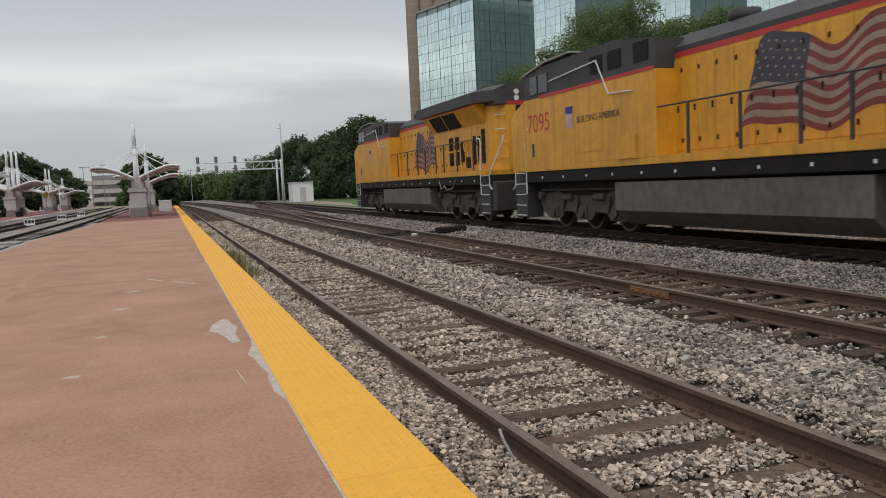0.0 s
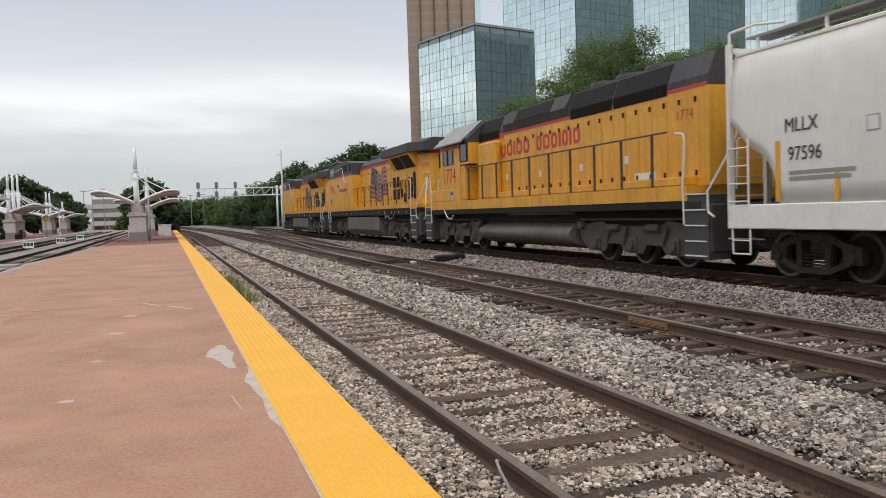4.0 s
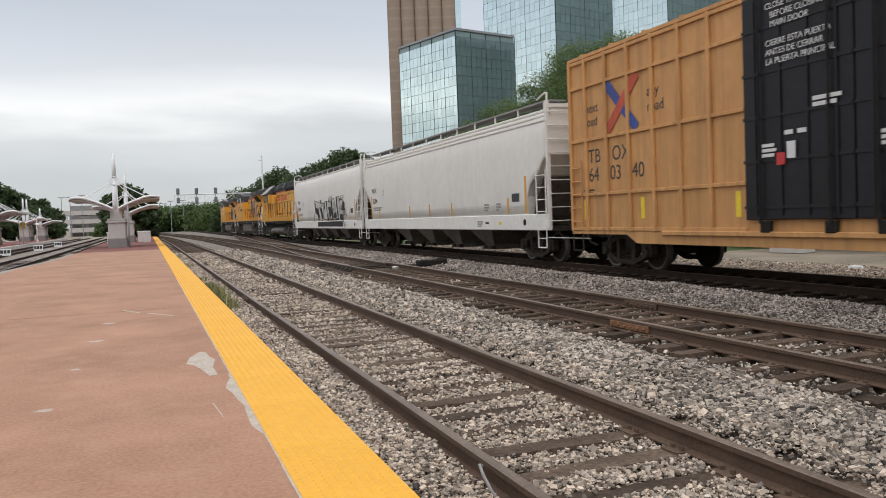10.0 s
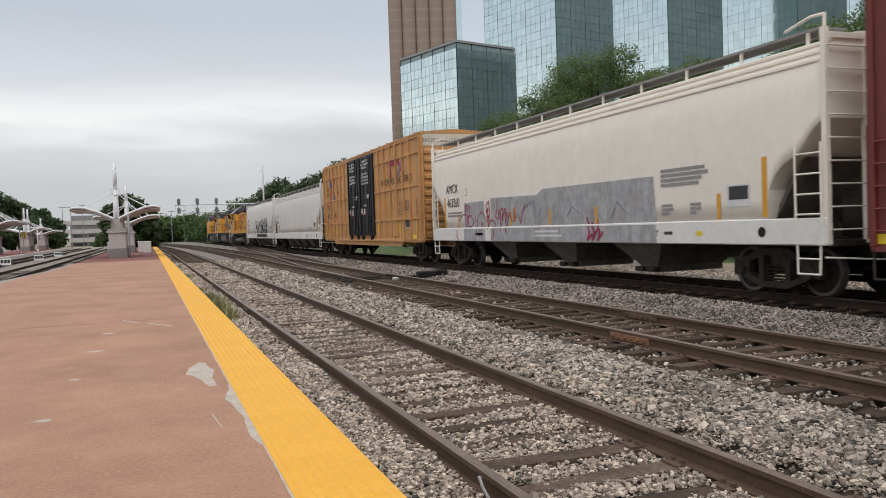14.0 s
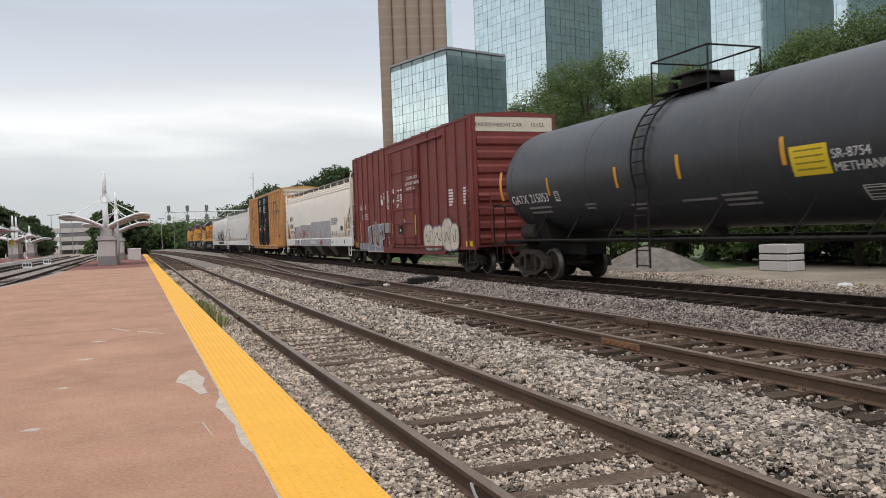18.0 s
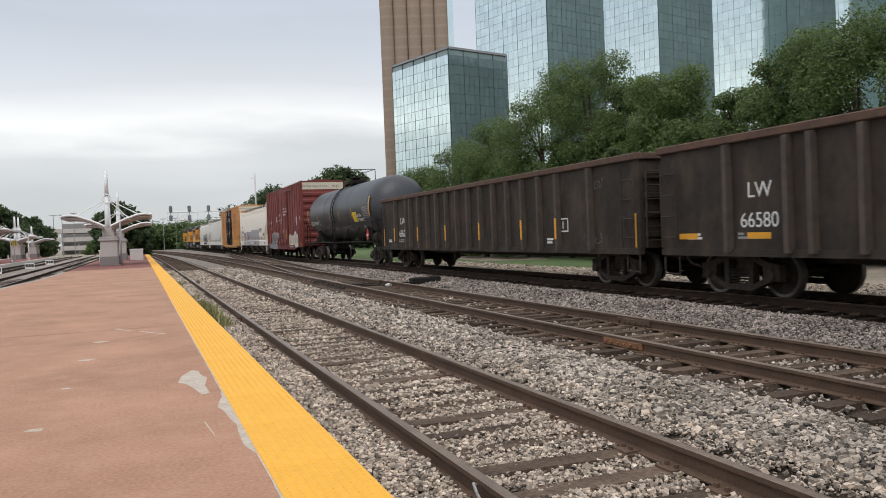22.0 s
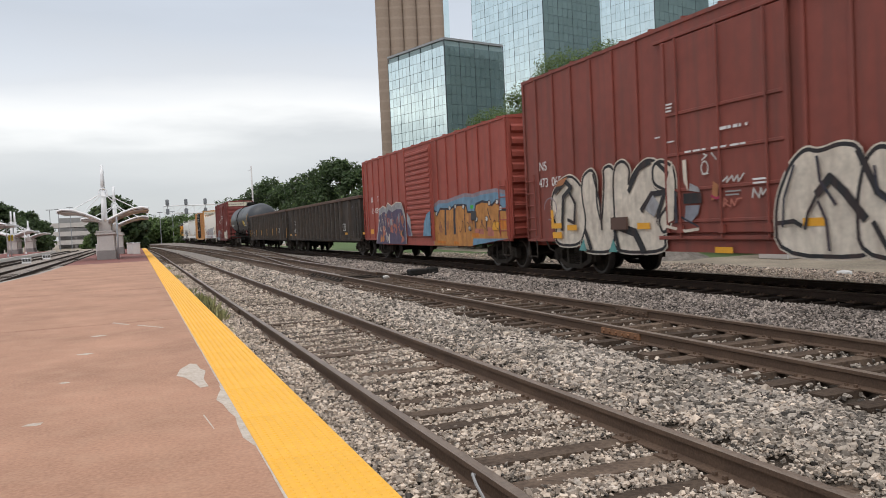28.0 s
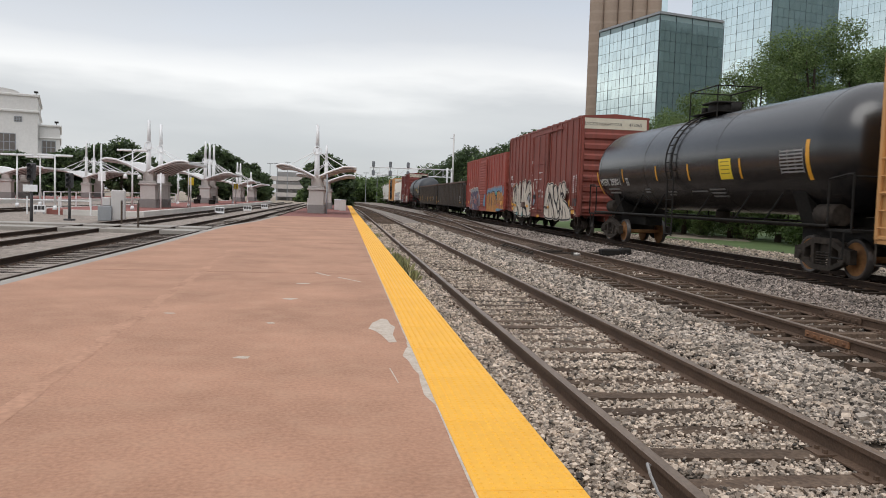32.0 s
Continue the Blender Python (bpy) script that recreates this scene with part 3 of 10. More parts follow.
# ---------- platform ----------
def platform():
    p = thing("platform", "low red stained-concrete station platform with a yellow warning strip", "platform", kind="structure")
    bm = B()
    # outline: right edge straight, left edge steps in past the crossing
    rows = [(-25, -4.7), (10, -4.65), (20, -4.55), (33, -4.6), (40, -4.05), (47, -3.9), (50.5, -3.9)]
    secs = [[(x0, y, -0.40), (0.655, y, -0.40), (0.655, y, 0.0), (0.1, y, 0.0), (-1.6, y, 0.0), (-3.0, y, 0.0), (x0, y, 0.0)] for y, x0 in rows]
    loft(bm, secs)
    bmesh.ops.recalc_face_normals(bm, faces=bm.faces)
    part("slab", bm, PLATFORM, p, "brick-red stained concrete slab")
    bm = B()
    for y in (14.1, 23.2, 32.3, 41.4):
        box(bm, -4.5, 0.65, y - 0.004, y + 0.004, 0.0005, 0.002)
    part("saw_joint", bm, mat("joint_line", (0.30, 0.155, 0.10), rough=0.9), p)
    bm = B()
    box(bm, -3.9, 0.655, 50.5, 118, -0.4, 0.0)
    part("paver_bed", bm, BRICK, p, "darker red brick paving")
    bm = B()
    box(bm, 0.655, 1.19, -25, 118, -0.40, -0.03, 0.01)
    part("edge_beam", bm, CONCRETE, p)
    # left concrete kerb band beside the other track
    bm = B()
    loft(bm, [[(x0 - 0.30, y, -0.4), (x0 - 0.003, y, -0.4), (x0 - 0.003, y, -0.012), (x0 - 0.30, y, -0.02)] for y, x0 in rows])
    bmesh.ops.recalc_face_normals(bm, faces=bm.faces)
    part("kerb", bm, CONCRETE, p, "pale worn concrete kerb")
    bm = B()
    rng = random.Random(3)
    y = 2.0
    for i in range(40):
        w = rng.uniform(0.003, 0.009) + (0.012 if 5 < y < 7.5 else 0)
        box(bm, 0.651 - w, 0.658, y, y + 0.5, 0.0008, 0.004)
        y += 0.5
    part("mortar_line", bm, MORTAR, p, "pale mortar line along the warning strip")

    bm = B()
    rng = random.Random(6)
    edge = []
    for i in range(60):
        y = 4.2 + i * 0.26
        x = -1.98 - 0.042 * (y - 4.2)
        edge.append((x - rng.uniform(0.03, 0.10), x + rng.uniform(0.03, 0.10), y))
    for (a, b, y), (c, d, y1) in zip(edge, edge[1:]):
        bm.faces.new([bm.verts.new(q) for q in ((a, y, 0.0015), (b, y, 0.0015), (d, y1, 0.0015), (c, y1, 0.0015))])
    part("worn_line", bm, PLATFORM_WORN, p, "faint worn pale line on the slab")

    def blot(pts, name="mortar_patch"):
        bm = B()
        up = [bm.verts.new((x, y, 0.0022)) for x, y in pts]
        lo = [bm.verts.new((x, y, 0.0005)) for x, y in pts]
        bm.faces.new(up)
        for i in range(len(pts)):
            bm.faces.new((lo[i - 1], lo[i], up[i], up[i - 1]))
        bmesh.ops.recalc_face_normals(bm, faces=bm.faces)
        part(name, bm, MORTAR, p, "pale rough mortar patch on the slab")
    return p, blot


platform_ob, blot = platform()


def tactile_tiles():
    bm = B()
    L, W = 1.2, 0.53
    box(bm, 0, W, 0.004, L - 0.004, -0.03, 0.004, 0.003)
    for i in range(9):
        for j in range(20):
            x, y = 0.035 + i * 0.0575, 0.035 + j * 0.0595
            n = 6
            lo = [bm.verts.new((x + 0.014 * math.cos(k * math.tau / n), y + 0.014 * math.sin(k * math.tau / n), 0.004)) for k in range(n)]
            hi = [bm.verts.new((x + 0.007 * math.cos(k * math.tau / n), y + 0.007 * math.sin(k * math.tau / n), 0.009)) for k in range(n)]
            for k in range(n):
                bm.faces.new((lo[k], lo[(k + 1) % n], hi[(k + 1) % n], hi[k]))
            bm.faces.new(hi)
    me = mesh_of("warning_tile", bm, YELLOW_TILE)
    y = -4.75
    while y < 112:
        ob = new("warning_tile", me)
        ob.parent, ob.matrix_basis = platform_ob, pose(0.659, y, 0)
        y += 1.2


tactile_tiles()


# ---------- trees ----------
def tree(name, label, x, y, z, height, spread, seed, leaves=5000, leaf=0.16, tone=None, low=0.12, group="trees by the line", light=0.0):
    """Tapered trunk with limbs, and a crown of many leaves in uneven clumps."""
    rng = np.random.default_rng(seed)
    t = thing(name, label, "tree", pose(x, y, z), group=group)
    bm = B()
    top = height * 0.62
    tube(bm, (0, 0, -0.1), (0.1, 0.05, top * 0.5), height * 0.028, height * 0.02, 8)
    tube(bm, (0.1, 0.05, top * 0.5), (0.0, 0.1, top), height * 0.02, height * 0.01, 8)
    n_c = 24
    cl = []
    for i in range(n_c):
        a = i * 2.4 + rng.uniform(-0.4, 0.4)
        u = rng.uniform(0, 1)
        zz = height * (low + (0.92 - low) * (i + 0.5) / n_c)
        rel = (zz / height - low) / (1 - low)
        rad = spread * (0.35 + 0.65 * math.sin(math.pi * min(1, 0.18 + 0.82 * rel) ** 0.9)) * (0.45 + 0.45 * u)
        cl.append((rad * math.cos(a), rad * math.sin(a), zz, spread * rng.uniform(0.16, 0.44)))
    cl.append((0, 0, height * 0.86, spread * 0.38))
    for cx, cy, cz, cr in cl[::2]:
        tube(bm, (0.05, 0.05, min(top, cz * 0.62)), (cx * 0.9, cy * 0.9, cz), height * 0.009, height * 0.003, 5)
    part("trunk", bm, BARK, t, "grey-brown trunk and limbs", smooth=False)
    cl = np.array(cl)
    w = cl[:, 3] ** 2
    idx = rng.choice(len(cl), leaves, p=w / w.sum())
    d = rng.normal(0, 1, (leaves, 3))
    d /= np.linalg.norm(d, axis=1)[:, None]
    r = cl[idx, 3] * rng.uniform(0.25, 1.15, leaves) ** 0.6 * (1 + 0.25 * np.sin(d[:, 0] * 5 + idx) * np.cos(d[:, 2] * 4 + idx * 2))
    c = cl[idx, :3] + d * r[:, None] * np.array([1, 1, 0.78])
    c[:, 2] = np.maximum(c[:, 2], 0.15)
    face = d * 0.5 + np.array([0, 0, 0.6]) + rng.normal(0, 0.55, (leaves, 3))
    u = np.cross(face, rng.normal(0, 1, (leaves, 3)))
    u /= np.linalg.norm(u, axis=1)[:, None]
    q = np.cross(u, face)
    q /= np.linalg.norm(q, axis=1)[:, None]
    s = leaf * rng.uniform(0.55, 1.25, leaves)[:, None]
    v = np.stack([c - u * s, c + q * s * 0.45 - u * s * 0.1, c + u * s, c - q * s * 0.45 - u * s * 0.1], 1).reshape(-1, 3)
    me = bpy.data.meshes.new("crown")
    me.vertices.add(len(v))
    me.vertices.foreach_set("co", v.ravel().astype(np.float32))
    me.loops.add(len(v))
    me.loops.foreach_set("vertex_index", np.arange(len(v), dtype=np.int32))
    me.polygons.add(leaves)
    me.polygons.foreach_set("loop_start", np.arange(0, len(v), 4, dtype=np.int32))
    for m in (tone or LEAF, LEAF_LIGHT):
        me.materials.append(m)
    me.polygons.foreach_set("material_index", (rng.uniform(0, 1, leaves) < light).astype(np.int32))
    me.update(calc_edges=True)
    o = new("crown", me)
    o.parent = t
    return t


def polar(az, d):
    return d * math.sin(radians(az)), d * math.cos(radians(az))


def woods():
    # leafy trees behind the train, on the grass bank
    for i, (az, d, el, sp) in enumerate(((19.5, 66, 5.0, 2.7), (22.3, 59, 6.6, 2.9), (25.2, 54, 8.6, 3.3), (28.2, 50, 10.6, 3.4), (31.6, 46, 12.7, 3.1), (34.4, 44, 11.2, 2.6), (36.9, 40, 11.3, 2.4), (41.8, 37, 9.9, 2.0),
                                         (44.6, 35, 12.3, 2.6), (48.6, 33, 13.2, 2.9), (53.5, 32, 13.6, 2.9), (59, 31, 12, 2.7))):
        x, y = polar(az, d)
        h = 1.38 + d * math.tan(radians(el)) + 0.4
        tree("leafy_tree", "bushy green tree on the grass bank behind the train", x, y, -0.4, h * 0.97, sp * 1.08, 100 + i, 42000, 0.078, LEAF, low=0.06, light=(0.45, 0.25, 0.6, 0.35)[i % 4])
    for i, (az, d, el, sp) in enumerate(((17.6, 74, 3.6, 2.0), (20.5, 64, 4.6, 2.2), (27, 51, 5.2, 2.2), (33, 43, 7.4, 2.0), (35.6, 41, 8.2, 1.8), (39.3, 40, 7.0, 1.7), (42.8, 35, 6.4, 1.8), (30, 47, 6.0, 2.2), (24, 55, 5.2, 2.0))):
        x, y = polar(az, d)
        tree("shrub", "pale green shrub under the trees", x, y, -0.4, 1.6 + d * math.tan(radians(el)), sp, 140 + i, 8000, 0.12, low=0.03, group="shrubs on the bank", light=0.6)
    for i, (az, d) in enumerate(((41.0, 39), (44.0, 38), (46.6, 36), (49.2, 34), (51.5, 33))):
        x, y = polar(az, d)
        tree("shrub", "dark shrub in the shade of the trees", x, y, -0.4, 2.6, 1.7, 160 + i, 5200, 0.12, LEAF_DARK, 0.02, "shrubs on the bank", 0.1)
    # dark wood further along the line
    for i, (az, d, el, sp) in enumerate(((5.6, 168, 1.3, 5), (6.6, 160, 2.3, 5), (7.6, 152, 2.7, 5), (8.8, 146, 3.7, 5.0), (10.2, 140, 3.5, 5), (11.6, 135, 4.2, 5), (12.8, 128, 4.8, 4.6), (13.9, 122, 5.2, 4.2), (15.0, 116, 4.4, 3.6), (16.2, 105, 3.2, 3.0))):
        x, y = polar(az, d)
        tree("dark_tree", "dense dark green tree in the wood along the line", x, y, -0.4, 1.6 + d * math.tan(radians(el)), sp, 170 + i, 7500, 0.32, LEAF_DARK, 0.03, "dark wood", 0.06)
    # trees at the end of the line and behind the other platforms
    for i, (az, d, el, sp) in enumerate(((-0.6, 210, 1.1, 5), (0.5, 232, 1.15, 5), (1.3, 240, 1.3, 5.5), (2.1, 236, 1.25, 5.5), (2.9, 235, 1.4, 6), (3.7, 222, 1.35, 5.5), (4.4, 214, 1.3, 5.5), (5.1, 200, 1.45, 6), (-2.5, 190, 0.35, 3))):
        x, y = polar(az, d)
        tree("far_tree", "far green tree at the end of the line", x, y, -0.4, 1.7 + d * math.tan(radians(el)), sp, 190 + i, 3000, 0.5, LEAF, 0.02, "far trees", 0.2)
    for i, (az, d, el, sp) in enumerate(((-1.2, 118, 3.0, 2.9), (-0.2, 122, 2.2, 2.6), (-1.9, 121, 2.3, 2.2), (-8.9, 150, 3.2, 4.6), (-7.9, 152, 2.6, 3.6), (-9.9, 150, 2.6, 3.4), (-6.3, 165, 2.1, 3.4), (-5.8, 168, 1.5, 3.0),
                                         (-14.8, 150, 3.3, 4.8), (-16.2, 150, 2.9, 4.6), (-17.6, 150, 2.6, 4.4), (-13.6, 155, 2.5, 3.2), (-18.8, 150, 2.2, 3.6), (-12.2, 160, 1.9, 3.0), (-21, 150, 2.1, 4.0))):
        x, y = polar(az, d)
        tree("oak_tree", "round dark green oak behind the platforms", x, y, -0.4, 1.7 + d * math.tan(radians(el)), sp, 220 + i, 4200, 0.40, LEAF_DARK, 0.14, "oaks by the station", 0.05)


woods()


# ---------- glass towers and the brown tower ----------
TURN = 16.0
U1 = Vector((math.cos(radians(TURN)), math.sin(radians(TURN)), 0))
U2 = Vector((-math.sin(radians(TURN)), math.cos(radians(TURN)), 0))


def glass_tower(name, label, az, d, w, v, height, cols1, cols2, rowh):
    """Corner nearest the eye at (az, d); faces run w along U1 and v along U2. Panes sit between dark mullions."""
    cx, cy = polar(az, d)
    t = thing(name, label, "office tower", Matrix.Translation((cx, cy, 0)) @ pose(0, 0, 0, 0, 0, TURN), group="glass towers")
    bm = B()
    box(bm, 0.12, w - 0.12, 0.12, v - 0.12, -0.5, height - 0.15)
    part("core", bm, mat("tower_back", (0.26, 0.34, 0.34), (0.20, 0.27, 0.28), 0.3, grain=0.3, stain=0.05), t, "teal walls behind the panes")
    rows = int(height / rowh)
    g = 0.03
    # each face's panes; panes are tipped a little, so that reflections break from one to the next
    rng = random.Random(name + str(az))
    for face in range(2):
        n, span = (cols1, w) if face == 0 else (cols2, v)
        cw = span / n
        pv, pf = [], []
        for i in range(n):
            for j in range(rows):
                a, b, z0, z1 = i * cw + g, (i + 1) * cw - g, j * rowh + g, (j + 1) * rowh - g
                e = [rng.uniform(-0.006, 0.006) for _ in range(4)]
                k = len(pv)
                if face == 0:
                    pv += [(a, e[0], z0), (b, e[1], z0), (b, e[2], z1), (a, e[3], z1)]
                else:
                    pv += [(e[0], b, z0), (e[1], a, z0), (e[2], a, z1), (e[3], b, z1)]
                pf.append((k, k + 1, k + 2, k + 3))
        o = new("curtain_wall", raw_mesh("curtain_wall", pv, pf, GLASS_WALL))
        o.parent = t
        tagged(o, "blue-green mirror panes in a dark grid", kind="stuff")
        bm = B()
        for i in range(0, n + 1, 3):
            if face == 0:
                box(bm, i * cw - 0.04, i * cw + 0.04, -0.03, 0.12, -0.4, height)
            else:
                box(bm, -0.03, 0.12, i * cw - 0.04, i * cw + 0.04, -0.4, height)
        part("mullion", bm, MULLION, t)
    bm = B()
    box(bm, -0.08, w, -0.08, v, height - 0.05, height + 0.35)
    part("parapet", bm, GREY_BOX, t)
    return t


def towers():
    H = 33.0
    glass_tower("glass_block", "lower mirror-glass block with a gridded curtain wall", 21.75, 4.348 * H, 0.425 * H, 0.554 * H, H + 1.3, 12, 15, 1.75)
    for az, d, w, v in ((28.85, 190, 0.1038, 0.137), (36.46, 234, 0.1094, 0.112), (44.58, 283, 0.1114, 0.112), (52.2, 340, 0.11, 0.112)):
        glass_tower("glass_tower", "tall mirror-glass tower with stepped corners", az, d, w * d, v * d, 0.432 * d, 12, 15, 0.0104 * d)
    # brown concrete tower with rounded ribs and pale horizontal bands
    cx, cy = polar(19.4, 175)
    t = thing("brown_tower", "tall brown concrete tower with rounded ribs and pale bands", "office tower", pose(cx, cy, 0, 0, 0, -19.4), group="towers")
    hw = 175 * math.tan(radians(2.42))
    n = 5
    rw = 2 * hw / n
    for i in range(n):
        bm = B()
        x = -hw + rw * (i + 0.5)
        ring = [(x + rw * 0.498 * math.cos(a), -rw * 0.33 * math.sin(a), 0) for a in [math.pi * k / 10 for k in range(11)]] + [(x - rw * 0.498, 12, 0), (x + rw * 0.498, 12, 0)]
        zs = [-0.5]
        z = 0.0
        while z < 79:
            zs += [z + 1.71, z + 2.22]
            z += 2.22
        rings = [[bm.verts.new((p[0], p[1], zz)) for p in ring] for zz in zs]
        m = len(ring)
        for j in range(len(rings) - 1):
            for k in range(m):
                f = bm.faces.new((rings[j][k], rings[j][(k + 1) % m], rings[j + 1][(k + 1) % m], rings[j + 1][k]))
                f.material_index, f.smooth = j % 2, k < 10
        bm.faces.new(rings[-1])
        bmesh.ops.recalc_face_normals(bm, faces=bm.faces)
        part("concrete_rib", bm, (BROWN_CONC, BROWN_BAND), t)
    bm = B()
    box(bm, hw + 0.02, hw + 1.3, 2, 12, -0.5, 79)
    part("glass_strip", bm, GLASS_WALL, t)
    # plain blocks added out of view to the south-east, to darken what the towers mirror
    bm = B()
    box(bm, 150, 190, -140, 60, -0.5, 60)
    box(bm, 90, 150, -190, -150, -0.5, 75)
    box(bm, 300, 340, -200, 215, -0.5, 175)
    tagged(part("backdrop", bm, mat("mirrored_block", (0.22, 0.27, 0.27), (0.14, 0.175, 0.18), 0.6, grain=0.3, stain=0.05)), "plain unseen dark blocks added for the glass towers to mirror", "backdrop", kind="structure")


towers()


# ---------- rolling stock: shared running gear ----------
LOCO_YELLOW = mat("loco_yellow", (0.76, 0.365, 0.026), (0.62, 0.29, 0.022), 0.45, grain=5, stain=0.8, dirt=(0.26, 0.14, 0.035), dirt_amount=0.42, streak=1.0)
LOCO_GREY = mat("loco_grey", (0.055, 0.051, 0.050), (0.036, 0.033, 0.032), 0.6, grain=6, stain=0.8, dirt=(0.05, 0.045, 0.04), dirt_amount=0.6, streak=1.0)
LOCO_RED = mat("loco_red", (0.52, 0.045, 0.03), (0.42, 0.035, 0.025), 0.55)
VISOR_GREY = mat("visor_grey", (0.34, 0.33, 0.31), (0.26, 0.25, 0.24), 0.6, grain=6, stain=1.2, dirt=(0.14, 0.13, 0.12), dirt_amount=0.4)
TANK_GREY = mat("fuel_tank_grey", (0.15, 0.133, 0.116), (0.10, 0.088, 0.076), 0.6, grain=6, stain=1.0, dirt=(0.07, 0.06, 0.05), dirt_amount=0.6, streak=0.6)
HOPPER_WHITE = mat("hopper_white", (0.76, 0.73, 0.675), (0.68, 0.65, 0.60), 0.55, grain=3, stain=0.4, dirt=(0.50, 0.46, 0.41), dirt_amount=0.12, streak=1.0)
HOPPER_PALE = mat("hopper_pale", (0.89, 0.82, 0.72), (0.82, 0.755, 0.66), 0.6, grain=3, stain=0.4, dirt=(0.56, 0.50, 0.42), dirt_amount=0.12, streak=0.6)
SILL_WHITE = mat("sill_white", (0.82, 0.79, 0.74), (0.74, 0.71, 0.66), 0.5, grain=6, stain=0.8, dirt=(0.40, 0.36, 0.32), dirt_amount=0.16)
WALK_GREY = mat("walk_grating", (0.30, 0.29, 0.275), (0.22, 0.21, 0.20), 0.7, grain=30, stain=1)
CHUTE = mat("chute_dirty", (0.17, 0.148, 0.125), (0.085, 0.073, 0.06), 0.8, grain=6, stain=1.2)
BOX_YELLOW = mat("boxcar_yellow", (0.60, 0.310, 0.112), (0.52, 0.262, 0.092), 0.6, grain=4, stain=0.7, dirt=(0.26, 0.13, 0.05), dirt_amount=0.55, streak=1.0)
BOX_RED = mat("boxcar_brown_red", (0.200, 0.036, 0.028), (0.165, 0.030, 0.023), 0.65, grain=4, stain=0.7, dirt=(0.10, 0.035, 0.028), dirt_amount=0.6, streak=1.0)
BOX_OXIDE = mat("boxcar_oxide", (0.238, 0.056, 0.038), (0.196, 0.046, 0.032), 0.65, grain=4, stain=0.7, dirt=(0.11, 0.045, 0.035), dirt_amount=0.6, streak=1.0)
BOX_BRIGHT = mat("boxcar_bright_red", (0.35, 0.072, 0.048), (0.29, 0.058, 0.04), 0.65, grain=4, stain=0.7, dirt=(0.19, 0.055, 0.04), dirt_amount=0.6, streak=1.0)
DOOR_BLACK = mat("door_black", (0.010, 0.010, 0.012), (0.017, 0.017, 0.020), 0.45, grain=6, stain=1)
GOND = mat("gondola_black", (0.044, 0.034, 0.027), (0.026, 0.021, 0.017), 0.72, grain=6, stain=0.9, dirt=(0.115, 0.082, 0.058), dirt_amount=0.42, streak=0.45, dirt_size=1.4)
GOND_STAKE = mat("gondola_stake", (0.078, 0.062, 0.050), (0.050, 0.040, 0.033), 0.72, grain=6, stain=1.5, dirt=(0.12, 0.075, 0.05), dirt_amount=0.4, streak=0.6)
GOND_RIM = mat("gondola_rim_rust", (0.12, 0.065, 0.042), (0.075, 0.045, 0.034), 0.85, grain=8, stain=2)
TANK_DARK = mat("tank_charcoal", (0.040, 0.043, 0.049), (0.033, 0.036, 0.041), 0.42, grain=3, stain=0.5, dirt=(0.085, 0.082, 0.08), dirt_amount=0.25, streak=0.8)
TANK_BLACK = mat("tank_gloss_black", (0.005, 0.005, 0.006), (0.009, 0.009, 0.010), 0.24, grain=3, stain=0.5)
TANK_BLACK.node_tree.nodes["Principled BSDF"].inputs["Specular IOR Level"].default_value = 0.85
CREAM = mat("cream_paint", (0.66, 0.60, 0.48), (0.58, 0.52, 0.41), 0.6, grain=6, stain=1.5)
for skin in (DOOR_BLACK, GOND):
    skin.node_tree.nodes["Principled BSDF"].inputs["Specular IOR Level"].default_value = 0.28
LETTER_WHITE = mat("letter_white", (0.72, 0.71, 0.69), (0.62, 0.61, 0.59), 0.6)
LETTER_BLACK = mat("letter_black", (0.03, 0.03, 0.032), (0.05, 0.048, 0.046), 0.6)
LETTER_GREY = mat("letter_grey", (0.30, 0.29, 0.28), (0.24, 0.23, 0.22), 0.6)
REFLECT = mat("reflector_amber", (0.75, 0.36, 0.02), (0.66, 0.30, 0.02), 0.4)
SIGN_YELLOW = mat("sign_yellow", (0.85, 0.62, 0.03), (0.78, 0.55, 0.03), 0.5)
PLACARD_RED = mat("placard_red", (0.55, 0.04, 0.04), (0.5, 0.03, 0.03), 0.5)
BLUE = mat("paint_blue", (0.03, 0.05, 0.30), (0.025, 0.04, 0.25), 0.6)
HANDRAIL_WHITE = mat("handrail_white", (0.70, 0.69, 0.66), (0.6, 0.59, 0.56), 0.5)
PAINT = {k: mat("graffiti_" + k, c, tuple(v * 0.68 for v in c), 0.75, grain=7, stain=2.5, dirt=tuple(v * 0.35 + d for v, d in zip(c, (0.07, 0.028, 0.02))), dirt_amount=0.6, streak=0.85) for k, c in {
    "white": (0.62, 0.60, 0.56), "bone": (0.72, 0.63, 0.52), "black": (0.02, 0.02, 0.022), "orange": (0.55, 0.24, 0.06), "blue": (0.16, 0.30, 0.42), "silver": (0.36, 0.36, 0.37),
    "magenta": (0.38, 0.03, 0.08), "purple": (0.10, 0.08, 0.14), "teal": (0.12, 0.34, 0.32), "ink": (0.035, 0.035, 0.05), "haze": (0.30, 0.24, 0.27), "amber": (0.62, 0.20, 0.02), "rust": (0.42, 0.17, 0.07), "slate": (0.25, 0.26, 0.30), "salmon": (0.50, 0.17, 0.12), "overpaint": (0.47, 0.46, 0.465), "vermilion": (0.60, 0.11, 0.06), "cobalt": (0.05, 0.10, 0.36)}.items()}


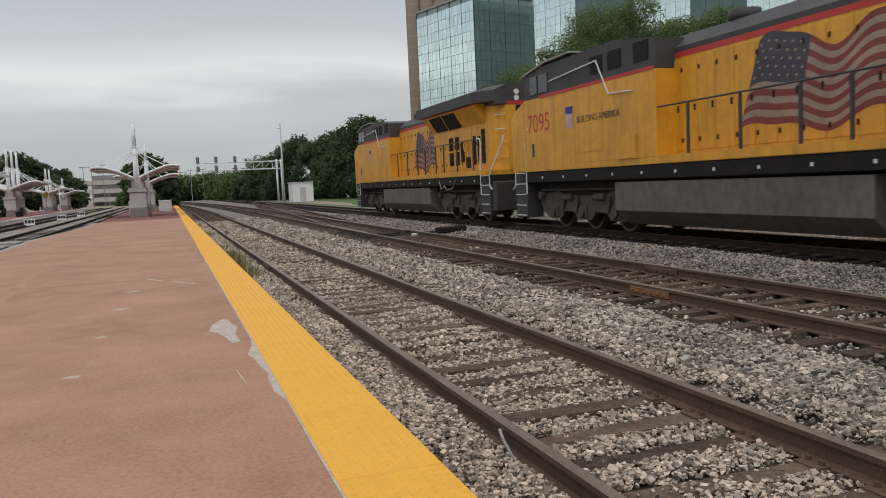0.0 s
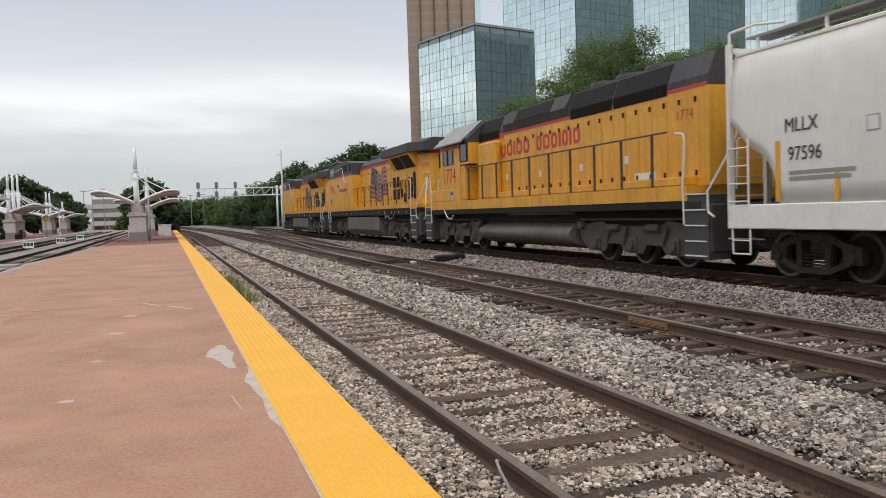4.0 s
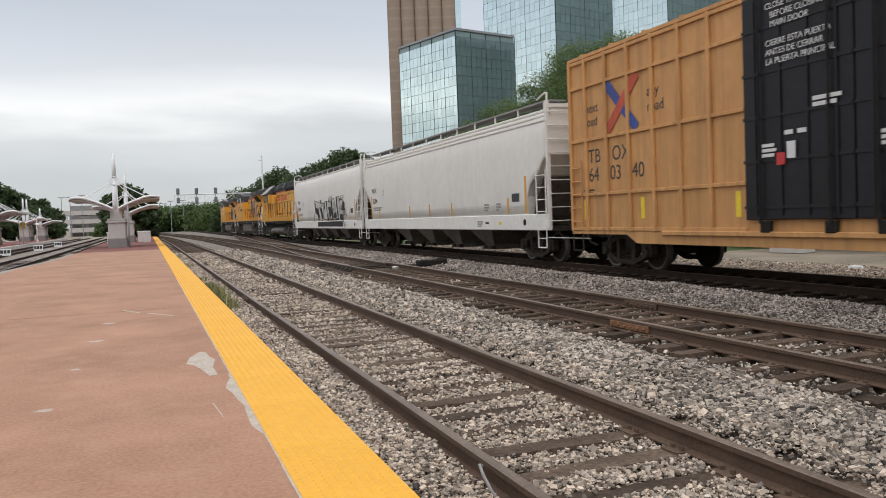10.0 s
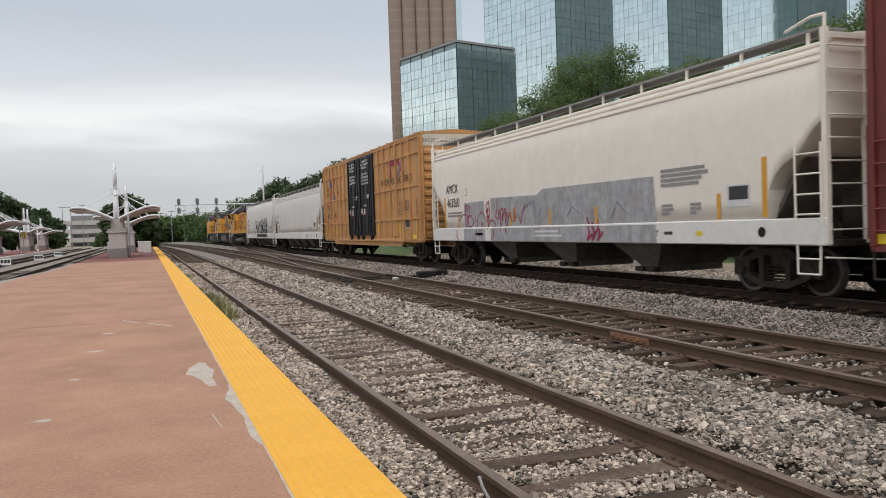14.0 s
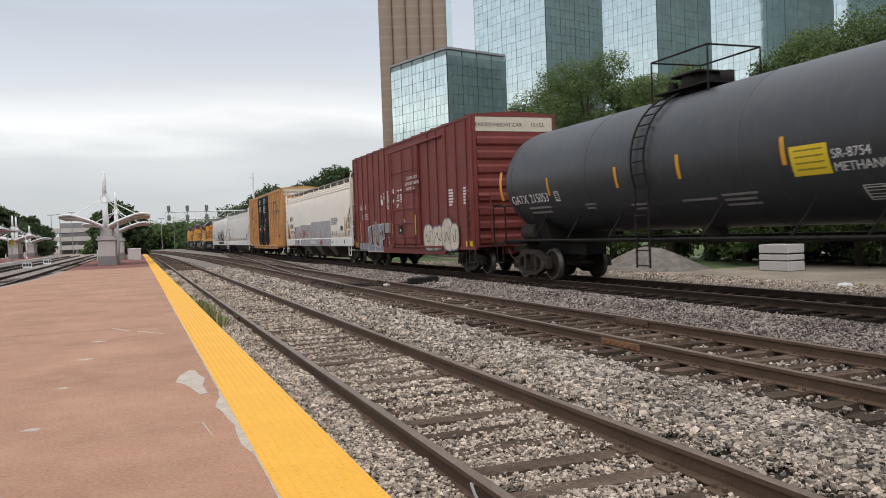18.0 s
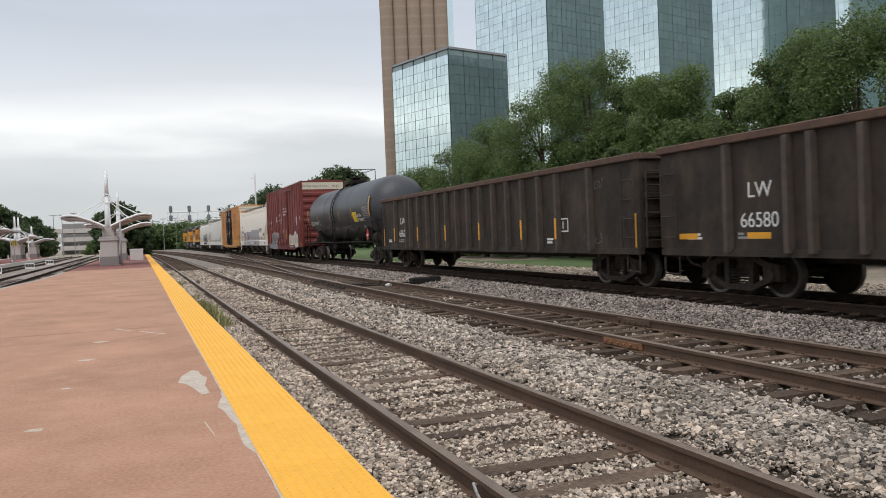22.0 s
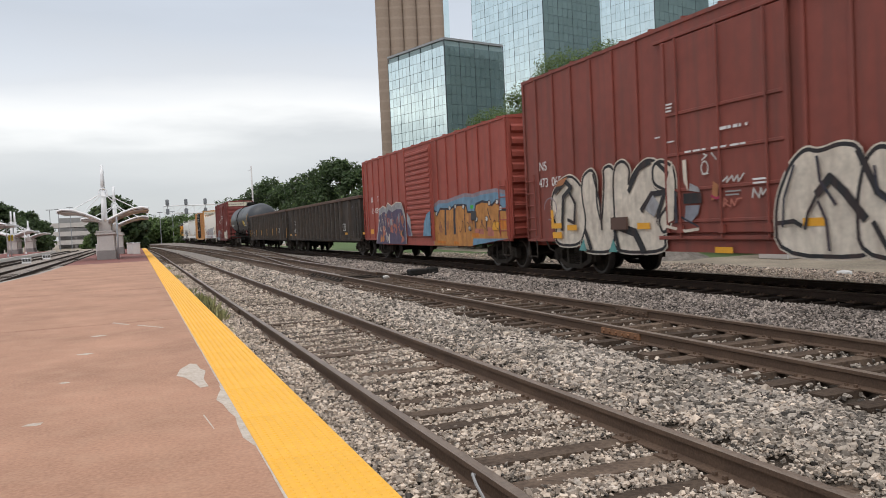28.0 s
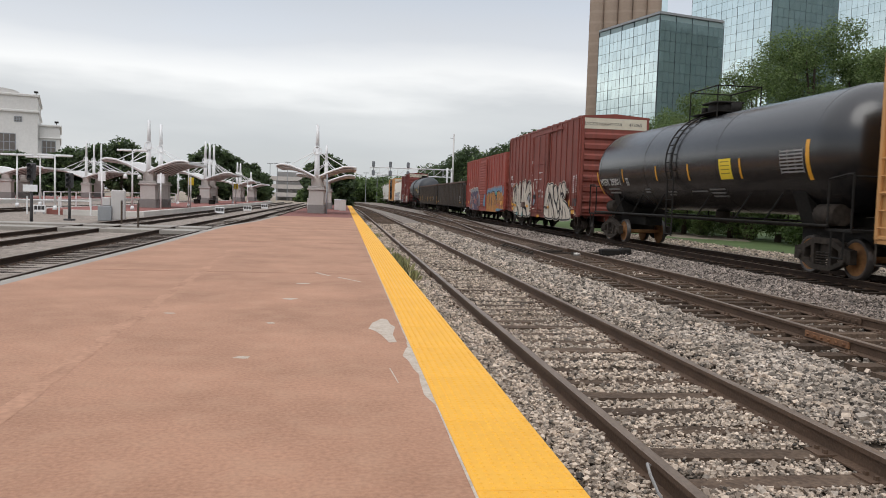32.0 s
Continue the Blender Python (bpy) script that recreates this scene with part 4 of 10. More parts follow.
def lathe(bm, prof, n=24, mi=0, axis="x"):
    """Profile of (place on the axle, radius) turned about x."""
    rings = []
    for a, r in prof:
        rings.append([bm.verts.new((a, r * math.cos(i * math.tau / n), r * math.sin(i * math.tau / n))) for i in range(n)])
    for k, (p, q) in enumerate(zip(rings, rings[1:])):
        for i in range(n):
            f = bm.faces.new((p[i], p[(i + 1) % n], q[(i + 1) % n], q[i]))
            f.smooth = True
            f.material_index = mi[k] if isinstance(mi, (list, tuple)) else mi


def wheelset_mesh(r, rusty=False):
    bm = B()
    tube(bm, (-1.05, 0, 0), (1.05, 0, 0), 0.08, n=10)
    for s in (-1, 1):
        lathe(bm, [(s * 0.835, 0.0), (s * 0.835, 0.12), (s * 0.80, 0.16), (s * 0.785, r - 0.10), (s * 0.815, r - 0.075), (s * 0.825, r - 0.012), (s * 0.82, r), (s * 0.72, r + 0.004), (s * 0.70, r + 0.024), (s * 0.675, r + 0.02), (s * 0.67, r - 0.09), (s * 0.72, 0.15), (s * 0.67, 0.1), (s * 0.67, 0.0)],
              28, [0, 0, 0, 0, 1, 1, 1, 1, 1, 0, 0, 0, 0])
        # three plate ribs and bolts, so that the turning shows
        for k in range(3):
            a = k * math.tau / 3
            tube(bm, (s * 0.83, 0.14 * math.cos(a), 0.14 * math.sin(a)), (s * 0.85, 0.14 * math.cos(a), 0.14 * math.sin(a)), 0.022, n=6)
    bmesh.ops.recalc_face_normals(bm, faces=bm.faces)
    return mesh_of("wheelset", bm, (WHEEL_RUST if rusty else WHEEL_FACE, WHEEL_STEEL))


WS = {"freight": wheelset_mesh(0.46), "loco": wheelset_mesh(0.53), "rusty": wheelset_mesh(0.46, True)}
SPIN = []


def sideframe_mesh(material, s):
    """Cast side frame with two openings and a spring nest."""
    bm = B()
    x0, x1 = s * 0.93, s * 1.10
    for q in ([(-1.08, 0.56), (-0.72, 0.60), (-0.30, 0.76), (0.30, 0.76), (0.72, 0.60), (1.08, 0.56), (1.08, 0.66), (0.75, 0.72), (0.35, 0.90), (-0.35, 0.90), (-0.75, 0.72), (-1.08, 0.66)],
              [(-1.08, 0.36), (-0.90, 0.34), (-0.36, 0.14), (0.36, 0.14), (0.90, 0.34), (1.08, 0.36), (0.82, 0.46), (0.40, 0.26), (-0.40, 0.26), (-0.82, 0.46)],
              [(-0.40, 0.24), (-0.28, 0.24), (-0.28, 0.80), (-0.42, 0.76)], [(0.28, 0.24), (0.40, 0.24), (0.42, 0.76), (0.28, 0.80)],
              [(-1.10, 0.34), (-0.70, 0.38), (-0.66, 0.64), (-1.10, 0.66)], [(0.70, 0.38), (1.10, 0.34), (1.10, 0.66), (0.66, 0.64)]):
        loft(bm, [[(x0, y, z) for y, z in q], [(x1, y, z) for y, z in q]])
    for k in range(3):
        y = -0.18 + 0.18 * k
        for j in range(5):
            tube(bm, (s * 1.02, y, 0.28 + j * 0.062), (s * 1.02, y, 0.315 + j * 0.062), 0.075, n=8)
    for y in (-0.89, 0.89):
        tube(bm, (s * 0.95, y, 0.46), (s * 1.17, y, 0.46), 0.13, 0.11, n=10)
    bmesh.ops.recalc_face_normals(bm, faces=bm.faces)
    return mesh_of("side_frame", bm, material)


def bolster_mesh():
    bm = B()
    box(bm, -1.0, 1.0, -0.2, 0.2, 0.42, 0.80, 0.03)
    tube(bm, (0, 0, 0.8), (0, 0, 0.92), 0.22, n=12)
    for y in (-0.42, 0.42):
        box(bm, -0.85, 0.85, y - 0.05, y + 0.05, 0.36, 0.46)
    return mesh_of("bolster", bm, GRIME)


SIDEF, BOLST = [sideframe_mesh(GRIME, k) for k in (-1, 1)], bolster_mesh()


def sub(name, me, parent, at):
    o = new(name, me)
    o.parent, o.matrix_basis = parent, at
    return o


def bogie(car, y, rusty=False):
    b = sub("bogie", BOLST, car, pose(0, y, 0))
    for me in SIDEF:
        sub("side_frame", me, b, Matrix())
    for dy in (-0.89, 0.89):
        SPIN.append((sub("wheelset", WS["rusty" if rusty else "freight"], b, pose(0, dy, 0.46)), 0.46, (0, dy, 0.46)))
    return b


def loco_bogie_mesh(s):
    bm = B()
    x0, x1 = s * 0.98, s * 1.16
    q = [(-2.75, 0.72), (-2.6, 0.52), (-2.2, 0.30), (-1.42, 0.30), (-1.2, 0.52), (-0.6, 0.52), (-0.42, 0.30), (0.42, 0.30), (0.6, 0.52), (1.2, 0.52), (1.42, 0.30), (2.2, 0.30), (2.6, 0.52), (2.75, 0.72),
         (2.75, 1.0), (1.5, 1.12), (1.2, 0.99), (-1.2, 0.99), (-1.5, 1.12), (-2.75, 1.0)]
    loft(bm, [[(x0, y, z) for y, z in q], [(x1, y, z) for y, z in q]])
    for y in (-1.78, 0, 1.78):
        box(bm, min(s * 0.98, s * 1.22), max(s * 0.98, s * 1.22), y - 0.19, y + 0.19, 0.34, 0.70, 0.03)
        tube(bm, (s * 1.2, y, 0.53), (s * 1.28, y, 0.53), 0.13, n=10)
        for d in (-0.3, 0.3):
            for j in range(4):
                tube(bm, (s * 1.08, y + d, 0.44 + j * 0.06), (s * 1.08, y + d, 0.475 + j * 0.06), 0.08, n=8)
    for y in (-2.55, 2.55):
        tube(bm, (s * 1.05, y, 1.0), (s * 1.32, y, 1.0), 0.12, n=10)
    for y in (-1.3, 0.45, 1.3):
        tube(bm, (s * 1.16, y, 0.50), (s * 1.24, y - 0.28, 0.98), 0.035, n=6)
    tube(bm, (s * 1.2, -2.6, 1.16), (s * 1.2, 2.6, 1.16), 0.03, n=6)
    for y in (-0.9, 0.9):
        box(bm, min(s * 1.1, s * 1.25), max(s * 1.1, s * 1.25), y - 0.24, y + 0.24, 0.86, 1.04, 0.03)
        tube(bm, (s * 1.18, y - 0.3, 0.93), (s * 1.18, y + 0.3, 0.93), 0.09, n=8)
    bmesh.ops.recalc_face_normals(bm, faces=bm.faces)
    return mesh_of("side_frame", bm, mat("loco_truck", (0.052, 0.043, 0.036), (0.092, 0.076, 0.063), 0.8, grain=10, stain=3, bump=0.2))


LOCOF = [loco_bogie_mesh(k) for k in (-1, 1)]


def loco_bogie(car, y):
    b = sub("bogie", BOLST, car, pose(0, y, 0))
    for me in LOCOF:
        sub("side_frame", me, b, Matrix())
    for dy in (-1.78, 0, 1.78):
        SPIN.append((sub("wheelset", WS["loco"], b, pose(0, dy, 0.53)), 0.53, (0, dy, 0.53)))


def coupler_mesh():
    bm = B()
    box(bm, -0.12, 0.12, -0.1, 0.45, 0.76, 0.98, 0.02)
    box(bm, -0.18, 0.16, 0.40, 0.62, 0.70, 1.04, 0.04)
    bent(bm, [(0.35, 0.0, 0.85), (0.37, 0.25, 0.60), (0.3, 0.55, 0.50)], 0.03)
    return mesh_of("coupler", bm, GRIME)


COUPLER = coupler_mesh()


def couplers(car, half):
    sub("coupler", COUPLER, car, pose(0, half, 0))
    sub("coupler", COUPLER, car, pose(0, -half, 0, 0, 0, 180))


CARS = []


def car(name, label, category, s_front, s_rear):
    t = thing(name, label, category, group="freight train")
    CARS.append((t, (s_front + s_rear) / 2, s_front - s_rear))
    return t, (s_front - s_rear) / 2


def patch(name, parent, x, y0, y1, z0, z1, material, label="", depth=0.004):
    """A thin painted or stuck-on panel on a side that faces -x."""
    bm = B()
    box(bm, x - depth, x, min(y0, y1), max(y0, y1), z0, z1)
    return part(name, bm, material, parent, label)


def bars(parent, x, y, z, widths, h, material, gap=0.5, name="stencil", label="unreadable stencilled lines"):
    """Lines of small writing as plain bars, each with its own width."""
    bm = B()
    for i, w in enumerate(widths):
        box(bm, x - 0.003, x, y - w, y, z - i * h * (1 + gap) - h, z - i * h * (1 + gap))
    return part(name, bm, material, parent, label)


def stripe(parent, x, y, z0, z1, w=0.09):
    return patch("reflector", parent, x, y - w / 2, y + w / 2, z0, z1, REFLECT, "amber reflective strip")


class Paint:
    """Sprayed lettering built as flat layers, each a hair above the one below."""

    def __init__(self, parent, x, name="graffiti", label="sprayed graffiti shapes", lean=None):
        self.p, self.x, self.k, self.name, self.label, self.lean = parent, x, 0, name, label, lean
        self.bms = {}

    def fill(self, pts, colour):
        self.k += 1
        d = 0.003 + 0.0006 * self.k
        bm = self.bms.setdefault(colour, B())
        if self.lean is not None:
            cut = B()
            cut.faces.new([cut.verts.new((0, y, z)) for y, z in pts])
            bmesh.ops.triangulate(cut, faces=list(cut.faces))
            for z in (1.41, 1.43, 1.8, 2.2, 2.6):
                bmesh.ops.bisect_plane(cut, geom=list(cut.verts) + list(cut.edges) + list(cut.faces), plane_co=(0, 0, z), plane_no=(0, 0, 1))
            for f in cut.faces:
                q = [bm.verts.new((self.lean(v.co.z) - d, v.co.y, v.co.z)) for v in f.verts]
                g = bm.faces.new(q)
                g.normal_update()
                if g.normal.x > 0:
                    g.normal_flip()
            cut.free()
            return
        vs = []
        for y, z in pts:
            vs.append(bm.verts.new((self.x - d, y, z)))
        f = bm.faces.new(vs)
        if f.calc_area() > 0:
            f.normal_update()
            if f.normal.x > 0:
                f.normal_flip()
        bmesh.ops.triangulate(bm, faces=[f])

    def blob(self, y0, y1, z0, z1, colour, rnd, line="black", edge=0.05, square=2.6, slant=0.0):
        cy, cz, a, b = (y0 + y1) / 2, (z0 + z1) / 2, (y1 - y0) / 2, (z1 - z0) / 2
        wob = [rnd.uniform(0.86, 1.08) for _ in range(8)]
        outs = []
        for grow in (edge, 0.0):
            pts = []
            for i in range(28):
                t = i * math.tau / 28
                c, s = math.cos(t), math.sin(t)
                r = (abs(c) ** square + abs(s) ** square) ** (-1 / square)
                u = i / 28 * 8
                w = wob[int(u) % 8] * (1 - u % 1) + wob[(int(u) + 1) % 8] * (u % 1)
                yy, zz = (a * w + grow) * r * c, (b * w + grow) * r * s
                pts.append((cy + yy - slant * zz, max(cz + zz, 0.8)))
            outs.append(pts)
        if line:
            self.fill(outs[0], line)
        self.fill(outs[1], colour)

    def stroke(self, pts, w, colour):
        """A ribbon along points (y, z)."""
        for (a, b), (c, d) in zip(pts, pts[1:]):
            self.k -= 0.8
            n = math.hypot(c - a, d - b) or 1
            ny, nz = -(d - b) / n * w / 2, (c - a) / n * w / 2
            ey, ez = (c - a) / n * w * 0.3, (d - b) / n * w * 0.3
            self.fill([(a + ny - ey, b + nz - ez), (c + ny + ey, d + nz + ez), (c - ny + ey, d - nz + ez), (a - ny - ey, b - nz - ez)], colour)

    def curve(self, y, z, w, h, rnd, width, colour, turns=3):
        n = turns * 12
        ph = rnd.uniform(0, 6)
        pts = [(y + w * i / n + 0.10 * w * math.sin(i * 0.9 + ph), z + h * (0.5 + (0.36 + 0.14 * math.sin(i * 0.31 + ph)) * math.sin(i * math.pi / 6 + ph))) for i in range(n + 1)]
        self.stroke(pts, width, colour)

    def piece(self, pts, colour, line="black", w=0.13, halo=""):
        """One filled shape with a sprayed outline."""
        ring = list(pts) + [pts[0]]
        if halo:
            self.stroke(ring, w * 1.9, halo)
            self.k += 1
        self.fill(pts, colour)
        if line:
            self.stroke(ring, w, line)
            self.k += 1

    def rounded(self, pts, colour, line, w, halo=""):
        """A piece whose corners are cut twice, as a spray line bends."""
        for _ in range(2):
            pts = [(a[0] * u + b[0] * (1 - u), a[1] * u + b[1] * (1 - u)) for a, b in zip(pts, pts[1:] + pts[:1]) for u in (0.78, 0.22)]
        self.piece(pts, colour, line, w, halo)

    def done(self):
        for c, bm in self.bms.items():
            part(self.name, bm, PAINT[c], self.p, self.label)


def end_ladder(parent, x, y, z0, z1, w, material, n, along_y=False, name="ladder", r=0.018):
    bm = B()
    for k in range(2):
        q = (x + w * k, y) if not along_y else (x, y + w * k)
        tube(bm, (*q, z0), (*q, z1), r * 1.2, n=6)
    for i in range(n):
        z = z0 + (z1 - z0) * (i + 0.5) / n
        b = (x + w, y, z) if not along_y else (x, y + w, z)
        tube(bm, (x, y, z), b, r, n=6)
    return part(name, bm, material, parent)


# ---------- locomotives ----------
def handrails(t, x, ys, z_deck, z_top, start):
    bm = B()
    bent(bm, [start, (x, ys[0] + 0.2, z_top), (x, ys[-1] - 0.6, z_top + 0.03)], 0.022)
    part("handrail", bm, LOCO_GREY, t, "thin side handrail")
    for y in ys:
        bm = B()
        box(bm, x - 0.02, x + 0.02, y - 0.035, y + 0.035, z_deck, z_top)
        part("handrail_post", bm, LOCO_GREY, t)


def step_well(t, x, y, s):
    e = 1 if y > 0 else -1
    bm = B()
    box(bm, min(x, x * 0.62), max(x, x * 0.62), y - 0.42, y + 0.42, 0.30, 1.70, 0.01)
    part("step_well", bm, LOCO_GREY, t)
    for z in (0.36, 0.68, 1.02, 1.36, 1.70):
        bm = B()
        box(bm, min(x - 0.03, x + 0.02), max(x - 0.03, x + 0.02), y - 0.36, y + 0.36, z, z + 0.028)
        part("step_edge", bm, HANDRAIL_WHITE, t, "white-edged boarding step")
    for pts in ([(x, y - e * 0.42, 1.05), (x, y - e * 0.46, 2.0), (x, y - e * 0.36, 2.9), (x, y - e * 0.42, 3.06), (x, y - e * 0.7, 3.1)],
                [(x, y + e * 0.62, 1.22), (x, y + e * 0.42, 1.32), (x, y + e * 0.40, 1.75), (x * 0.9, y + e * 0.75, 2.35), (x * 0.8, y + e * 1.0, 2.9), (x * 0.78, y + e * 1.0, 3.1)]):
        bm = B()
        bent(bm, pts, 0.026)
        part("grab_rail", bm, HANDRAIL_WHITE, t, "white bent grab rail")


def flag_panel(t, x, y0, y1, z0, z1):
    """Waving striped banner painted on the hood, faded."""
    n, rows = 30, 13

    def edge(u, v):
        y = y0 + (y1 - y0) * u + 0.62 * (1 - v) * (1 - u) - 0.12 * (1 - v) * u
        wave = 0.20 * math.sin(u * 8.2 + 0.2) * (0.75 + 0.35 * v) + 0.06 * math.sin(u * 17 + 1)
        return y, z0 + (z1 - z0) * v * (1 - 0.12 * u) + wave + 0.12 * u
    cols = (mat("flag_red", (0.24, 0.050, 0.042), (0.17, 0.038, 0.033), 0.6, grain=4), mat("flag_white", (0.36, 0.26, 0.20), (0.26, 0.19, 0.15), 0.6, grain=4), mat("flag_blue", (0.060, 0.056, 0.066), (0.042, 0.040, 0.050), 0.6, grain=4))
    for k, m in enumerate(cols):
        bm = B()
        for j in range(rows):
            for i in range(n):
                canton = i < n * 0.40 and j >= rows * 0.46
                want = 2 if canton else (0 if j % 2 == 0 else 1)
                if want != k:
                    continue
                q = [edge(i / n, j / rows), edge((i + 1) / n, j / rows), edge((i + 1) / n, (j + 1) / rows), edge(i / n, (j + 1) / rows)]
                bm.faces.new([bm.verts.new((x - 0.004, *p)) for p in q])
        bmesh.ops.recalc_face_normals(bm, faces=bm.faces)
        part("painted_banner", bm, m, t, "faded waving striped banner paint")
    bm = B()
    for j in range(5):
        for i in range(6):
            y, z = edge(0.03 + 0.062 * i + 0.03 * (j % 2), 0.54 + 0.09 * j)
            box(bm, x - 0.006, x - 0.0045, y - 0.03, y + 0.03, z - 0.022, z + 0.022)
    tagged(part("banner_stars", bm, cols[1], t), kind="stuff")


def wide_cab_loco(name, label, s_front, s_rear, number, rear_flare, flag, detail=True):
    t, h = car(name, label, "locomotive", s_front, s_rear)
    X, HX = 1.52, 0.97
    bm = B()
    box(bm, -1.5, 1.5, -h + 0.3, h - 0.5, 1.40, 1.74, 0.02)
    box(bm, -1.1, 1.1, -h + 0.4, h - 0.6, 0.95, 1.40)
    part("underframe", bm, BLACK, t)
    bm = B()
    for s in (-1, 1):
        box(bm, min(s * 1.5, s * 1.525), max(s * 1.5, s * 1.525), -h + 1.0, h - 0.9, 1.755, 1.93)
    box(bm, -1.5, 1.5, -h + 0.9, h - 0.9, 1.74, 1.90)
    part("walkway", bm, LOCO_YELLOW, t, "yellow walkway edge")
    for i in range(14):
        y = h - 2.2 - i * 1.35
        patch("frame_reflector", t, -1.5, y, y + 0.07, 1.52, 1.59, LETTER_WHITE, "small white frame reflector")
    # fuel tank
    bm = B()
    prism_pts = [(-1.45, 1.34), (-1.45, 0.62), (-1.05, 0.26), (1.05, 0.26), (1.45, 0.62), (1.45, 1.34)]
    loft(bm, [[(x, y, z) for x, z in prism_pts] for y in (4.6, -3.4)])
    bmesh.ops.recalc_face_normals(bm, faces=bm.faces)
    part("fuel_tank", bm, TANK_GREY, t, "long grey fuel tank, road-stained")
    # hood and roof
    hoodY0, hoodY1 = 6.7, -h + 0.85
    fa, fb = rear_flare
    bm = B()
    plan = [(-HX, hoodY0), (-HX, hoodY1 + 0.62), (-0.50, hoodY1), (0.50, hoodY1), (HX, hoodY1 + 0.62), (HX, hoodY0)]
    loft(bm, [[(x, y, z) for x, y in plan] for z in (1.90, 4.28)])
    bmesh.ops.recalc_face_normals(bm, faces=bm.faces)
    part("hood", bm, LOCO_YELLOW, t, "yellow engine hood with a bevelled rear end")
    bm = B()
    sec = [(-HX - 0.005, 4.40), (-0.62, 4.72), (0.62, 4.72), (HX + 0.005, 4.40), (HX + 0.005, 4.285), (-HX - 0.005, 4.285)]
    loft(bm, [[(x, y, z) for x, z in sec] for y in (hoodY1, hoodY0)])
    bmesh.ops.recalc_face_normals(bm, faces=bm.faces)
    part("hood_roof", bm, LOCO_GREY, t, "dark grey hood roof")
    patch("red_stripe", t, -HX, fa + 0.4, 2.6, 4.16, 4.283, LOCO_RED, depth=0.008)
    patch("red_stripe", t, -X - 0.01, 2.6, 8.6, 3.93, 4.02, LOCO_RED, depth=0.008)
    # hood doors with raised edges
    y = 3.0
    k = 0
    while y > hoodY1 + 1.3:
        w = 0.62
        bm = B()
        box(bm, -HX - 0.016, -HX, y - w + 0.03, y, 2.02, 4.10, 0.006)
        d = part("hood_door", bm, LOCO_YELLOW, t)
        for z0, z1, dy in ((2.9, 3.05, w - 0.10), (2.2, 2.3, 0.06), (3.8, 3.9, 0.06)):
            bm = B()
            box(bm, -HX - 0.036, -HX - 0.016, y - dy - 0.022, y - dy + 0.022, z0, z1)
            part("latch", bm, BLACK, d)
        y -= w
        k += 1
    if flag:
        flag_panel(t, -HX - 0.017, flag[0], flag[1], flag[2], flag[3])
    # rear grilles and door
    for (a, b, z0, z1) in ((-4.90, -5.38, 2.83, 3.37), (-5.65, -6.08, 2.83, 3.37), (-4.90, -5.38, 2.21, 2.75), (-5.65, -6.08, 2.21, 2.75), (-6.29, -6.68, 2.31, 3.12), (-7.68, -7.96, 2.18, 3.28), (-8.14, -8.42, 2.24, 3.24), (-8.56, -8.86, 2.19, 3.48)):
        bm = B()
        box(bm, -HX - 0.03, -HX, b, a, z0, z1)
        for i in range(5):
            zz = z0 + (z1 - z0) * (i + 0.5) / 5
            box(bm, -HX - 0.045, -HX - 0.03, b, a, zz - 0.02, zz + 0.02)
        part("grille", bm, BLACK, t, "black slatted grille")
    vd = patch("vent_door", t, -HX, -6.83, -7.55, 2.0, 3.56, LOCO_YELLOW, depth=0.05)
    patch("door_grille", vd, -HX - 0.05, -6.92, -7.42, 2.06, 2.50, BLACK, depth=0.01)
    bm = B()
    bent(bm, [(-HX - 0.14, -7.15 + 0.24 * math.cos(i * math.tau / 14), 2.95 + 0.24 * math.sin(i * math.tau / 14)) for i in range(15)], 0.025)
    tube(bm, (-HX - 0.04, -7.15, 2.95), (-HX - 0.15, -7.15, 2.95), 0.04)
    tube(bm, (-HX - 0.14, -7.15, 2.72), (-HX - 0.14, -7.15, 3.18), 0.015, n=5)
    tube(bm, (-HX - 0.14, -7.38, 2.95), (-HX - 0.14, -6.92, 2.95), 0.015, n=5)
    part("brake_wheel", bm, LOCO_YELLOW, vd, "yellow hand brake wheel")
    # radiator wings
    bm = B()
    plan = [(-1.52, fa + 0.5), (-1.52, fb + 0.45), (-0.95, fb - 0.5), (0.95, fb - 0.5), (1.52, fb + 0.45), (1.52, fa + 0.5)]
    loft(bm, [[(x, y, 4.40) for x, y in plan], [(x, y, 4.80) for x, y in plan], [(x * 0.55, y, 5.0) for x, y in plan]])
    bmesh.ops.recalc_face_normals(bm, faces=bm.faces)
    part("radiator_wing", bm, LOCO_GREY, t, "flared grey radiator housing")
    bm = B()
    for s in (-1, 1):
        q = [(s * HX, 3.66), (s * 1.40, 4.34), (s * 1.40, 4.396), (s * 0.5, 4.396), (s * 0.5, 3.66)]
        loft(bm, [[(x, y, z) for x, z in q] for y in (fa - 0.15, fb + 0.45)])
    bmesh.ops.recalc_face_normals(bm, faces=bm.faces)
    part("radiator_panel", bm, LOCO_YELLOW, t, "sloping yellow panel under the radiator")
    bm = B()
    loft(bm, [[(x, y, z) for x, y in ((-0.985, hoodY1 + 0.62), (-0.51, hoodY1 - 0.014), (0.51, hoodY1 - 0.014), (0.985, hoodY1 + 0.62))] for z in (4.26, 4.395)], close=False)
    bmesh.ops.solidify(bm, geom=list(bm.faces), thickness=0.006)
    part("red_stripe", bm, LOCO_RED, t, "red line round the rear end")
    patch("red_stripe", t, -1.402, fb + 0.45, fa + 0.2, 4.345, 4.392, LOCO_RED, depth=0.006)
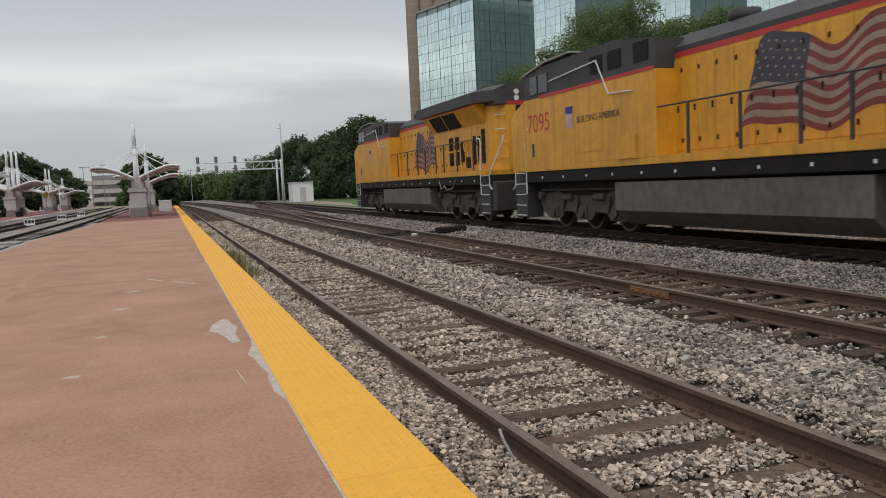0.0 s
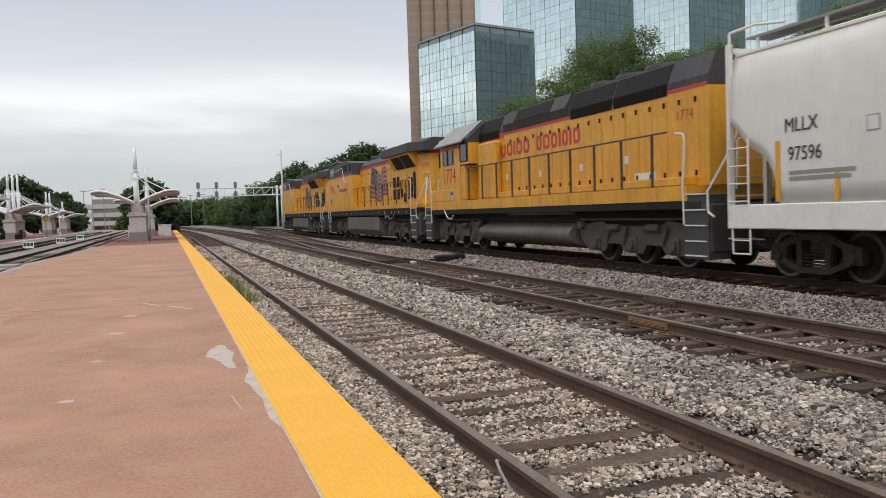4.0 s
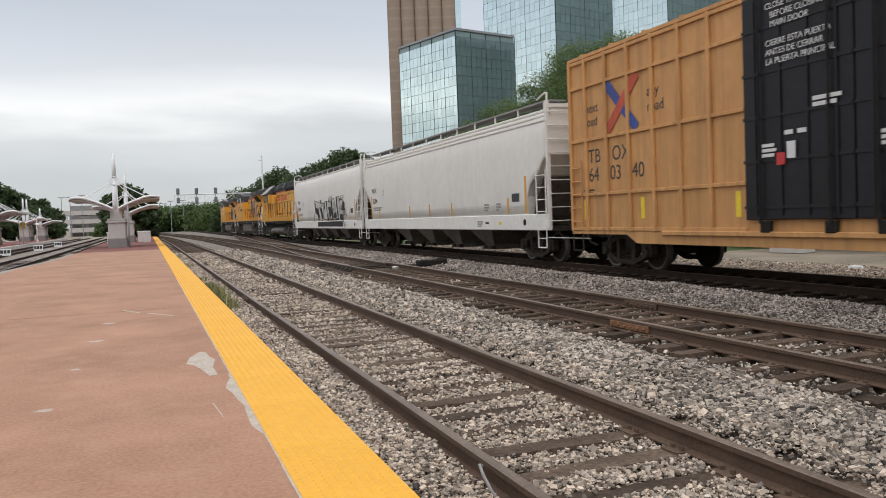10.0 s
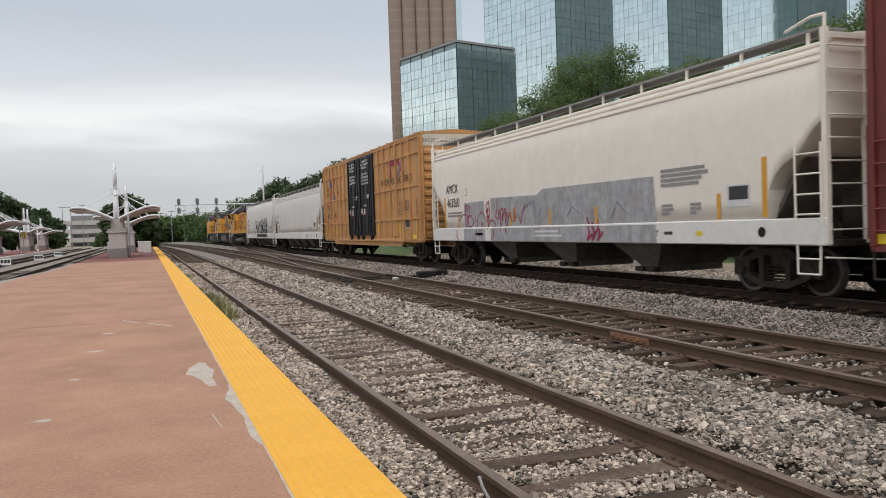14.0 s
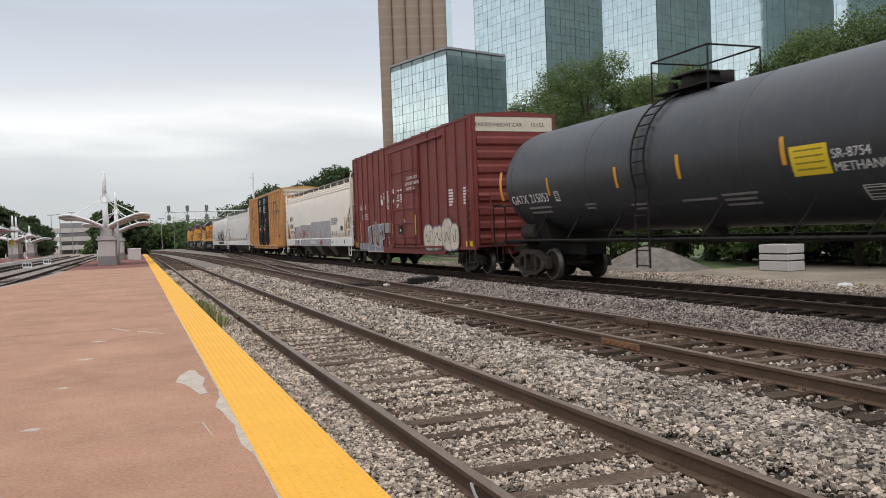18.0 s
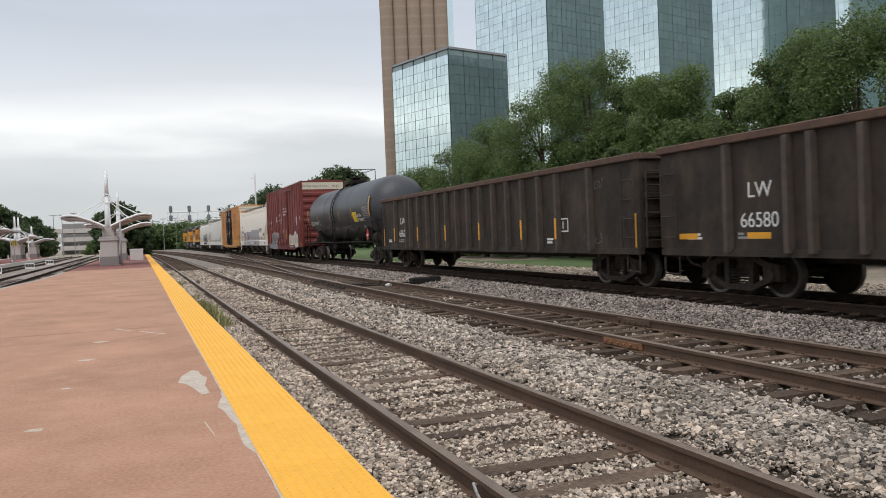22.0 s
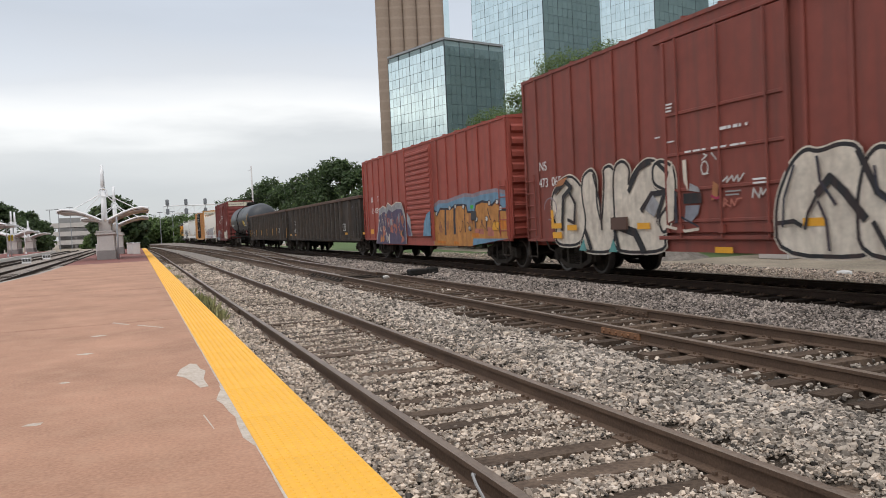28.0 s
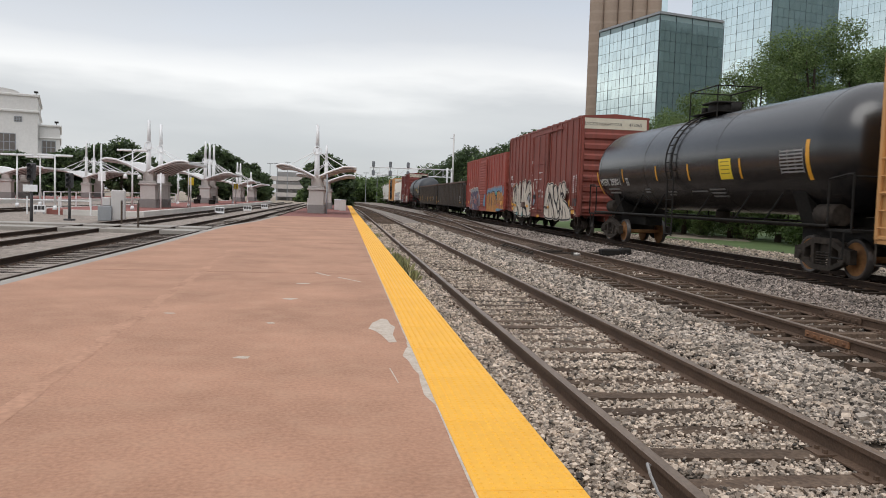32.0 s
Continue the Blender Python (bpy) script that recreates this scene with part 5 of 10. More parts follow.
    for i in range(2):
        ya = fa - 0.85 - i * 1.65
        bm = B()
        q = [(-HX - 0.045, 3.71), (-1.37, 4.28), (-1.34, 4.30), (-HX - 0.01, 3.73)]
        loft(bm, [[(x - 0.012, y, z) for x, z in q] for y in (ya, ya - 1.5)])
        bmesh.ops.recalc_face_normals(bm, faces=bm.faces)
        part("radiator_intake", bm, BLACK, t)
    # cab
    bm = B()
    side = [(6.5, 1.90), (h - 0.08, 1.75), (h - 0.02, 3.46), (h - 0.25, 3.66), (h - 1.12, 3.97), (6.5, 3.95)]
    loft(bm, [[(x, y, z) for y, z in side] for x in (-X, X)])
    bmesh.ops.recalc_face_normals(bm, faces=bm.faces)
    part("cab", bm, LOCO_YELLOW, t, "yellow wide-nosed cab")
    bm = B()
    side = [(2.6, 3.955), (h - 1.12, 3.975), (h - 1.22, 4.74), (h - 1.7, 4.86), (4.4, 4.90), (2.6, 4.66)]
    loft(bm, [[(x, y, z) for y, z in side] for x in (-X + 0.02, X - 0.02)])
    bmesh.ops.recalc_face_normals(bm, faces=bm.faces)
    part("cab_roof", bm, LOCO_GREY, t, "dark grey cab roof")
    bm = B()
    side = [(h - 1.0, 4.74), (h - 2.6, 4.98), (h - 4.2, 5.02), (h - 4.2, 4.97), (h - 2.6, 4.93), (h - 1.0, 4.69)]
    loft(bm, [[(x, y, z) for y, z in side] for x in (-X - 0.05, X + 0.05)])
    bmesh.ops.recalc_face_normals(bm, faces=bm.faces)
    part("sun_visor", bm, VISOR_GREY, t, "pale sun-bleached cab roof edge")
    for ya, yb in ((h - 1.55, h - 2.05), (h - 2.15, h - 2.75)):
        bm = B()
        box(bm, -X - 0.012, -X + 0.02, yb, ya, 4.08, 4.64, 0.01)
        part("cab_window", bm, DARK_GLASS, t)
    for ya in (5.6, 4.7, 3.5):
        patch("roof_louvre", t, -X + 0.02, ya - 0.62, ya, 4.20, 4.66, BLACK, depth=0.02)
    bm = B()
    box(bm, -X - 0.01, X + 0.01, 2.6, 6.5, 1.9, 3.95, 0.02)
    part("equipment_cab", bm, LOCO_YELLOW, t)
    patch("side_box", t, -X - 0.01, 3.4, 4.3, 1.92, 2.5, LOCO_YELLOW, depth=0.05)
    bm = B()
    bent(bm, [(-X - 0.03, 8.0, 4.35), (-X - 0.05, 5.2, 4.52), (-X - 0.05, 4.6, 3.6), (-X - 0.05, 3.5, 3.55)], 0.02)
    part("roof_rail", bm, HANDRAIL_WHITE, t)
    patch("battery_door", t, -X - 0.01, 5.0, 6.3, 2.2, 3.5, LOCO_YELLOW, depth=0.012)
    patch("nose_door", t, -X, h - 2.2, h - 1.5, 2.0, 2.75, LOCO_YELLOW, depth=0.012)
    patch("nose_window", t, -X - 0.012, h - 1.75, h - 1.6, 2.2, 2.6, DARK_GLASS, depth=0.006)
    if number:
        lettering("cab_number", number, 0.78, LOCO_RED, t, on_left(-X - 0.004, h - 1.28, 2.95), "red painted cab number")
    patch("shield_top", t, -X - 0.012, h - 4.25, h - 3.85, 3.30, 3.50, BLUE, "small painted shield, blue top")
    patch("shield_base", t, -X - 0.012, h - 4.25, h - 3.85, 2.90, 3.295, mat("shield_stripes", (0.45, 0.15, 0.14), (0.6, 0.5, 0.48), 0.6, grain=60), "small painted shield, striped base")
    if number:
        lettering("slogan", "BUILDING AMERICA", 0.26, LETTER_BLACK, t, on_left(-X - 0.026, h - 4.5, 3.0), "small dark words", 0.95)
    handrails(t, -1.47, (2.9, 1.47, -0.22, -1.83, -2.98, -4.45, -5.48, -7.07, -8.84), 1.9, 3.05, (-1.47, 3.9, 3.0))
    for s in (-1, 1):
        step_well(t, s * 1.5, -h + 0.78, s)
        step_well(t, s * 1.5, h - 0.60, s)
    # rear end
    for z in (4.72, 4.50):
        bm = B()
        tube(bm, (-0.12, fb - 0.5, z), (-0.12, fb - 0.56, z), 0.10, n=12)
        part("headlight", bm, mat("lens", (0.75, 0.75, 0.72), rough=0.2), t, "round headlight in the rear roof edge")
    bm = B()
    box(bm, -0.16, 0.30, hoodY1 - 0.012, hoodY1, 3.55, 4.24)
    part("end_niche", bm, BLACK, t, "dark recessed class light niche")
    slant = math.degrees(math.atan2(0.62, HX - 0.50))
    if number:
        m = Matrix.Translation((-HX + 0.05, hoodY1 + 0.545, 3.62)) @ pose(0, 0, 0, 90, 0, -slant)
        lettering("rear_number", " ".join(number), 0.27, LOCO_RED, t, m, "red number on the bevelled hood end", 0.72)
        lettering("rear_number", number, 0.22, LOCO_RED, t, on_end(0.34, hoodY1 - 0.006, 3.66), "red number on the hood end", 0.5)
    for k in range(4):
        z = 2.35 + 0.52 * k
        bm = B()
        x0, x1 = -0.80, -0.56
        y0, y1 = hoodY1 + 0.62 * (-x0 - 0.5) / (HX - 0.5), hoodY1 + 0.62 * (-x1 - 0.5) / (HX - 0.5)
        bent(bm, [(x0, y0, z), (x0 - 0.08, y0 - 0.07, z), (x1 - 0.08, y1 - 0.07, z), (x1, y1, z)], 0.016)
        part("grab_iron", bm, HANDRAIL_WHITE if k > 1 else LOCO_YELLOW, t)
    bm = B()
    box(bm, -1.45, 1.45, -h - 0.1, -h + 0.3, 0.45, 1.5, 0.03)
    part("end_plate", bm, LOCO_GREY, t)
    for y in (6.75, -6.75):
        loco_bogie(t, y)
    couplers(t, h - 0.1)
    bm = B()
    bent(bm, [(-1.52, -4.9, 1.62), (-1.54, -5.2, 1.25), (-1.54, -5.6, 1.4), (-1.54, -5.9, 1.22), (-1.54, -6.6, 1.3), (-1.52, -6.9, 1.6)], 0.018)
    part("hand_brake_chain", bm, LETTER_GREY, t)
    bm = B()
    tube(bm, (-0.3, 1.0, 4.7), (-0.3, 1.0, 4.95), 0.35, n=12)
    box(bm, -0.5, 0.5, -3.5, -2.4, 4.7, 4.9, 0.03)
    part("roof_fan", bm, LOCO_GREY, t)
    return t


def hood_loco(s_front, s_rear):
    """Older six-axle unit with a short nose."""
    t, h = car("locomotive", "yellow older locomotive with a short nose and grey roof", "locomotive", s_front, s_rear)
    HX = 1.0
    bm = B()
    box(bm, -1.5, 1.5, -h + 0.2, h - 0.2, 1.38, 1.576, 0.02)
    box(bm, -1.0, 1.0, -h + 0.4, h - 0.4, 0.95, 1.42)
    part("underframe", bm, BLACK, t)
    bm = B()
    box(bm, -1.51, 1.51, -h + 0.7, h - 0.7, 1.58, 1.92)
    part("walkway", bm, LOCO_YELLOW, t, "yellow walkway edge")
    bm = B()
    lathe_pts = [(0.78 * math.cos(a), 0.72 + 0.47 * math.sin(a)) for a in [i * math.tau / 20 for i in range(20)]]
    loft(bm, [[(x * 1.85, y, z) for x, z in lathe_pts] for y in (3.6, -3.4)], smooth=True)
    part("fuel_tank", bm, TANK_GREY, t, "rounded silver-grey fuel tank")
    bm = B()
    tube(bm, (-1.24, 1.15, 1.50), (-1.24, -3.4, 1.50), 0.20, n=14)
    part("air_reservoir", bm, TANK_GREY, t)
    bm = B()
    box(bm, -HX, HX, -h + 0.55, 5.0, 1.92, 4.12)
    part("hood", bm, LOCO_YELLOW, t, "long yellow engine hood")
    bm = B()
    sec = [(-HX - 0.004, 4.36), (-0.78, 4.88), (0.78, 4.88), (HX + 0.004, 4.36), (HX + 0.004, 4.125), (-HX - 0.004, 4.125)]
    loft(bm, [[(x, y, z) for x, z in sec] for y in (-h + 0.55, 5.0)])
    bmesh.ops.recalc_face_normals(bm, faces=bm.faces)
    part("hood_roof", bm, LOCO_GREY, t, "grey hood roof")
    patch("red_stripe", t, -HX, 2.35, 5.0, 4.02, 4.12, LOCO_RED, depth=0.007)
    patch("red_stripe", t, -HX - 0.001, -h + 0.6, 2.2, 4.12, 4.20, LOCO_RED, depth=0.009)
    bm = B()
    loft(bm, [[(-HX - 0.012, y, z) for y, z in ((2.6, 4.30), (2.0, 4.05), (2.3, 4.05), (1.7, 3.80), (2.15, 4.0), (2.0, 4.14))], [(-HX, y, z) for y, z in ((2.6, 4.30), (2.0, 4.05), (2.3, 4.05), (1.7, 3.80), (2.15, 4.0), (2.0, 4.14))]])
    part("red_flash", bm, LOCO_RED, t)
    for a, b in ((4.4, 2.4), (-2.9, -5.2), (-5.3, -7.7)):
        bm = B()
        q = [(-HX - 0.012, 4.08), (-HX - 0.012, 4.37), (-0.82, 4.84), (-0.76, 4.82), (-0.95, 4.36), (-0.95, 4.08)]
        loft(bm, [[(x, y, z) for x, z in q] for y in (a, b)])
        for i in range(7):
            zz = 4.10 + i * 0.04
            box(bm, -HX - 0.028, -HX - 0.012, min(a, b), max(a, b), zz, zz + 0.012)
        bmesh.ops.recalc_face_normals(bm, faces=bm.faces)
        part("radiator_grille", bm, BLACK, t, "black louvred air intake")
    for y in (-3.6, -5.0, -6.4):
        bm = B()
        tube(bm, (0, y, 4.86), (0, y, 5.06), 0.62, n=16)
        part("roof_fan", bm, LOCO_GREY, t)
    bm = B()
    tube(bm, (0, 0.6, 4.86), (0, 0.6, 5.1), 0.3, n=10)
    part("exhaust_stack", bm, LOCO_GREY, t)
    # flared brake housing with a long dark grid
    bm = B()
    loft(bm, [[(x, y, z) for x, z in ((-HX - 0.01, 4.22), (-HX - 0.10, 4.46), (-0.86, 4.90), (0.86, 4.90), (HX + 0.10, 4.46), (HX + 0.01, 4.22))] for y in (1.95, -2.75)])
    bmesh.ops.recalc_face_normals(bm, faces=bm.faces)
    part("brake_housing", bm, LOCO_GREY, t, "flared grey brake grid housing")
    bm = B()
    loft(bm, [[(-HX - 0.115, y0, 4.47), (-0.90, y0, 4.86), (-0.88, y0, 4.85), (-HX - 0.09, y0, 4.46)] for y0 in (0.95, -1.7)])
    bmesh.ops.recalc_face_normals(bm, faces=bm.faces)
    part("brake_grid", bm, BLACK, t, "long dark brake grid")
    # doors
    y = 1.9
    while y > -h + 1.0:
        bm = B()
        box(bm, -HX - 0.014, -HX, y - 0.58, y, 2.05, 3.98, 0.006)
        d = part("hood_door", bm, LOCO_YELLOW, t)
        for z0 in (3.80, 2.15):
            bm = B()
            box(bm, -HX - 0.04, -HX - 0.014, y - 0.51, y - 0.45, z0, z0 + 0.12)
            part("latch", bm, BLACK, d)
        y -= 0.6
    # brand name on the hood as plain red shapes
    y = 2.30
    for w, e0, open_top in ((0.44, 0.11, True), (0.46, 0.11, False), (0.13, 0, False), (0.46, 0.11, False), (0.46, 0.11, False), (-0.34, 0, False), (0.38, 0.11, False), (0.46, 0.11, False), (0.40, 0.11, False), (0.13, 0, False), (0.36, 0.11, False), (0.13, 0, False), (0.40, 0.11, False)):
        if w > 0:
            x0, x1, z0, z1 = -HX - 0.02, -HX - 0.0145, 3.36, 3.84
            bm = B()
            if w < 0.2:
                box(bm, x0, x1, y - w, y, z0, z1)
            else:
                outer = [(y - w / 2 + w / 2 * math.copysign(abs(math.cos(k * math.tau / 20)) ** 0.6, math.cos(k * math.tau / 20)), (z0 + z1) / 2 + (z1 - z0) / 2 * math.copysign(abs(math.sin(k * math.tau / 20)) ** 0.6, math.sin(k * math.tau / 20))) for k in range(20)]
                cy, cz = y - w / 2, (z0 + z1) / 2
                inner = [(cy + (p - cy) * (1 - 2 * e0 / w), cz + (q - cz) * (1 - 2 * e0 / (z1 - z0))) for p, q in outer]
                for k in range(20):
                    if open_top and 3 <= k <= 6:
                        continue
                    j = (k + 1) % 20
                    loft(bm, [[(x, *outer[k]), (x, *outer[j]), (x, *inner[j]), (x, *inner[k])] for x in (x0, x1)])
                bmesh.ops.remove_doubles(bm, verts=bm.verts, dist=0.0005)
                bmesh.ops.recalc_face_normals(bm, faces=bm.faces)
            part("brand_shape", bm, LOCO_RED, t, "large red painted shape")
        y -= abs(w) + 0.10
    # cab and nose
    bm = B()
    side = [(5.3, 1.92), (7.6, 1.92), (7.6, 4.1), (4.35, 4.1), (4.35, 3.3), (5.3, 3.3)]
    loft(bm, [[(x, y, z) for y, z in side] for x in (-1.48, 1.48)])
    bmesh.ops.recalc_face_normals(bm, faces=bm.faces)
    part("cab", bm, LOCO_YELLOW, t, "yellow cab")
    patch("red_stripe", t, -1.48, 5.3, 7.6, 3.98, 4.08, LOCO_RED, depth=0.006)
    patch("cab_back", t, -1.48, 4.35, 5.28, 3.38, 4.1, LOCO_GREY, depth=0.006)
    patch("sand_box", t, -1.0, 4.75, 5.25, 1.95, 3.26, LOCO_YELLOW, depth=0.46)
    bm = B()
    loft(bm, [[(x, y, z) for x, z in ((-1.5, 4.105), (1.5, 4.105), (1.5, 4.27), (0.75, 4.90), (-0.75, 4.90), (-1.5, 4.27))] for y in (4.35, 7.62)])
    bmesh.ops.recalc_face_normals(bm, faces=bm.faces)
    part("cab_roof", bm, LOCO_GREY, t, "grey cab roof")
    bm = B()
    loft(bm, [[(x, y, z) for x, z in ((-1.72, 4.16), (-0.78, 4.97), (-0.78, 4.93), (-1.70, 4.11))] for y in (4.6, 7.75)])
    bmesh.ops.recalc_face_normals(bm, faces=bm.faces)
    part("sun_visor", bm, VISOR_GREY, t, "pale grey sun shade over the cab windows")
    for ya, yb, z0, z1 in ((7.2, 6.7, 3.36, 3.96), (6.6, 6.04, 3.36, 3.96), (5.19, 4.5, 3.42, 4.08)):
        bm = B()
        box(bm, -1.50, -1.46, yb, ya, z0, z1, 0.012)
        w = part("cab_window", bm, DARK_GLASS, t)
        bm = B()
        for q in ((yb - 0.03, yb + 0.02), (ya - 0.02, ya + 0.03)):
            box(bm, -1.512, -1.502, q[0], q[1], z0, z1)
        part("window_frame", bm, BLACK, w)
    bm = B()
    box(bm, -0.98, 0.98, 7.6, 9.2, 1.92, 3.50, 0.08)
    part("nose", bm, LOCO_YELLOW, t, "short yellow nose")
    bm = B()
    box(bm, -1.50, -0.98, 6.0, 9.2, 1.92, 2.40, 0.03)
    part("nose_cabinet", bm, LOCO_YELLOW, t)
    patch("nose_light", t, -0.985, 8.7, 9.0, 2.6, 3.1, DARK_GLASS)
    lettering("cab_number", "1774", 0.82, LOCO_RED, t, on_left(-1.486, 7.38, 2.66), "red painted cab number")
    patch("shield_top", t, -1.502, 6.13, 6.4, 2.16, 2.28, BLUE, "small painted shield, blue top")
    patch("shield_base", t, -1.502, 6.13, 6.4, 1.95, 2.157, MATS["shield_stripes"], "small painted shield, striped base")
    bm = B()
    box(bm, -1.28, -1.0, 2.3, 3.9, 1.93, 3.98, 0.06)
    part("blower_housing", bm, LOCO_YELLOW, t, "rounded yellow blower housing")
    bm = B()
    box(bm, -1.45, -1.0, -h + 1.0, 2.2, 1.93, 2.12, 0.02)
    part("step_box", bm, LOCO_YELLOW, t)
    handrails(t, -1.46, (4.44, 3.08, 1.74, 0.42, -0.93, -2.3, -3.65, -5.0, -6.35, -7.7), 1.92, 3.13, (-1.46, 5.48, 3.67))
    for s in (-1, 1):
        step_well(t, s * 1.5, -h + 0.40, s)
        step_well(t, s * 1.5, h - 0.40, s)
    bm = B()
    for x in (-0.16, 0.16):
        tube(bm, (x, -h + 0.55, 4.3), (x, -h + 0.45, 4.3), 0.12, n=12)
    part("headlight", bm, MATS["lens"], t, "twin round headlights")
    lettering("rear_number", "1774", 0.34, LOCO_RED, t, on_left(-HX - 0.016, -h + 1.75, 3.45), "red number on the hood end")
    patch("white_sign", t, -HX - 0.015, -h + 2.6, -h + 3.5, 2.15, 2.32, LETTER_WHITE)
    for y, z in ((1.9, 2.55), (-0.72, 2.52), (-3.4, 2.55), (-5.8, 2.6)):
        patch("warning_label", t, -HX - 0.015, y - 0.18, y, z, z + 0.2, LETTER_WHITE)
    bm = B()
    for s in (-1, 1):
        bent(bm, [(s * 0.5, -h + 0.3, 1.8), (s * 0.5, -h + 0.25, 2.9), (s * 0.2, -h + 0.25, 2.95)], 0.022)
        bent(bm, [(s * 0.95, h - 0.3, 1.8), (s * 0.95, h - 0.25, 2.9), (s * 0.3, h - 0.25, 2.95)], 0.022)
    part("end_rail", bm, HANDRAIL_WHITE, t)
    bm = B()
    box(bm, -1.45, 1.45, -h - 0.05, -h + 0.2, 0.45, 1.5, 0.03)
    box(bm, -1.45, 1.45, h - 0.2, h + 0.05, 0.45, 1.5, 0.03)
    part("end_plate", bm, LOCO_GREY, t)
    bm = B()
    bent(bm, [(-1.52, 7.2, 1.55), (-1.53, 6.8, 1.25), (-1.53, 6.3, 1.2), (-1.5, 6.2, 1.35)], 0.022)
    part("hand_brake_chain", bm, LETTER_WHITE, t)
    for y in (6.55, -6.35):
        loco_bogie(t, y)
    couplers(t, h - 0.05)
    return t


wide_cab_loco("locomotive", "yellow wide-cab diesel locomotive with a grey flared roof", 47.6, 26.0, "", (-2.6, -9.4), (-0.4, -2.9, 2.15, 3.75))
wide_cab_loco("locomotive", "yellow wide-cab diesel locomotive with a faded waving banner", 24.3, 2.6, "7095", (-5.0, -9.75), (-0.25, -3.6, 2.28, 3.98))
hood_loco(1.55, -18.0)


# ---------- covered hoppers ----------
def hopper(label, s_front, s_rear, body, lines, mark, number, chutes=4, big=1.0):
    t, h = car("covered_hopper", label, "hopper car", s_front, s_rear)
    top = 4.48

    def w(z):
        return 1.58 - 0.06 * ((z - 2.4) / 1.6) ** 2 if z < 3.6 else 1.546 - 0.16 * ((z - 3.6) / 0.8) ** 2
    ys, zbs = [], []
    # lower edge of the shell rises to the ends as the slope sheets do
    for d, zb in ((0.0, 3.15), (0.25, 2.98), (0.6, 2.60), (0.95, 2.42), (1.15, 2.25), (1.30, 2.0), (1.33, 1.8), (1.22, 1.62), (1.2, 1.45)):
        ys.append(d)
        zbs.append(zb)
    prof = list(zip(ys[:7], zbs[:7])) + [(1.42, 1.45)]
    secs = []
    for sgn in (1, -1):
        part_secs = []
        for d, zb in prof:
            zz = [zb + (top - zb) * i / 8 for i in range(9)]
            left = [(-w(z), sgn * (h - 0.02 - d), z) for z in zz]
            roof = [(-0.8, sgn * (h - 0.02 - d), top + 0.16), (0.0, sgn * (h - 0.02 - d), top + 0.2), (0.8, sgn * (h - 0.02 - d), top + 0.16)]
            right = [(w(z), sgn * (h - 0.02 - d), z) for z in reversed(zz)]
            part_secs.append(left + roof + right)
        secs += part_secs if sgn == 1 else part_secs[::-1]
    bm = B()
    loft(bm, secs, smooth=False)
    bmesh.ops.recalc_face_normals(bm, faces=bm.faces)
    for f in bm.faces:
        f.smooth = abs(f.normal.y) < 0.3 and abs(f.normal.x) > 0.3
    part("shell", bm, body, t, "smooth pale curved hopper shell")
    # inner slope sheet seen in the end opening
    for s in (-1, 1):
        bm = B()
        q = [(s * (h - 1.5), 1.35), (s * (h - 0.35), 3.1), (s * (h - 0.40), 3.1), (s * (h - 1.62), 1.35)]
        loft(bm, [[(x, y, z) for y, z in q] for x in (-1.3, 1.3)])
        bmesh.ops.recalc_face_normals(bm, faces=bm.faces)
        part("slope_sheet", bm, CHUTE, t, "shaded slope sheet at the end")
        bm = B()
        box(bm, min(s * 1.45, s * 1.60), max(s * 1.45, s * 1.60), -h, h, 0.98, 1.462, 0.02)
        part("side_sill", bm, SILL_WHITE, t, "white side sill")
    for s in (-1, 1):
        for k in range(lines):
            bm = B()
            z = top - 0.02 - k * 0.14
            x = s * (w(z) + 0.012)
            box(bm, min(x - 0.03, x + 0.03), max(x - 0.03, x + 0.03), -h + 0.05, h - 0.05, z - 0.045, z + 0.02, 0.01)
            part("top_chord", bm, body, t)
    bm = B()
    box(bm, -1.5, 1.5, -h + 0.02, -h + 1.5, 0.96, 1.06)
    box(bm, -1.5, 1.5, h - 1.5, h - 0.02, 0.96, 1.06)
    box(bm, -0.25, 0.25, -h + 0.1, h - 0.1, 0.72, 0.98)
    part("centre_sill", bm, GRIME, t)
    # discharge chutes
    span = 2 * (h - 4.1)
    for k in range(chutes):
        y = -span / 2 + span * (k + 0.5) / chutes
        bm = B()
        hw = min(span / chutes / 2 - 0.1, 1.05)
        loft(bm, [[(-1.35, y - hw, 1.0), (1.35, y - hw, 1.0), (1.35, y + hw, 1.0), (-1.35, y + hw, 1.0)], [(-0.95, y - 0.35, 0.42), (0.95, y - 0.35, 0.42), (0.95, y + 0.35, 0.42), (-0.95, y + 0.35, 0.42)],
                  [(-0.95, y - 0.33, 0.26), (0.95, y - 0.33, 0.26), (0.95, y + 0.33, 0.26), (-0.95, y + 0.33, 0.26)]])
        bmesh.ops.recalc_face_normals(bm, faces=bm.faces)
        c = part("discharge_chute", bm, CHUTE, t)
        bm = B()
        box(bm, -1.1, -0.92, y - 0.4, y + 0.4, 0.28, 0.4, 0.01)
        tube(bm, (-1.12, y, 0.34), (-1.2, y, 0.34), 0.06, n=8)
        part("outlet_gate", bm, GRIME, c)
    # roof walk and hatches
    for s in (-1, 1):
        for k in range(12):
            y = -h + 0.6 + (2 * h - 1.2) * k / 11
            bm = B()
            box(bm, min(s * 1.27, s * 1.31), max(s * 1.27, s * 1.31), y - 0.03, y + 0.03, top - 0.02, top + 0.25)
            part("walk_post", bm, body, t)
        bm = B()
        box(bm, min(s * 0.72, s * 1.31), max(s * 0.72, s * 1.31), -h + 0.3, h - 0.3, top + 0.25, top + 0.275)
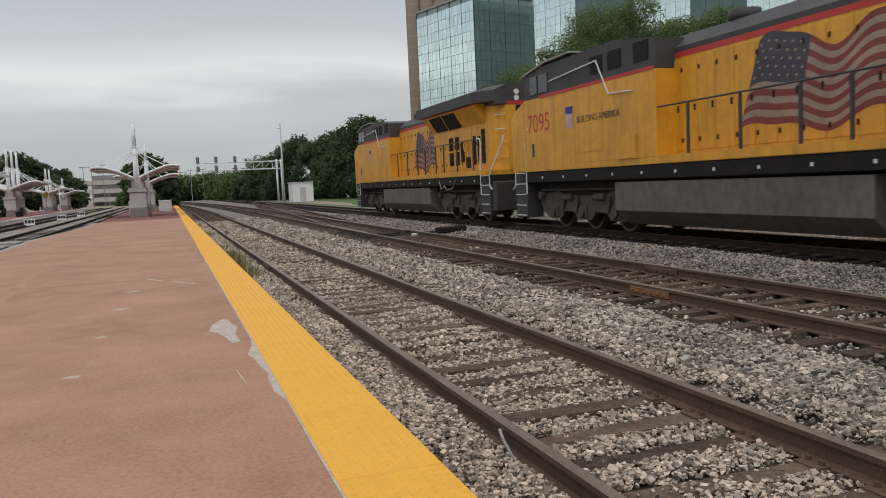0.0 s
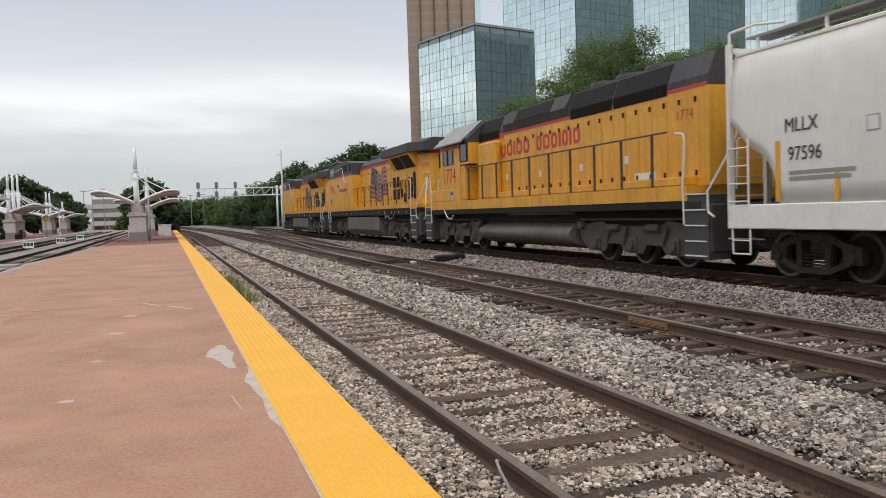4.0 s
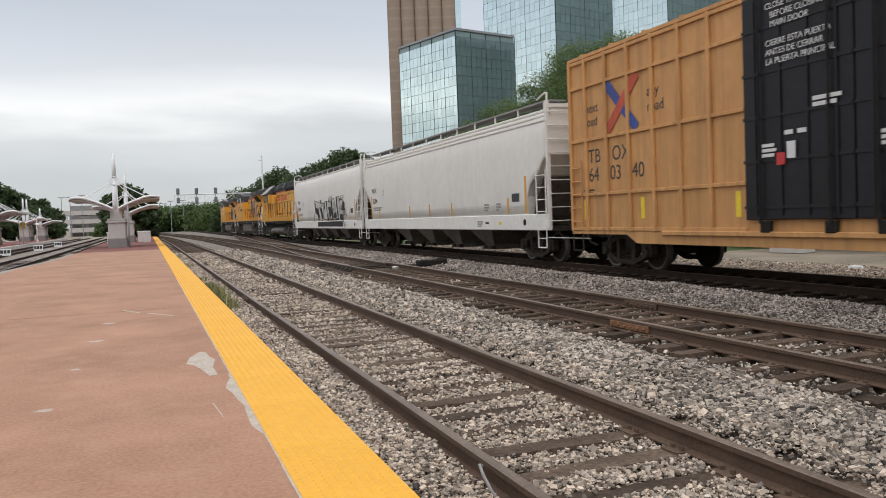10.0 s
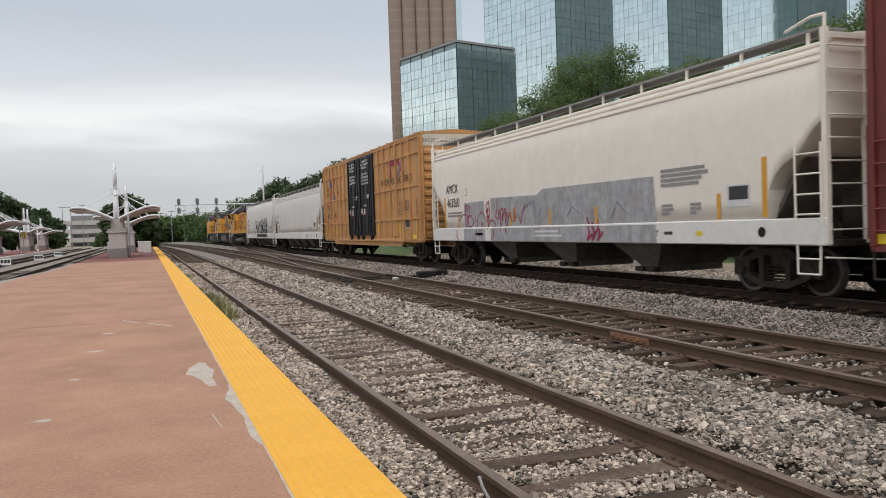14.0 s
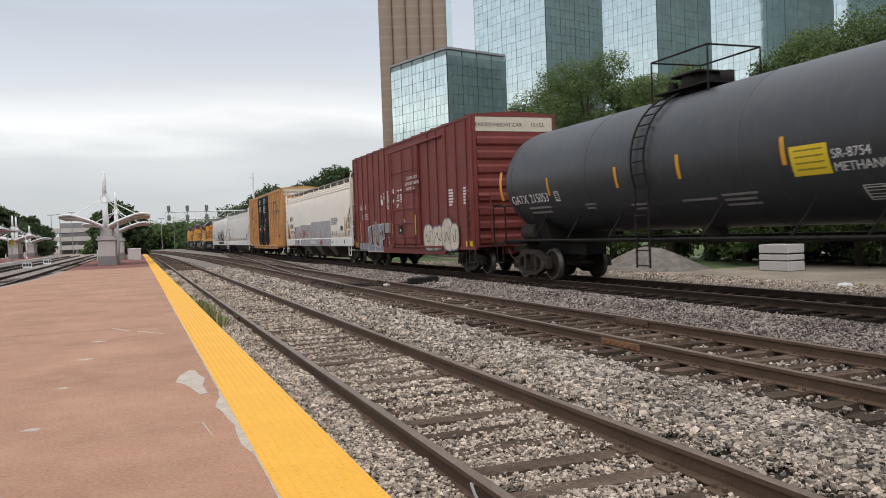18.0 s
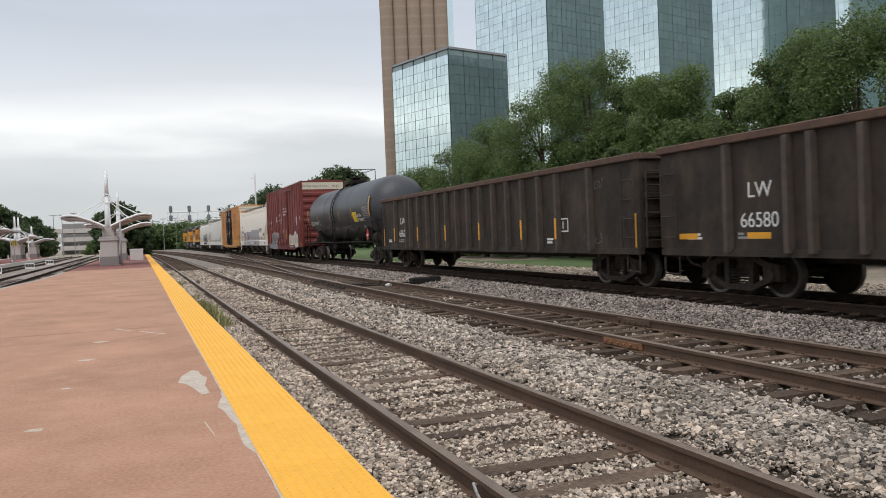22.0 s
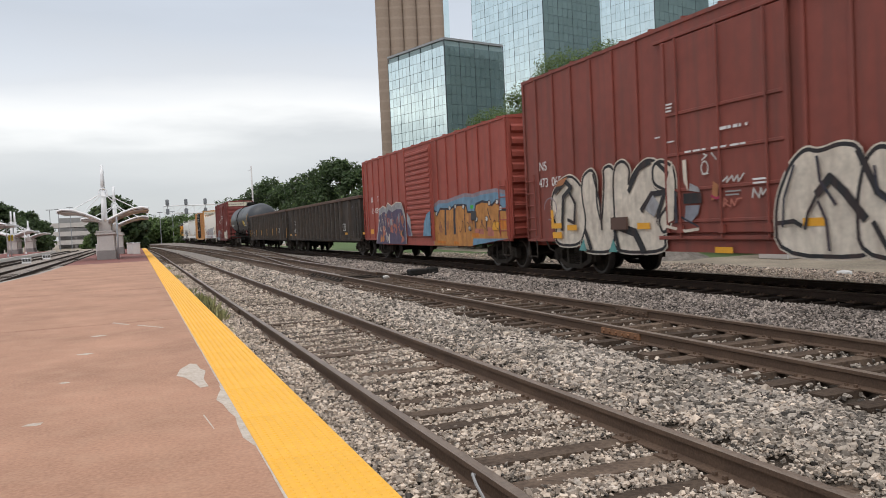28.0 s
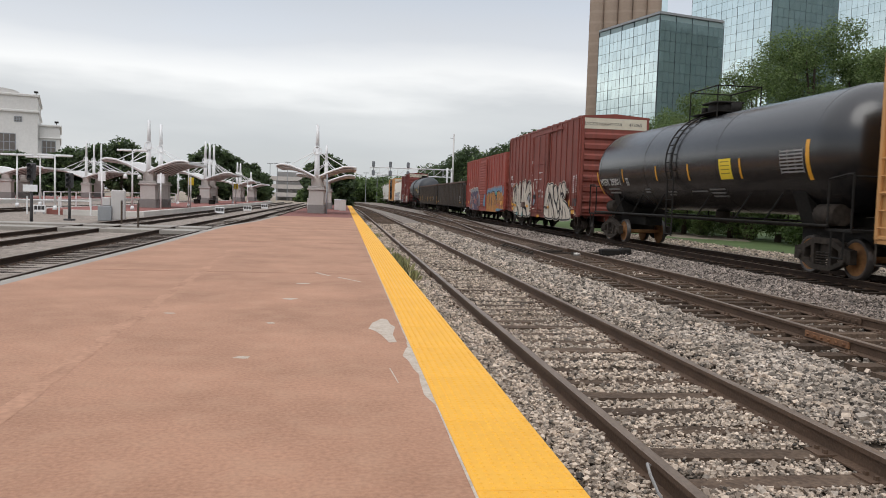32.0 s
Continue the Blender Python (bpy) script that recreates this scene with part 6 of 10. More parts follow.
        box(bm, min(s * 1.31, s * 1.325), max(s * 1.31, s * 1.325), -h + 0.3, h - 0.3, top + 0.235, top + 0.285)
        part("roof_walk", bm, WALK_GREY, t, "grey steel roof walkway on short posts")
    bm = B()
    box(bm, -0.35, 0.35, -h + 1.2, h - 1.2, top + 0.18, top + 0.30, 0.04)
    part("hatch", bm, body, t)
    # ends: posts, ladders, braces
    for s in (-1, 1):
        yb = s * (h - 0.03)
        bm = B()
        for x in (-1.52, -0.62, 0.62, 1.52):
            box(bm, x - 0.05, x + 0.05, yb - 0.05, yb + 0.05, 1.0, top + (0.2 if abs(x) > 1 else 0.1))
        box(bm, -1.5, 1.5, yb - 0.05, yb + 0.05, top + 0.02, top + 0.12)
        bent(bm, [(-1.52, yb, top), (-1.50, yb, top + 0.42), (-1.3, yb - s * 0.5, top + 0.5), (-1.2, yb - s * 1.2, top + 0.40)], 0.03)
        part("end_post", bm, body, t)
        bm = B()
        for i in range(9):
            z = 1.25 + i * 0.39
            tube(bm, (-1.52, yb + s * 0.07, z), (-0.62, yb + s * 0.07, z), 0.016, n=6)
        part("rung", bm, body, t)
        end_ladder(t, -1.61, yb - s * 0.62 - (0.0 if s < 0 else 0.0), 1.35, 2.75, s * 0.58, body, 4, True)
        bm = B()
        x = -1.58
        bent(bm, [(x, yb - s * 0.1, 1.0), (x, yb - s * 0.12, 0.48), (x, yb - s * 0.62, 0.48), (x, yb - s * 0.62, 1.0)], 0.02)
        bent(bm, [(x, yb - s * 0.1, 0.75), (x, yb - s * 0.62, 0.75)], 0.016)
        bent(bm, [(x, yb, 0.78), (-0.4, yb + s * 0.35, 0.70)], 0.018)
        part("stirrup_step", bm, body, t)
        bm = B()
        tube(bm, (-0.3, yb - s * 0.5, 1.1), (-0.3, yb - s * 0.5, 1.9), 0.26, n=12)
        part("air_reservoir", bm, GRIME, t)
        bm = B()
        box(bm, 0.2, 0.7, yb - s * 0.6 - 0.2, yb - s * 0.6 + 0.2, 1.05, 1.6, 0.03)
        bent(bm, [(0.5, yb - s * 0.4, 1.3), (0.9, yb - s * 0.2, 2.2), (0.9, yb - s * 0.1, 2.9)], 0.04)
        part("brake_valve", bm, GRIME, t)
    for y in (h - 1.75, -h + 1.75):
        bogie(t, y)
    couplers(t, h)
    for y in (-h + 1.42, h - 1.42):
        stripe(t, -1.583, y, 1.50, 2.62, 0.13)
    for y in (-h + 2.7, -2.5, 0.0, 2.6, h - 2.8):
        stripe(t, -1.578, y, 1.48, 2.0, 0.11)
    lettering("car_number", number, 0.36 * big, LETTER_BLACK, t, on_left(-1.592, h - 1.68, 2.24), "black stencilled car number", 0.9)
    lettering("car_mark", mark, 0.36 * big, LETTER_BLACK, t, on_left(-1.592, h - 1.6, 2.76), "black stencilled car mark", 0.9)
    patch("plate_box", t, -1.584, h - 3.68, h - 3.42, 2.60, 2.86, LETTER_GREY, "small boxed stencil", 0.003)
    patch("plate_box_face", t, -1.588, h - 3.66, h - 3.44, 2.62, 2.84, body, "", 0.002)
    bars(t, -1.580, h - 1.7, 2.05, (1.5, 1.4), 0.07, LETTER_GREY)
    bars(t, -1.580, -h + 3.6, 1.85, (0.35, 0.35, 0.2), 0.06, LETTER_GREY)
    bars(t, -1.580, -h + 4.6, 1.85, (0.4, 0.42, 0.3), 0.06, LETTER_GREY)
    patch("data_panel", t, -1.578, -h + 1.8, -h + 2.45, 1.72, 2.15, LETTER_WHITE, "small data panel")
    patch("data_panel_ink", t, -1.583, -h + 1.86, -h + 2.39, 1.86, 2.12, LETTER_BLACK)
    bm = B()
    tube(bm, (-1.604, -h + 1.5, 1.22), (-1.598, -h + 1.5, 1.22), 0.10, n=14)
    part("jacking_hole", bm, BLACK, t)
    patch("sill_label", t, -1.60, -h + 4.2, -h + 4.5, 1.18, 1.25, LETTER_BLACK)
    patch("sill_label", t, -1.60, -h + 3.2, -h + 3.4, 1.15, 1.25, SIGN_YELLOW)
    bars(t, -1.601, -h + 5.2, 1.28, (0.5, 0.45, 0.35), 0.05, LETTER_GREY)
    return t, h, (lambda z: -w(min(max(z, 1.4), 3.6)) - 0.004 if z > 1.42 else -1.604)


t, h, lean = hopper("pale grey covered hopper car with black graffiti", -18.75, -39.0, HOPPER_WHITE, 1, "MLLX", "97596")
g = Paint(t, -1.6, lean=lean)
rnd = random.Random(11)
# black base and block shadows with white letter fronts
g.fill([(1.4, 1.10), (1.38, 1.47), (0.22, 1.50), (-0.45, 1.45), (-2.08, 1.47), (-3.17, 1.60), (-3.33, 1.41), (-3.74, 1.29), (-4.21, 1.40), (-4.45, 1.62), (-4.74, 1.44), (-5.16, 1.45), (-5.24, 1.69), (-5.84, 1.59), (-5.95, 1.10)], "black")
for front in ([(2.5, 2.86), (0.75, 2.66), (-0.29, 2.59), (-0.12, 2.42), (0.6, 2.35), (1.14, 2.28), (0.81, 1.58), (1.37, 1.55), (1.42, 1.95), (2.14, 1.96)],
              [(-0.29, 2.57), (-1.36, 2.71), (-1.65, 2.70), (-2.65, 2.67), (-2.72, 2.2), (-2.12, 2.33), (-2.75, 2.1), (-2.3, 1.6), (-0.35, 1.55), (-0.49, 2.21)],
              [(-3.05, 2.76), (-3.39, 2.85), (-3.75, 2.71), (-3.94, 2.46), (-3.97, 2.14), (-3.76, 1.87), (-3.35, 1.90), (-3.07, 2.23)],
              [(-4.12, 2.86), (-4.93, 2.90), (-4.96, 2.61), (-4.86, 1.83), (-4.53, 1.75)],
              [(-5.07, 2.65), (-5.61, 2.69), (-6.06, 2.65), (-5.40, 2.15), (-5.85, 2.04), (-5.91, 1.79), (-5.04, 1.82)]):
    g.piece(front, "white", "black", 0.035)
for block in ([(2.37, 2.7), (2.03, 2.68), (1.98, 2.35), (1.14, 2.28), (1.17, 1.9), (0.8, 1.81), (1.19, 1.47), (1.35, 1.91), (2.14, 1.95)],
              [(0.65, 2.31), (0.0, 2.31), (-0.03, 1.95), (-0.3, 1.60), (0.1, 1.60), (0.43, 1.97)],
              [(-0.68, 2.6), (-0.94, 2.58), (-0.92, 2.19), (-0.6, 2.25)],
              [(-1.31, 2.69), (-1.61, 2.72), (-1.63, 2.0), (-1.99, 1.50), (-1.65, 1.50), (-1.43, 2.16)],
              [(-1.93, 2.32), (-2.5, 2.36), (-2.93, 2.14), (-2.83, 1.81), (-2.28, 1.66), (-2.11, 1.93), (-2.49, 2.11), (-2.02, 2.19)],
              [(-2.77, 2.78), (-3.01, 2.81), (-3.01, 1.95), (-3.3, 1.60), (-2.95, 1.60), (-2.84, 2.0)],
              [(-3.41, 2.24), (-3.61, 2.2), (-3.64, 2.01), (-3.48, 1.95)],
              [(-3.45, 1.86), (-4.16, 1.99), (-4.22, 1.67), (-3.75, 1.59), (-3.34, 1.65)],
              [(-4.15, 2.87), (-4.46, 2.87), (-4.47, 2.2), (-4.68, 1.88), (-4.71, 1.60), (-4.45, 1.60), (-4.29, 2.35)],
              [(-6.06, 2.65), (-6.42, 2.42), (-6.17, 2.05), (-5.53, 2.08), (-5.8, 2.46)],
              [(-5.0, 1.8), (-5.72, 1.86), (-5.91, 1.77), (-5.96, 1.38), (-5.16, 1.43)]):
    g.fill(block, "black")
for y, z, w, h1 in ((0.55, 2.62, 0.5, 0.26), (-2.0, 2.74, 0.5, 0.26), (-2.75, 2.78, 0.35, 0.26), (-5.3, 2.64, 0.5, 0.36), (-5.9, 2.72, 0.5, 0.25), (-1.5, 1.62, 0.9, 0.4), (0.2, 1.65, 0.7, 0.5), (-3.6, 2.3, 0.4, 0.35), (-5.0, 2.0, 0.5, 0.4)):
    g.curve(y - w, z, w, h1, rnd, 0.035, "black", 2)
for y in (0.35, -2.2, -5.2):
    g.fill([(y, 2.76), (y - 0.22, 2.80), (y - 0.2, 2.62), (y - 0.02, 2.6)], "black")
for k in range(5):
    g.curve(-6.35 - 0.1 * k, 1.62 + 0.05 * k, 0.45, 0.55 - 0.04 * k, rnd, 0.035, "black", 1)
g.fill([(-6.0, 1.40), (-6.4, 1.40), (-6.5, 1.10), (-6.05, 1.10)], "white")
g.stroke([(-5.98, 1.6), (-6.5, 1.12)], 0.05, "black")
for y in (4.6, 3.9, 3.2):
    g.stroke([(y + 0.18 * 1 + 0.42 * math.cos(a / 8 * math.pi) - 0.4, 1.5 + 0.62 * math.sin(a / 8 * math.pi)) for a in range(9)], 0.022, "slate")
    g.stroke([(y + 0.2, 1.5), (y + 0.1, 1.12)], 0.022, "slate")
for k in range(4):
    g.curve(2.3 - 0.1 * k, 1.3 + 0.15 * k, 0.5, 0.35, rnd, 0.02, "slate", 1)
g.done()

hopper("pale grey covered hopper car with stepped top chord", -39.7, -60.1, HOPPER_WHITE, 3, "MLLX", "26284")
t, h, lean = hopper("cream-grey covered hopper car with overpainted graffiti", -82.1, -101.85, HOPPER_PALE, 3, "AMCX", "463260", 3, 1.3)
g = Paint(t, -1.6, lean=lean)
rnd = random.Random(5)
g.fill([(6.55, 1.00), (6.5, 2.34), (4.72, 2.36), (4.62, 1.00)], "overpaint")
g.fill([(4.15, 1.00), (4.14, 2.42), (0.45, 2.36), (0.40, 2.52), (-5.0, 2.50), (-5.1, 1.00)], "overpaint")
for line in ([(6.41, 1.30), (6.35, 2.26), (5.99, 2.2), (6.15, 1.52)], [(6.14, 1.83), (5.88, 1.9), (5.65, 1.64), (5.9, 1.48), (6.2, 1.5)],
             [(6.36, 1.91), (6.66, 1.94), (7.0, 1.72), (7.18, 1.51), (7.25, 1.14), (7.08, 1.02)], [(6.30, 1.5), (6.22, 1.8), (6.26, 2.1), (6.14, 2.15), (6.2, 1.6)],
             [(5.37, 1.2), (5.37, 1.47), (5.27, 1.8), (4.95, 1.98), (4.69, 1.87), (4.53, 1.64)], [(4.98, 1.58), (4.91, 1.62), (4.86, 1.56), (4.93, 1.51), (4.98, 1.58)],
             [(4.53, 2.2), (4.28, 2.33), (4.24, 2.06), (4.24, 1.63), (4.41, 1.39), (4.40, 1.6), (4.53, 2.2)], [(4.2, 1.66), (4.0, 1.68), (3.81, 1.56), (3.89, 1.26), (4.01, 1.05)],
             [(3.57, 2.37), (3.63, 2.02), (3.77, 1.8), (3.58, 1.7), (3.46, 2.01), (3.41, 1.43), (3.34, 1.34), (3.36, 2.01), (3.18, 2.05), (3.26, 1.6), (3.04, 2.04), (2.96, 1.25), (2.88, 1.64), (2.97, 2.04), (2.78, 1.7), (2.68, 1.91), (2.52, 1.63)],
             [(4.50, 2.0), (4.33, 2.1), (4.47, 1.8), (4.3, 1.85), (4.42, 1.55)], [(2.0, 1.75), (1.9, 1.55), (1.7, 1.95), (1.55, 2.1)]):
    g.stroke(line, 0.045, "magenta")
g.fill([(2.42, 1.60), (2.36, 2.02), (2.26, 2.11), (2.22, 1.75), (2.3, 1.60)], "amber")
for y, k in ((-2.2, 0.0), (-2.45, 0.12), (-2.7, 0.05)):
    g.stroke([(y + 0.15, 1.62 - k), (y, 1.25), (y + 0.1, 1.05), (y - 0.15, 1.2 + k)], 0.07, "magenta")
for line in ([(0.9, 2.2), (0.85, 1.7), (0.5, 1.95)], [(-0.2, 2.0), (-0.3, 1.6)], [(-1.0, 1.7), (-1.3, 1.95), (-1.7, 1.75)], [(1.4, 2.3), (1.35, 1.8)], [(-3.2, 1.6), (-3.5, 2.0), (-3.9, 1.7)]):
    g.stroke(line, 0.03, "slate")
g.done()
bars(t, -1.607, h - 4.40, 1.27, (0.24, 0.66, 0.62), 0.085, LETTER_BLACK, -1.0, "stencil", "plain dark bars")
bars(t, -1.607, 0.9, 1.32, (1.4, 1.6), 0.06, LETTER_WHITE, 1.0)
bars(t, -1.588, -h + 4.6, 2.62, (1.5, 1.6, 1.4, 1.3), 0.07, LETTER_GREY)


# ---------- boxcars ----------
def boxcar_shell(label, s_front, s_rear, body, height, end_ribs, band=None):
    t, h = car("boxcar", label, "boxcar", s_front, s_rear)
    X = 1.58
    bm = B()
    box(bm, -X, X, -h, h, 0.98, height - 0.12)
    part("body", bm, body, t, "steel car body")
    bm = B()
    loft(bm, [[(x, y, z) for x, z in ((-X - 0.03, height - 0.12), (-X - 0.03, height - 0.04), (0, height + 0.08), (X + 0.03, height - 0.04), (X + 0.03, height - 0.12))] for y in (-h - 0.02, h + 0.02)])
    for k in range(14):
        y = -h + (2 * h) * (k + 0.5) / 14
        loft(bm, [[(x, yy, z) for x, z in ((-X - 0.03, height - 0.04), (0, height + 0.08), (X + 0.03, height - 0.04), (X + 0.03, height), (0, height + 0.12), (-X - 0.03, height))] for yy in (y - 0.04, y + 0.04)])
    bmesh.ops.recalc_face_normals(bm, faces=bm.faces)
    part("roof", bm, body, t)
    # side sill, deeper between the bogies
    bm = B()
    for s in (-1, 1):
        q = [(-h, 0.98), (-h, 0.90), (-h + 2.6, 0.90), (-h + 3.0, 0.70), (h - 3.0, 0.70), (h - 2.6, 0.90), (h, 0.90), (h, 0.98)]
        loft(bm, [[(x, y, z) for y, z in q] for x in (s * (X - 0.08), s * (X + 0.03))])
    box(bm, -0.3, 0.3, -h + 0.1, h - 0.1, 0.70, 0.97)
    bmesh.ops.recalc_face_normals(bm, faces=bm.faces)
    part("side_sill", bm, body, t)
    # ribbed ends
    for s in (-1, 1):
        z0, z1 = 1.05, height - (0.65 if band else 0.2)
        for k in range(end_ribs):
            bm = B()
            za = z0 + (z1 - z0) * k / end_ribs
            zb = z0 + (z1 - z0) * (k + 0.72) / end_ribs
            y0 = s * h
            q = [(y0, za), (y0 + s * 0.07, za + (zb - za) * 0.25), (y0 + s * 0.07, za + (zb - za) * 0.75), (y0, zb)]
            loft(bm, [[(x, y, z) for y, z in q] for x in (-X + 0.14, X - 0.14)])
            bmesh.ops.recalc_face_normals(bm, faces=bm.faces)
            part("end_rib", bm, body, t)
        for x in (-X + 0.05, X - 0.05):
            bm = B()
            box(bm, x - 0.05, x + 0.05, min(y0, y0 + s * 0.05), max(y0, y0 + s * 0.05), 0.98, height - 0.1)
            part("corner_post", bm, body, t)
        if band:
            bm = B()
            ye = s * h
            box(bm, -X, X, min(ye, ye + s * 0.015), max(ye, ye + s * 0.015), height - 0.62, height - 0.13)
            b = part("height_band", bm, CREAM, t, "cream band across the top of the end")
            if s < 0:
                lettering("band_words", "EXCESS HEIGHT CAR", 0.19, LETTER_BLACK, b, on_end(-X + 0.10, -h - 0.018, height - 0.46), "small dark words")
                lettering("band_number", band, 0.21, LETTER_BLACK, b, on_end(X - 0.95, -h - 0.018, height - 0.46), "small dark number")
        end_ladder(t, -X + 0.05, s * (h + 0.10), 1.1, 2.9, 0.5, body, 5)
        end_ladder(t, -X - 0.06, s * (h - 0.10), 1.05, 2.8, -s * 0.5, body, 5, True)
        bm = B()
        x, yb = -X - 0.02, s * (h - 0.05)
        bent(bm, [(x, yb, 0.95), (x, yb, 0.46), (x, yb - s * 0.5, 0.46), (x, yb - s * 0.5, 0.95)], 0.02)
        part("stirrup_step", bm, GRIME, t)
        bm = B()
        tube(bm, (0.5, s * (h + 0.12), 2.3), (0.5, s * (h + 0.2), 2.3), 0.28, n=14)
        box(bm, 0.2, 0.9, min(s * h, s * (h + 0.16)), max(s * h, s * (h + 0.16)), 1.9, 2.2, 0.02)
        bent(bm, [(0.5, s * (h + 0.14), 2.0), (0.45, s * (h + 0.14), 1.0)], 0.025)
        part("hand_brake", bm, GRIME, t)
    for y in (h - 1.75, -h + 1.75):
        bogie(t, y)
    couplers(t, h)
    return t, h, X


def posts(t, X, ys, z0, z1, body, w=0.07, d=0.05):
    for y in ys:
        bm = B()
        box(bm, -X - d, -X, y - w / 2, y + w / 2, z0, z1, 0.012)
        part("side_post", bm, body, t)


def yellow_boxcar(label, s_front, s_rear, full=True):
    H = 5.55
    t, h, X = boxcar_shell(label, s_front, s_rear, BOX_YELLOW, H, 11, "640340")
    ys = [h - 0.08] + [3.98 + 0.965 * k for k in range(6)] + [-3.26 - 0.98 * k for k in range(6)] + [-h + 0.08]
    posts(t, X, ys, 0.98, H - 0.14, BOX_YELLOW, 0.10, 0.075)
    for a, b in ((h - 0.02, 2.98), (-2.43, -h + 0.02)):
        for z in (4.70, 3.32, 1.92, 1.03, H - 0.2):
            bm = B()
            box(bm, -X - 0.052, -X, min(a, b), max(a, b), z - 0.04, z + 0.04, 0.01)
            part("side_rail", bm, BOX_YELLOW, t)
    for y0, y1 in ((2.92, 0.42), (0.38, -2.36)):
        bm = B()
        box(bm, -X - 0.10, -X - 0.01, y1, y0, 1.22, H - 0.22, 0.015)
        d = part("plug_door", bm, DOOR_BLACK, t, "black plug door with white notices")
        bm = B()
        n = 3
        for i in range(4):
            y = y1 + (y0 - y1) * (i + 0.5) / 4
            box(bm, -X - 0.13, -X - 0.10, y - 0.025, y + 0.025, 1.3, H - 0.3)
        for z in (1.45, 2.3, 3.1, 3.9, 4.7):
            box(bm, -X - 0.122, -X - 0.10, y1, y0, z - 0.03, z + 0.03)
        part("door_frame", bm, DOOR_BLACK, d)
        bm = B()
        for y in (y1 + 0.45, y0 - 0.45):
            tube(bm, (-X - 0.16, y, 1.15), (-X - 0.16, y, H - 0.3), 0.028, n=6)
        part("lock_rod", bm, BLACK, d)
        words = ("CLOSE THIS DOOR", "BEFORE CLOSING", "MAIN DOOR", "", "CIERRE ESTA PUERTA", "ANTES DE CERRAR", "LA PUERTA PRINCIPAL") if y0 > 1 else ("CLOSE AND LOCK", "BOTH DOORS BEFORE", "MOVING CAR", "", "CIERRE Y PONGA", "EL SEGURO EN AMBAS", "PUERTAS ANTES DE", "MOVER EL CARRO")
        for i, s in enumerate(words):
            if s:
                lettering("door_notice", s, 0.155, LETTER_WHITE, d, on_left(-X - 0.134, y0 - 0.75 + (0.12 if len(s) > 14 else 0), H - 0.55 - i * 0.165), "white notice on the door")
        bars(d, -X - 0.134, y0 - 0.5, 2.6, (0.3, 0.35, 0.3), 0.06, LETTER_WHITE)
        bars(d, -X - 0.134, y0 - 1.7, 3.3, (0.6, 0.5), 0.07, LETTER_WHITE)
        patch("door_label", d, -X - 0.13, y0 - 1.05, y0 - 0.85, 2.2, 2.42, PLACARD_RED)
        patch("door_label", d, -X - 0.13, y0 - 1.3, y0 - 1.1, 2.3, 2.6, LETTER_WHITE)
        bm = B()
        for k in (0, 1):
            pts = [(y0 - 1.25 - k * 0.28, 2.95), (y0 - 1.05 - k * 0.28, 2.75)] if k == 0 else [(y0 - 1.35, 2.75), (y0 - 1.55, 2.95)]
            (a, b), (c, e) = pts
            box(bm, -X - 0.134, -X - 0.13, min(a, c), max(a, c), 2.72, 2.80)
        part("door_label", bm, LETTER_WHITE, d)
        bm = B()
        for y in (y1 + 0.5, y0 - 0.5):
            box(bm, -X - 0.12, -X - 0.02, y - 0.12, y + 0.12, 0.98, 1.2, 0.02)
        part("door_roller", bm, BLACK, d)
    bm = B()
    box(bm, -X - 0.10, -X - 0.01, -7.2, 5.6, 0.90, 1.0, 0.015)
    part("door_track", bm, BOX_YELLOW, t)
    if full:
        g = Paint(t, -X - 0.02, "emblem", "crossed blue and red bands emblem")
        for (a, b, c, d), m in (((7.75, 4.55, 6.6, 3.45), "cobalt"), ((6.55, 4.6, 7.75, 3.5), "vermilion")):
            g.stroke([(a, b), ((a + c) / 2, (b + d) / 2), (c, d)], 0.26, m)
        g.done()
        lettering("slogan", "next", 0.34, LETTER_BLACK, t, on_left(-X - 0.004, 8.85, 4.0))
        lettering("slogan", "load", 0.34, LETTER_BLACK, t, on_left(-X - 0.004, 8.85, 3.66))
        lettering("slogan", "any", 0.34, LETTER_BLACK, t, on_left(-X - 0.004, 6.15, 4.05))
        lettering("slogan", "road", 0.34, LETTER_BLACK, t, on_left(-X - 0.004, 6.15, 3.70))
        for y, s in ((8.75, "TB"), (7.65, "OX")):
            lettering("car_mark", s, 0.50, LETTER_BLACK, t, on_left(-X - 0.004, y, 2.72), "black car mark")
        for y, s in ((8.75, "64"), (7.75, "03"), (6.80, "40")):
            lettering("car_number", s, 0.50, LETTER_BLACK, t, on_left(-X - 0.004, y, 2.25), "black car number")
        g = Paint(t, -X - 0.02, "emblem", "dark red bar emblem")
        g.stroke([(-4.9, 4.52), (-6.2, 4.52)], 0.20, "magenta")
        g.stroke([(-5.3, 4.52), (-5.3, 3.95)], 0.18, "magenta")
        g.stroke([(-6.05, 4.52), (-6.05, 3.95)], 0.18, "magenta")
        g.stroke([(-6.4, 4.62), (-7.2, 3.95)], 0.20, "magenta")
        g.stroke([(-7.2, 4.62), (-6.4, 3.95)], 0.20, "slate")
        g.done()
        for y, s in ((-3.57, "RAILCAR"), (-5.24, "POOLING"), (-6.98, "EXPERTS")):
            lettering("side_words", s, 0.44, LETTER_BLACK, t, on_left(-X - 0.008, y, 3.56), "thin dark words", 0.86)
        bars(t, -X - 0.004, -6.41, 2.72, (0.2, 0.22, 0.1, 0.06, 0.12, 0.12, 0.25), 0.045, LETTER_BLACK, 1.0)
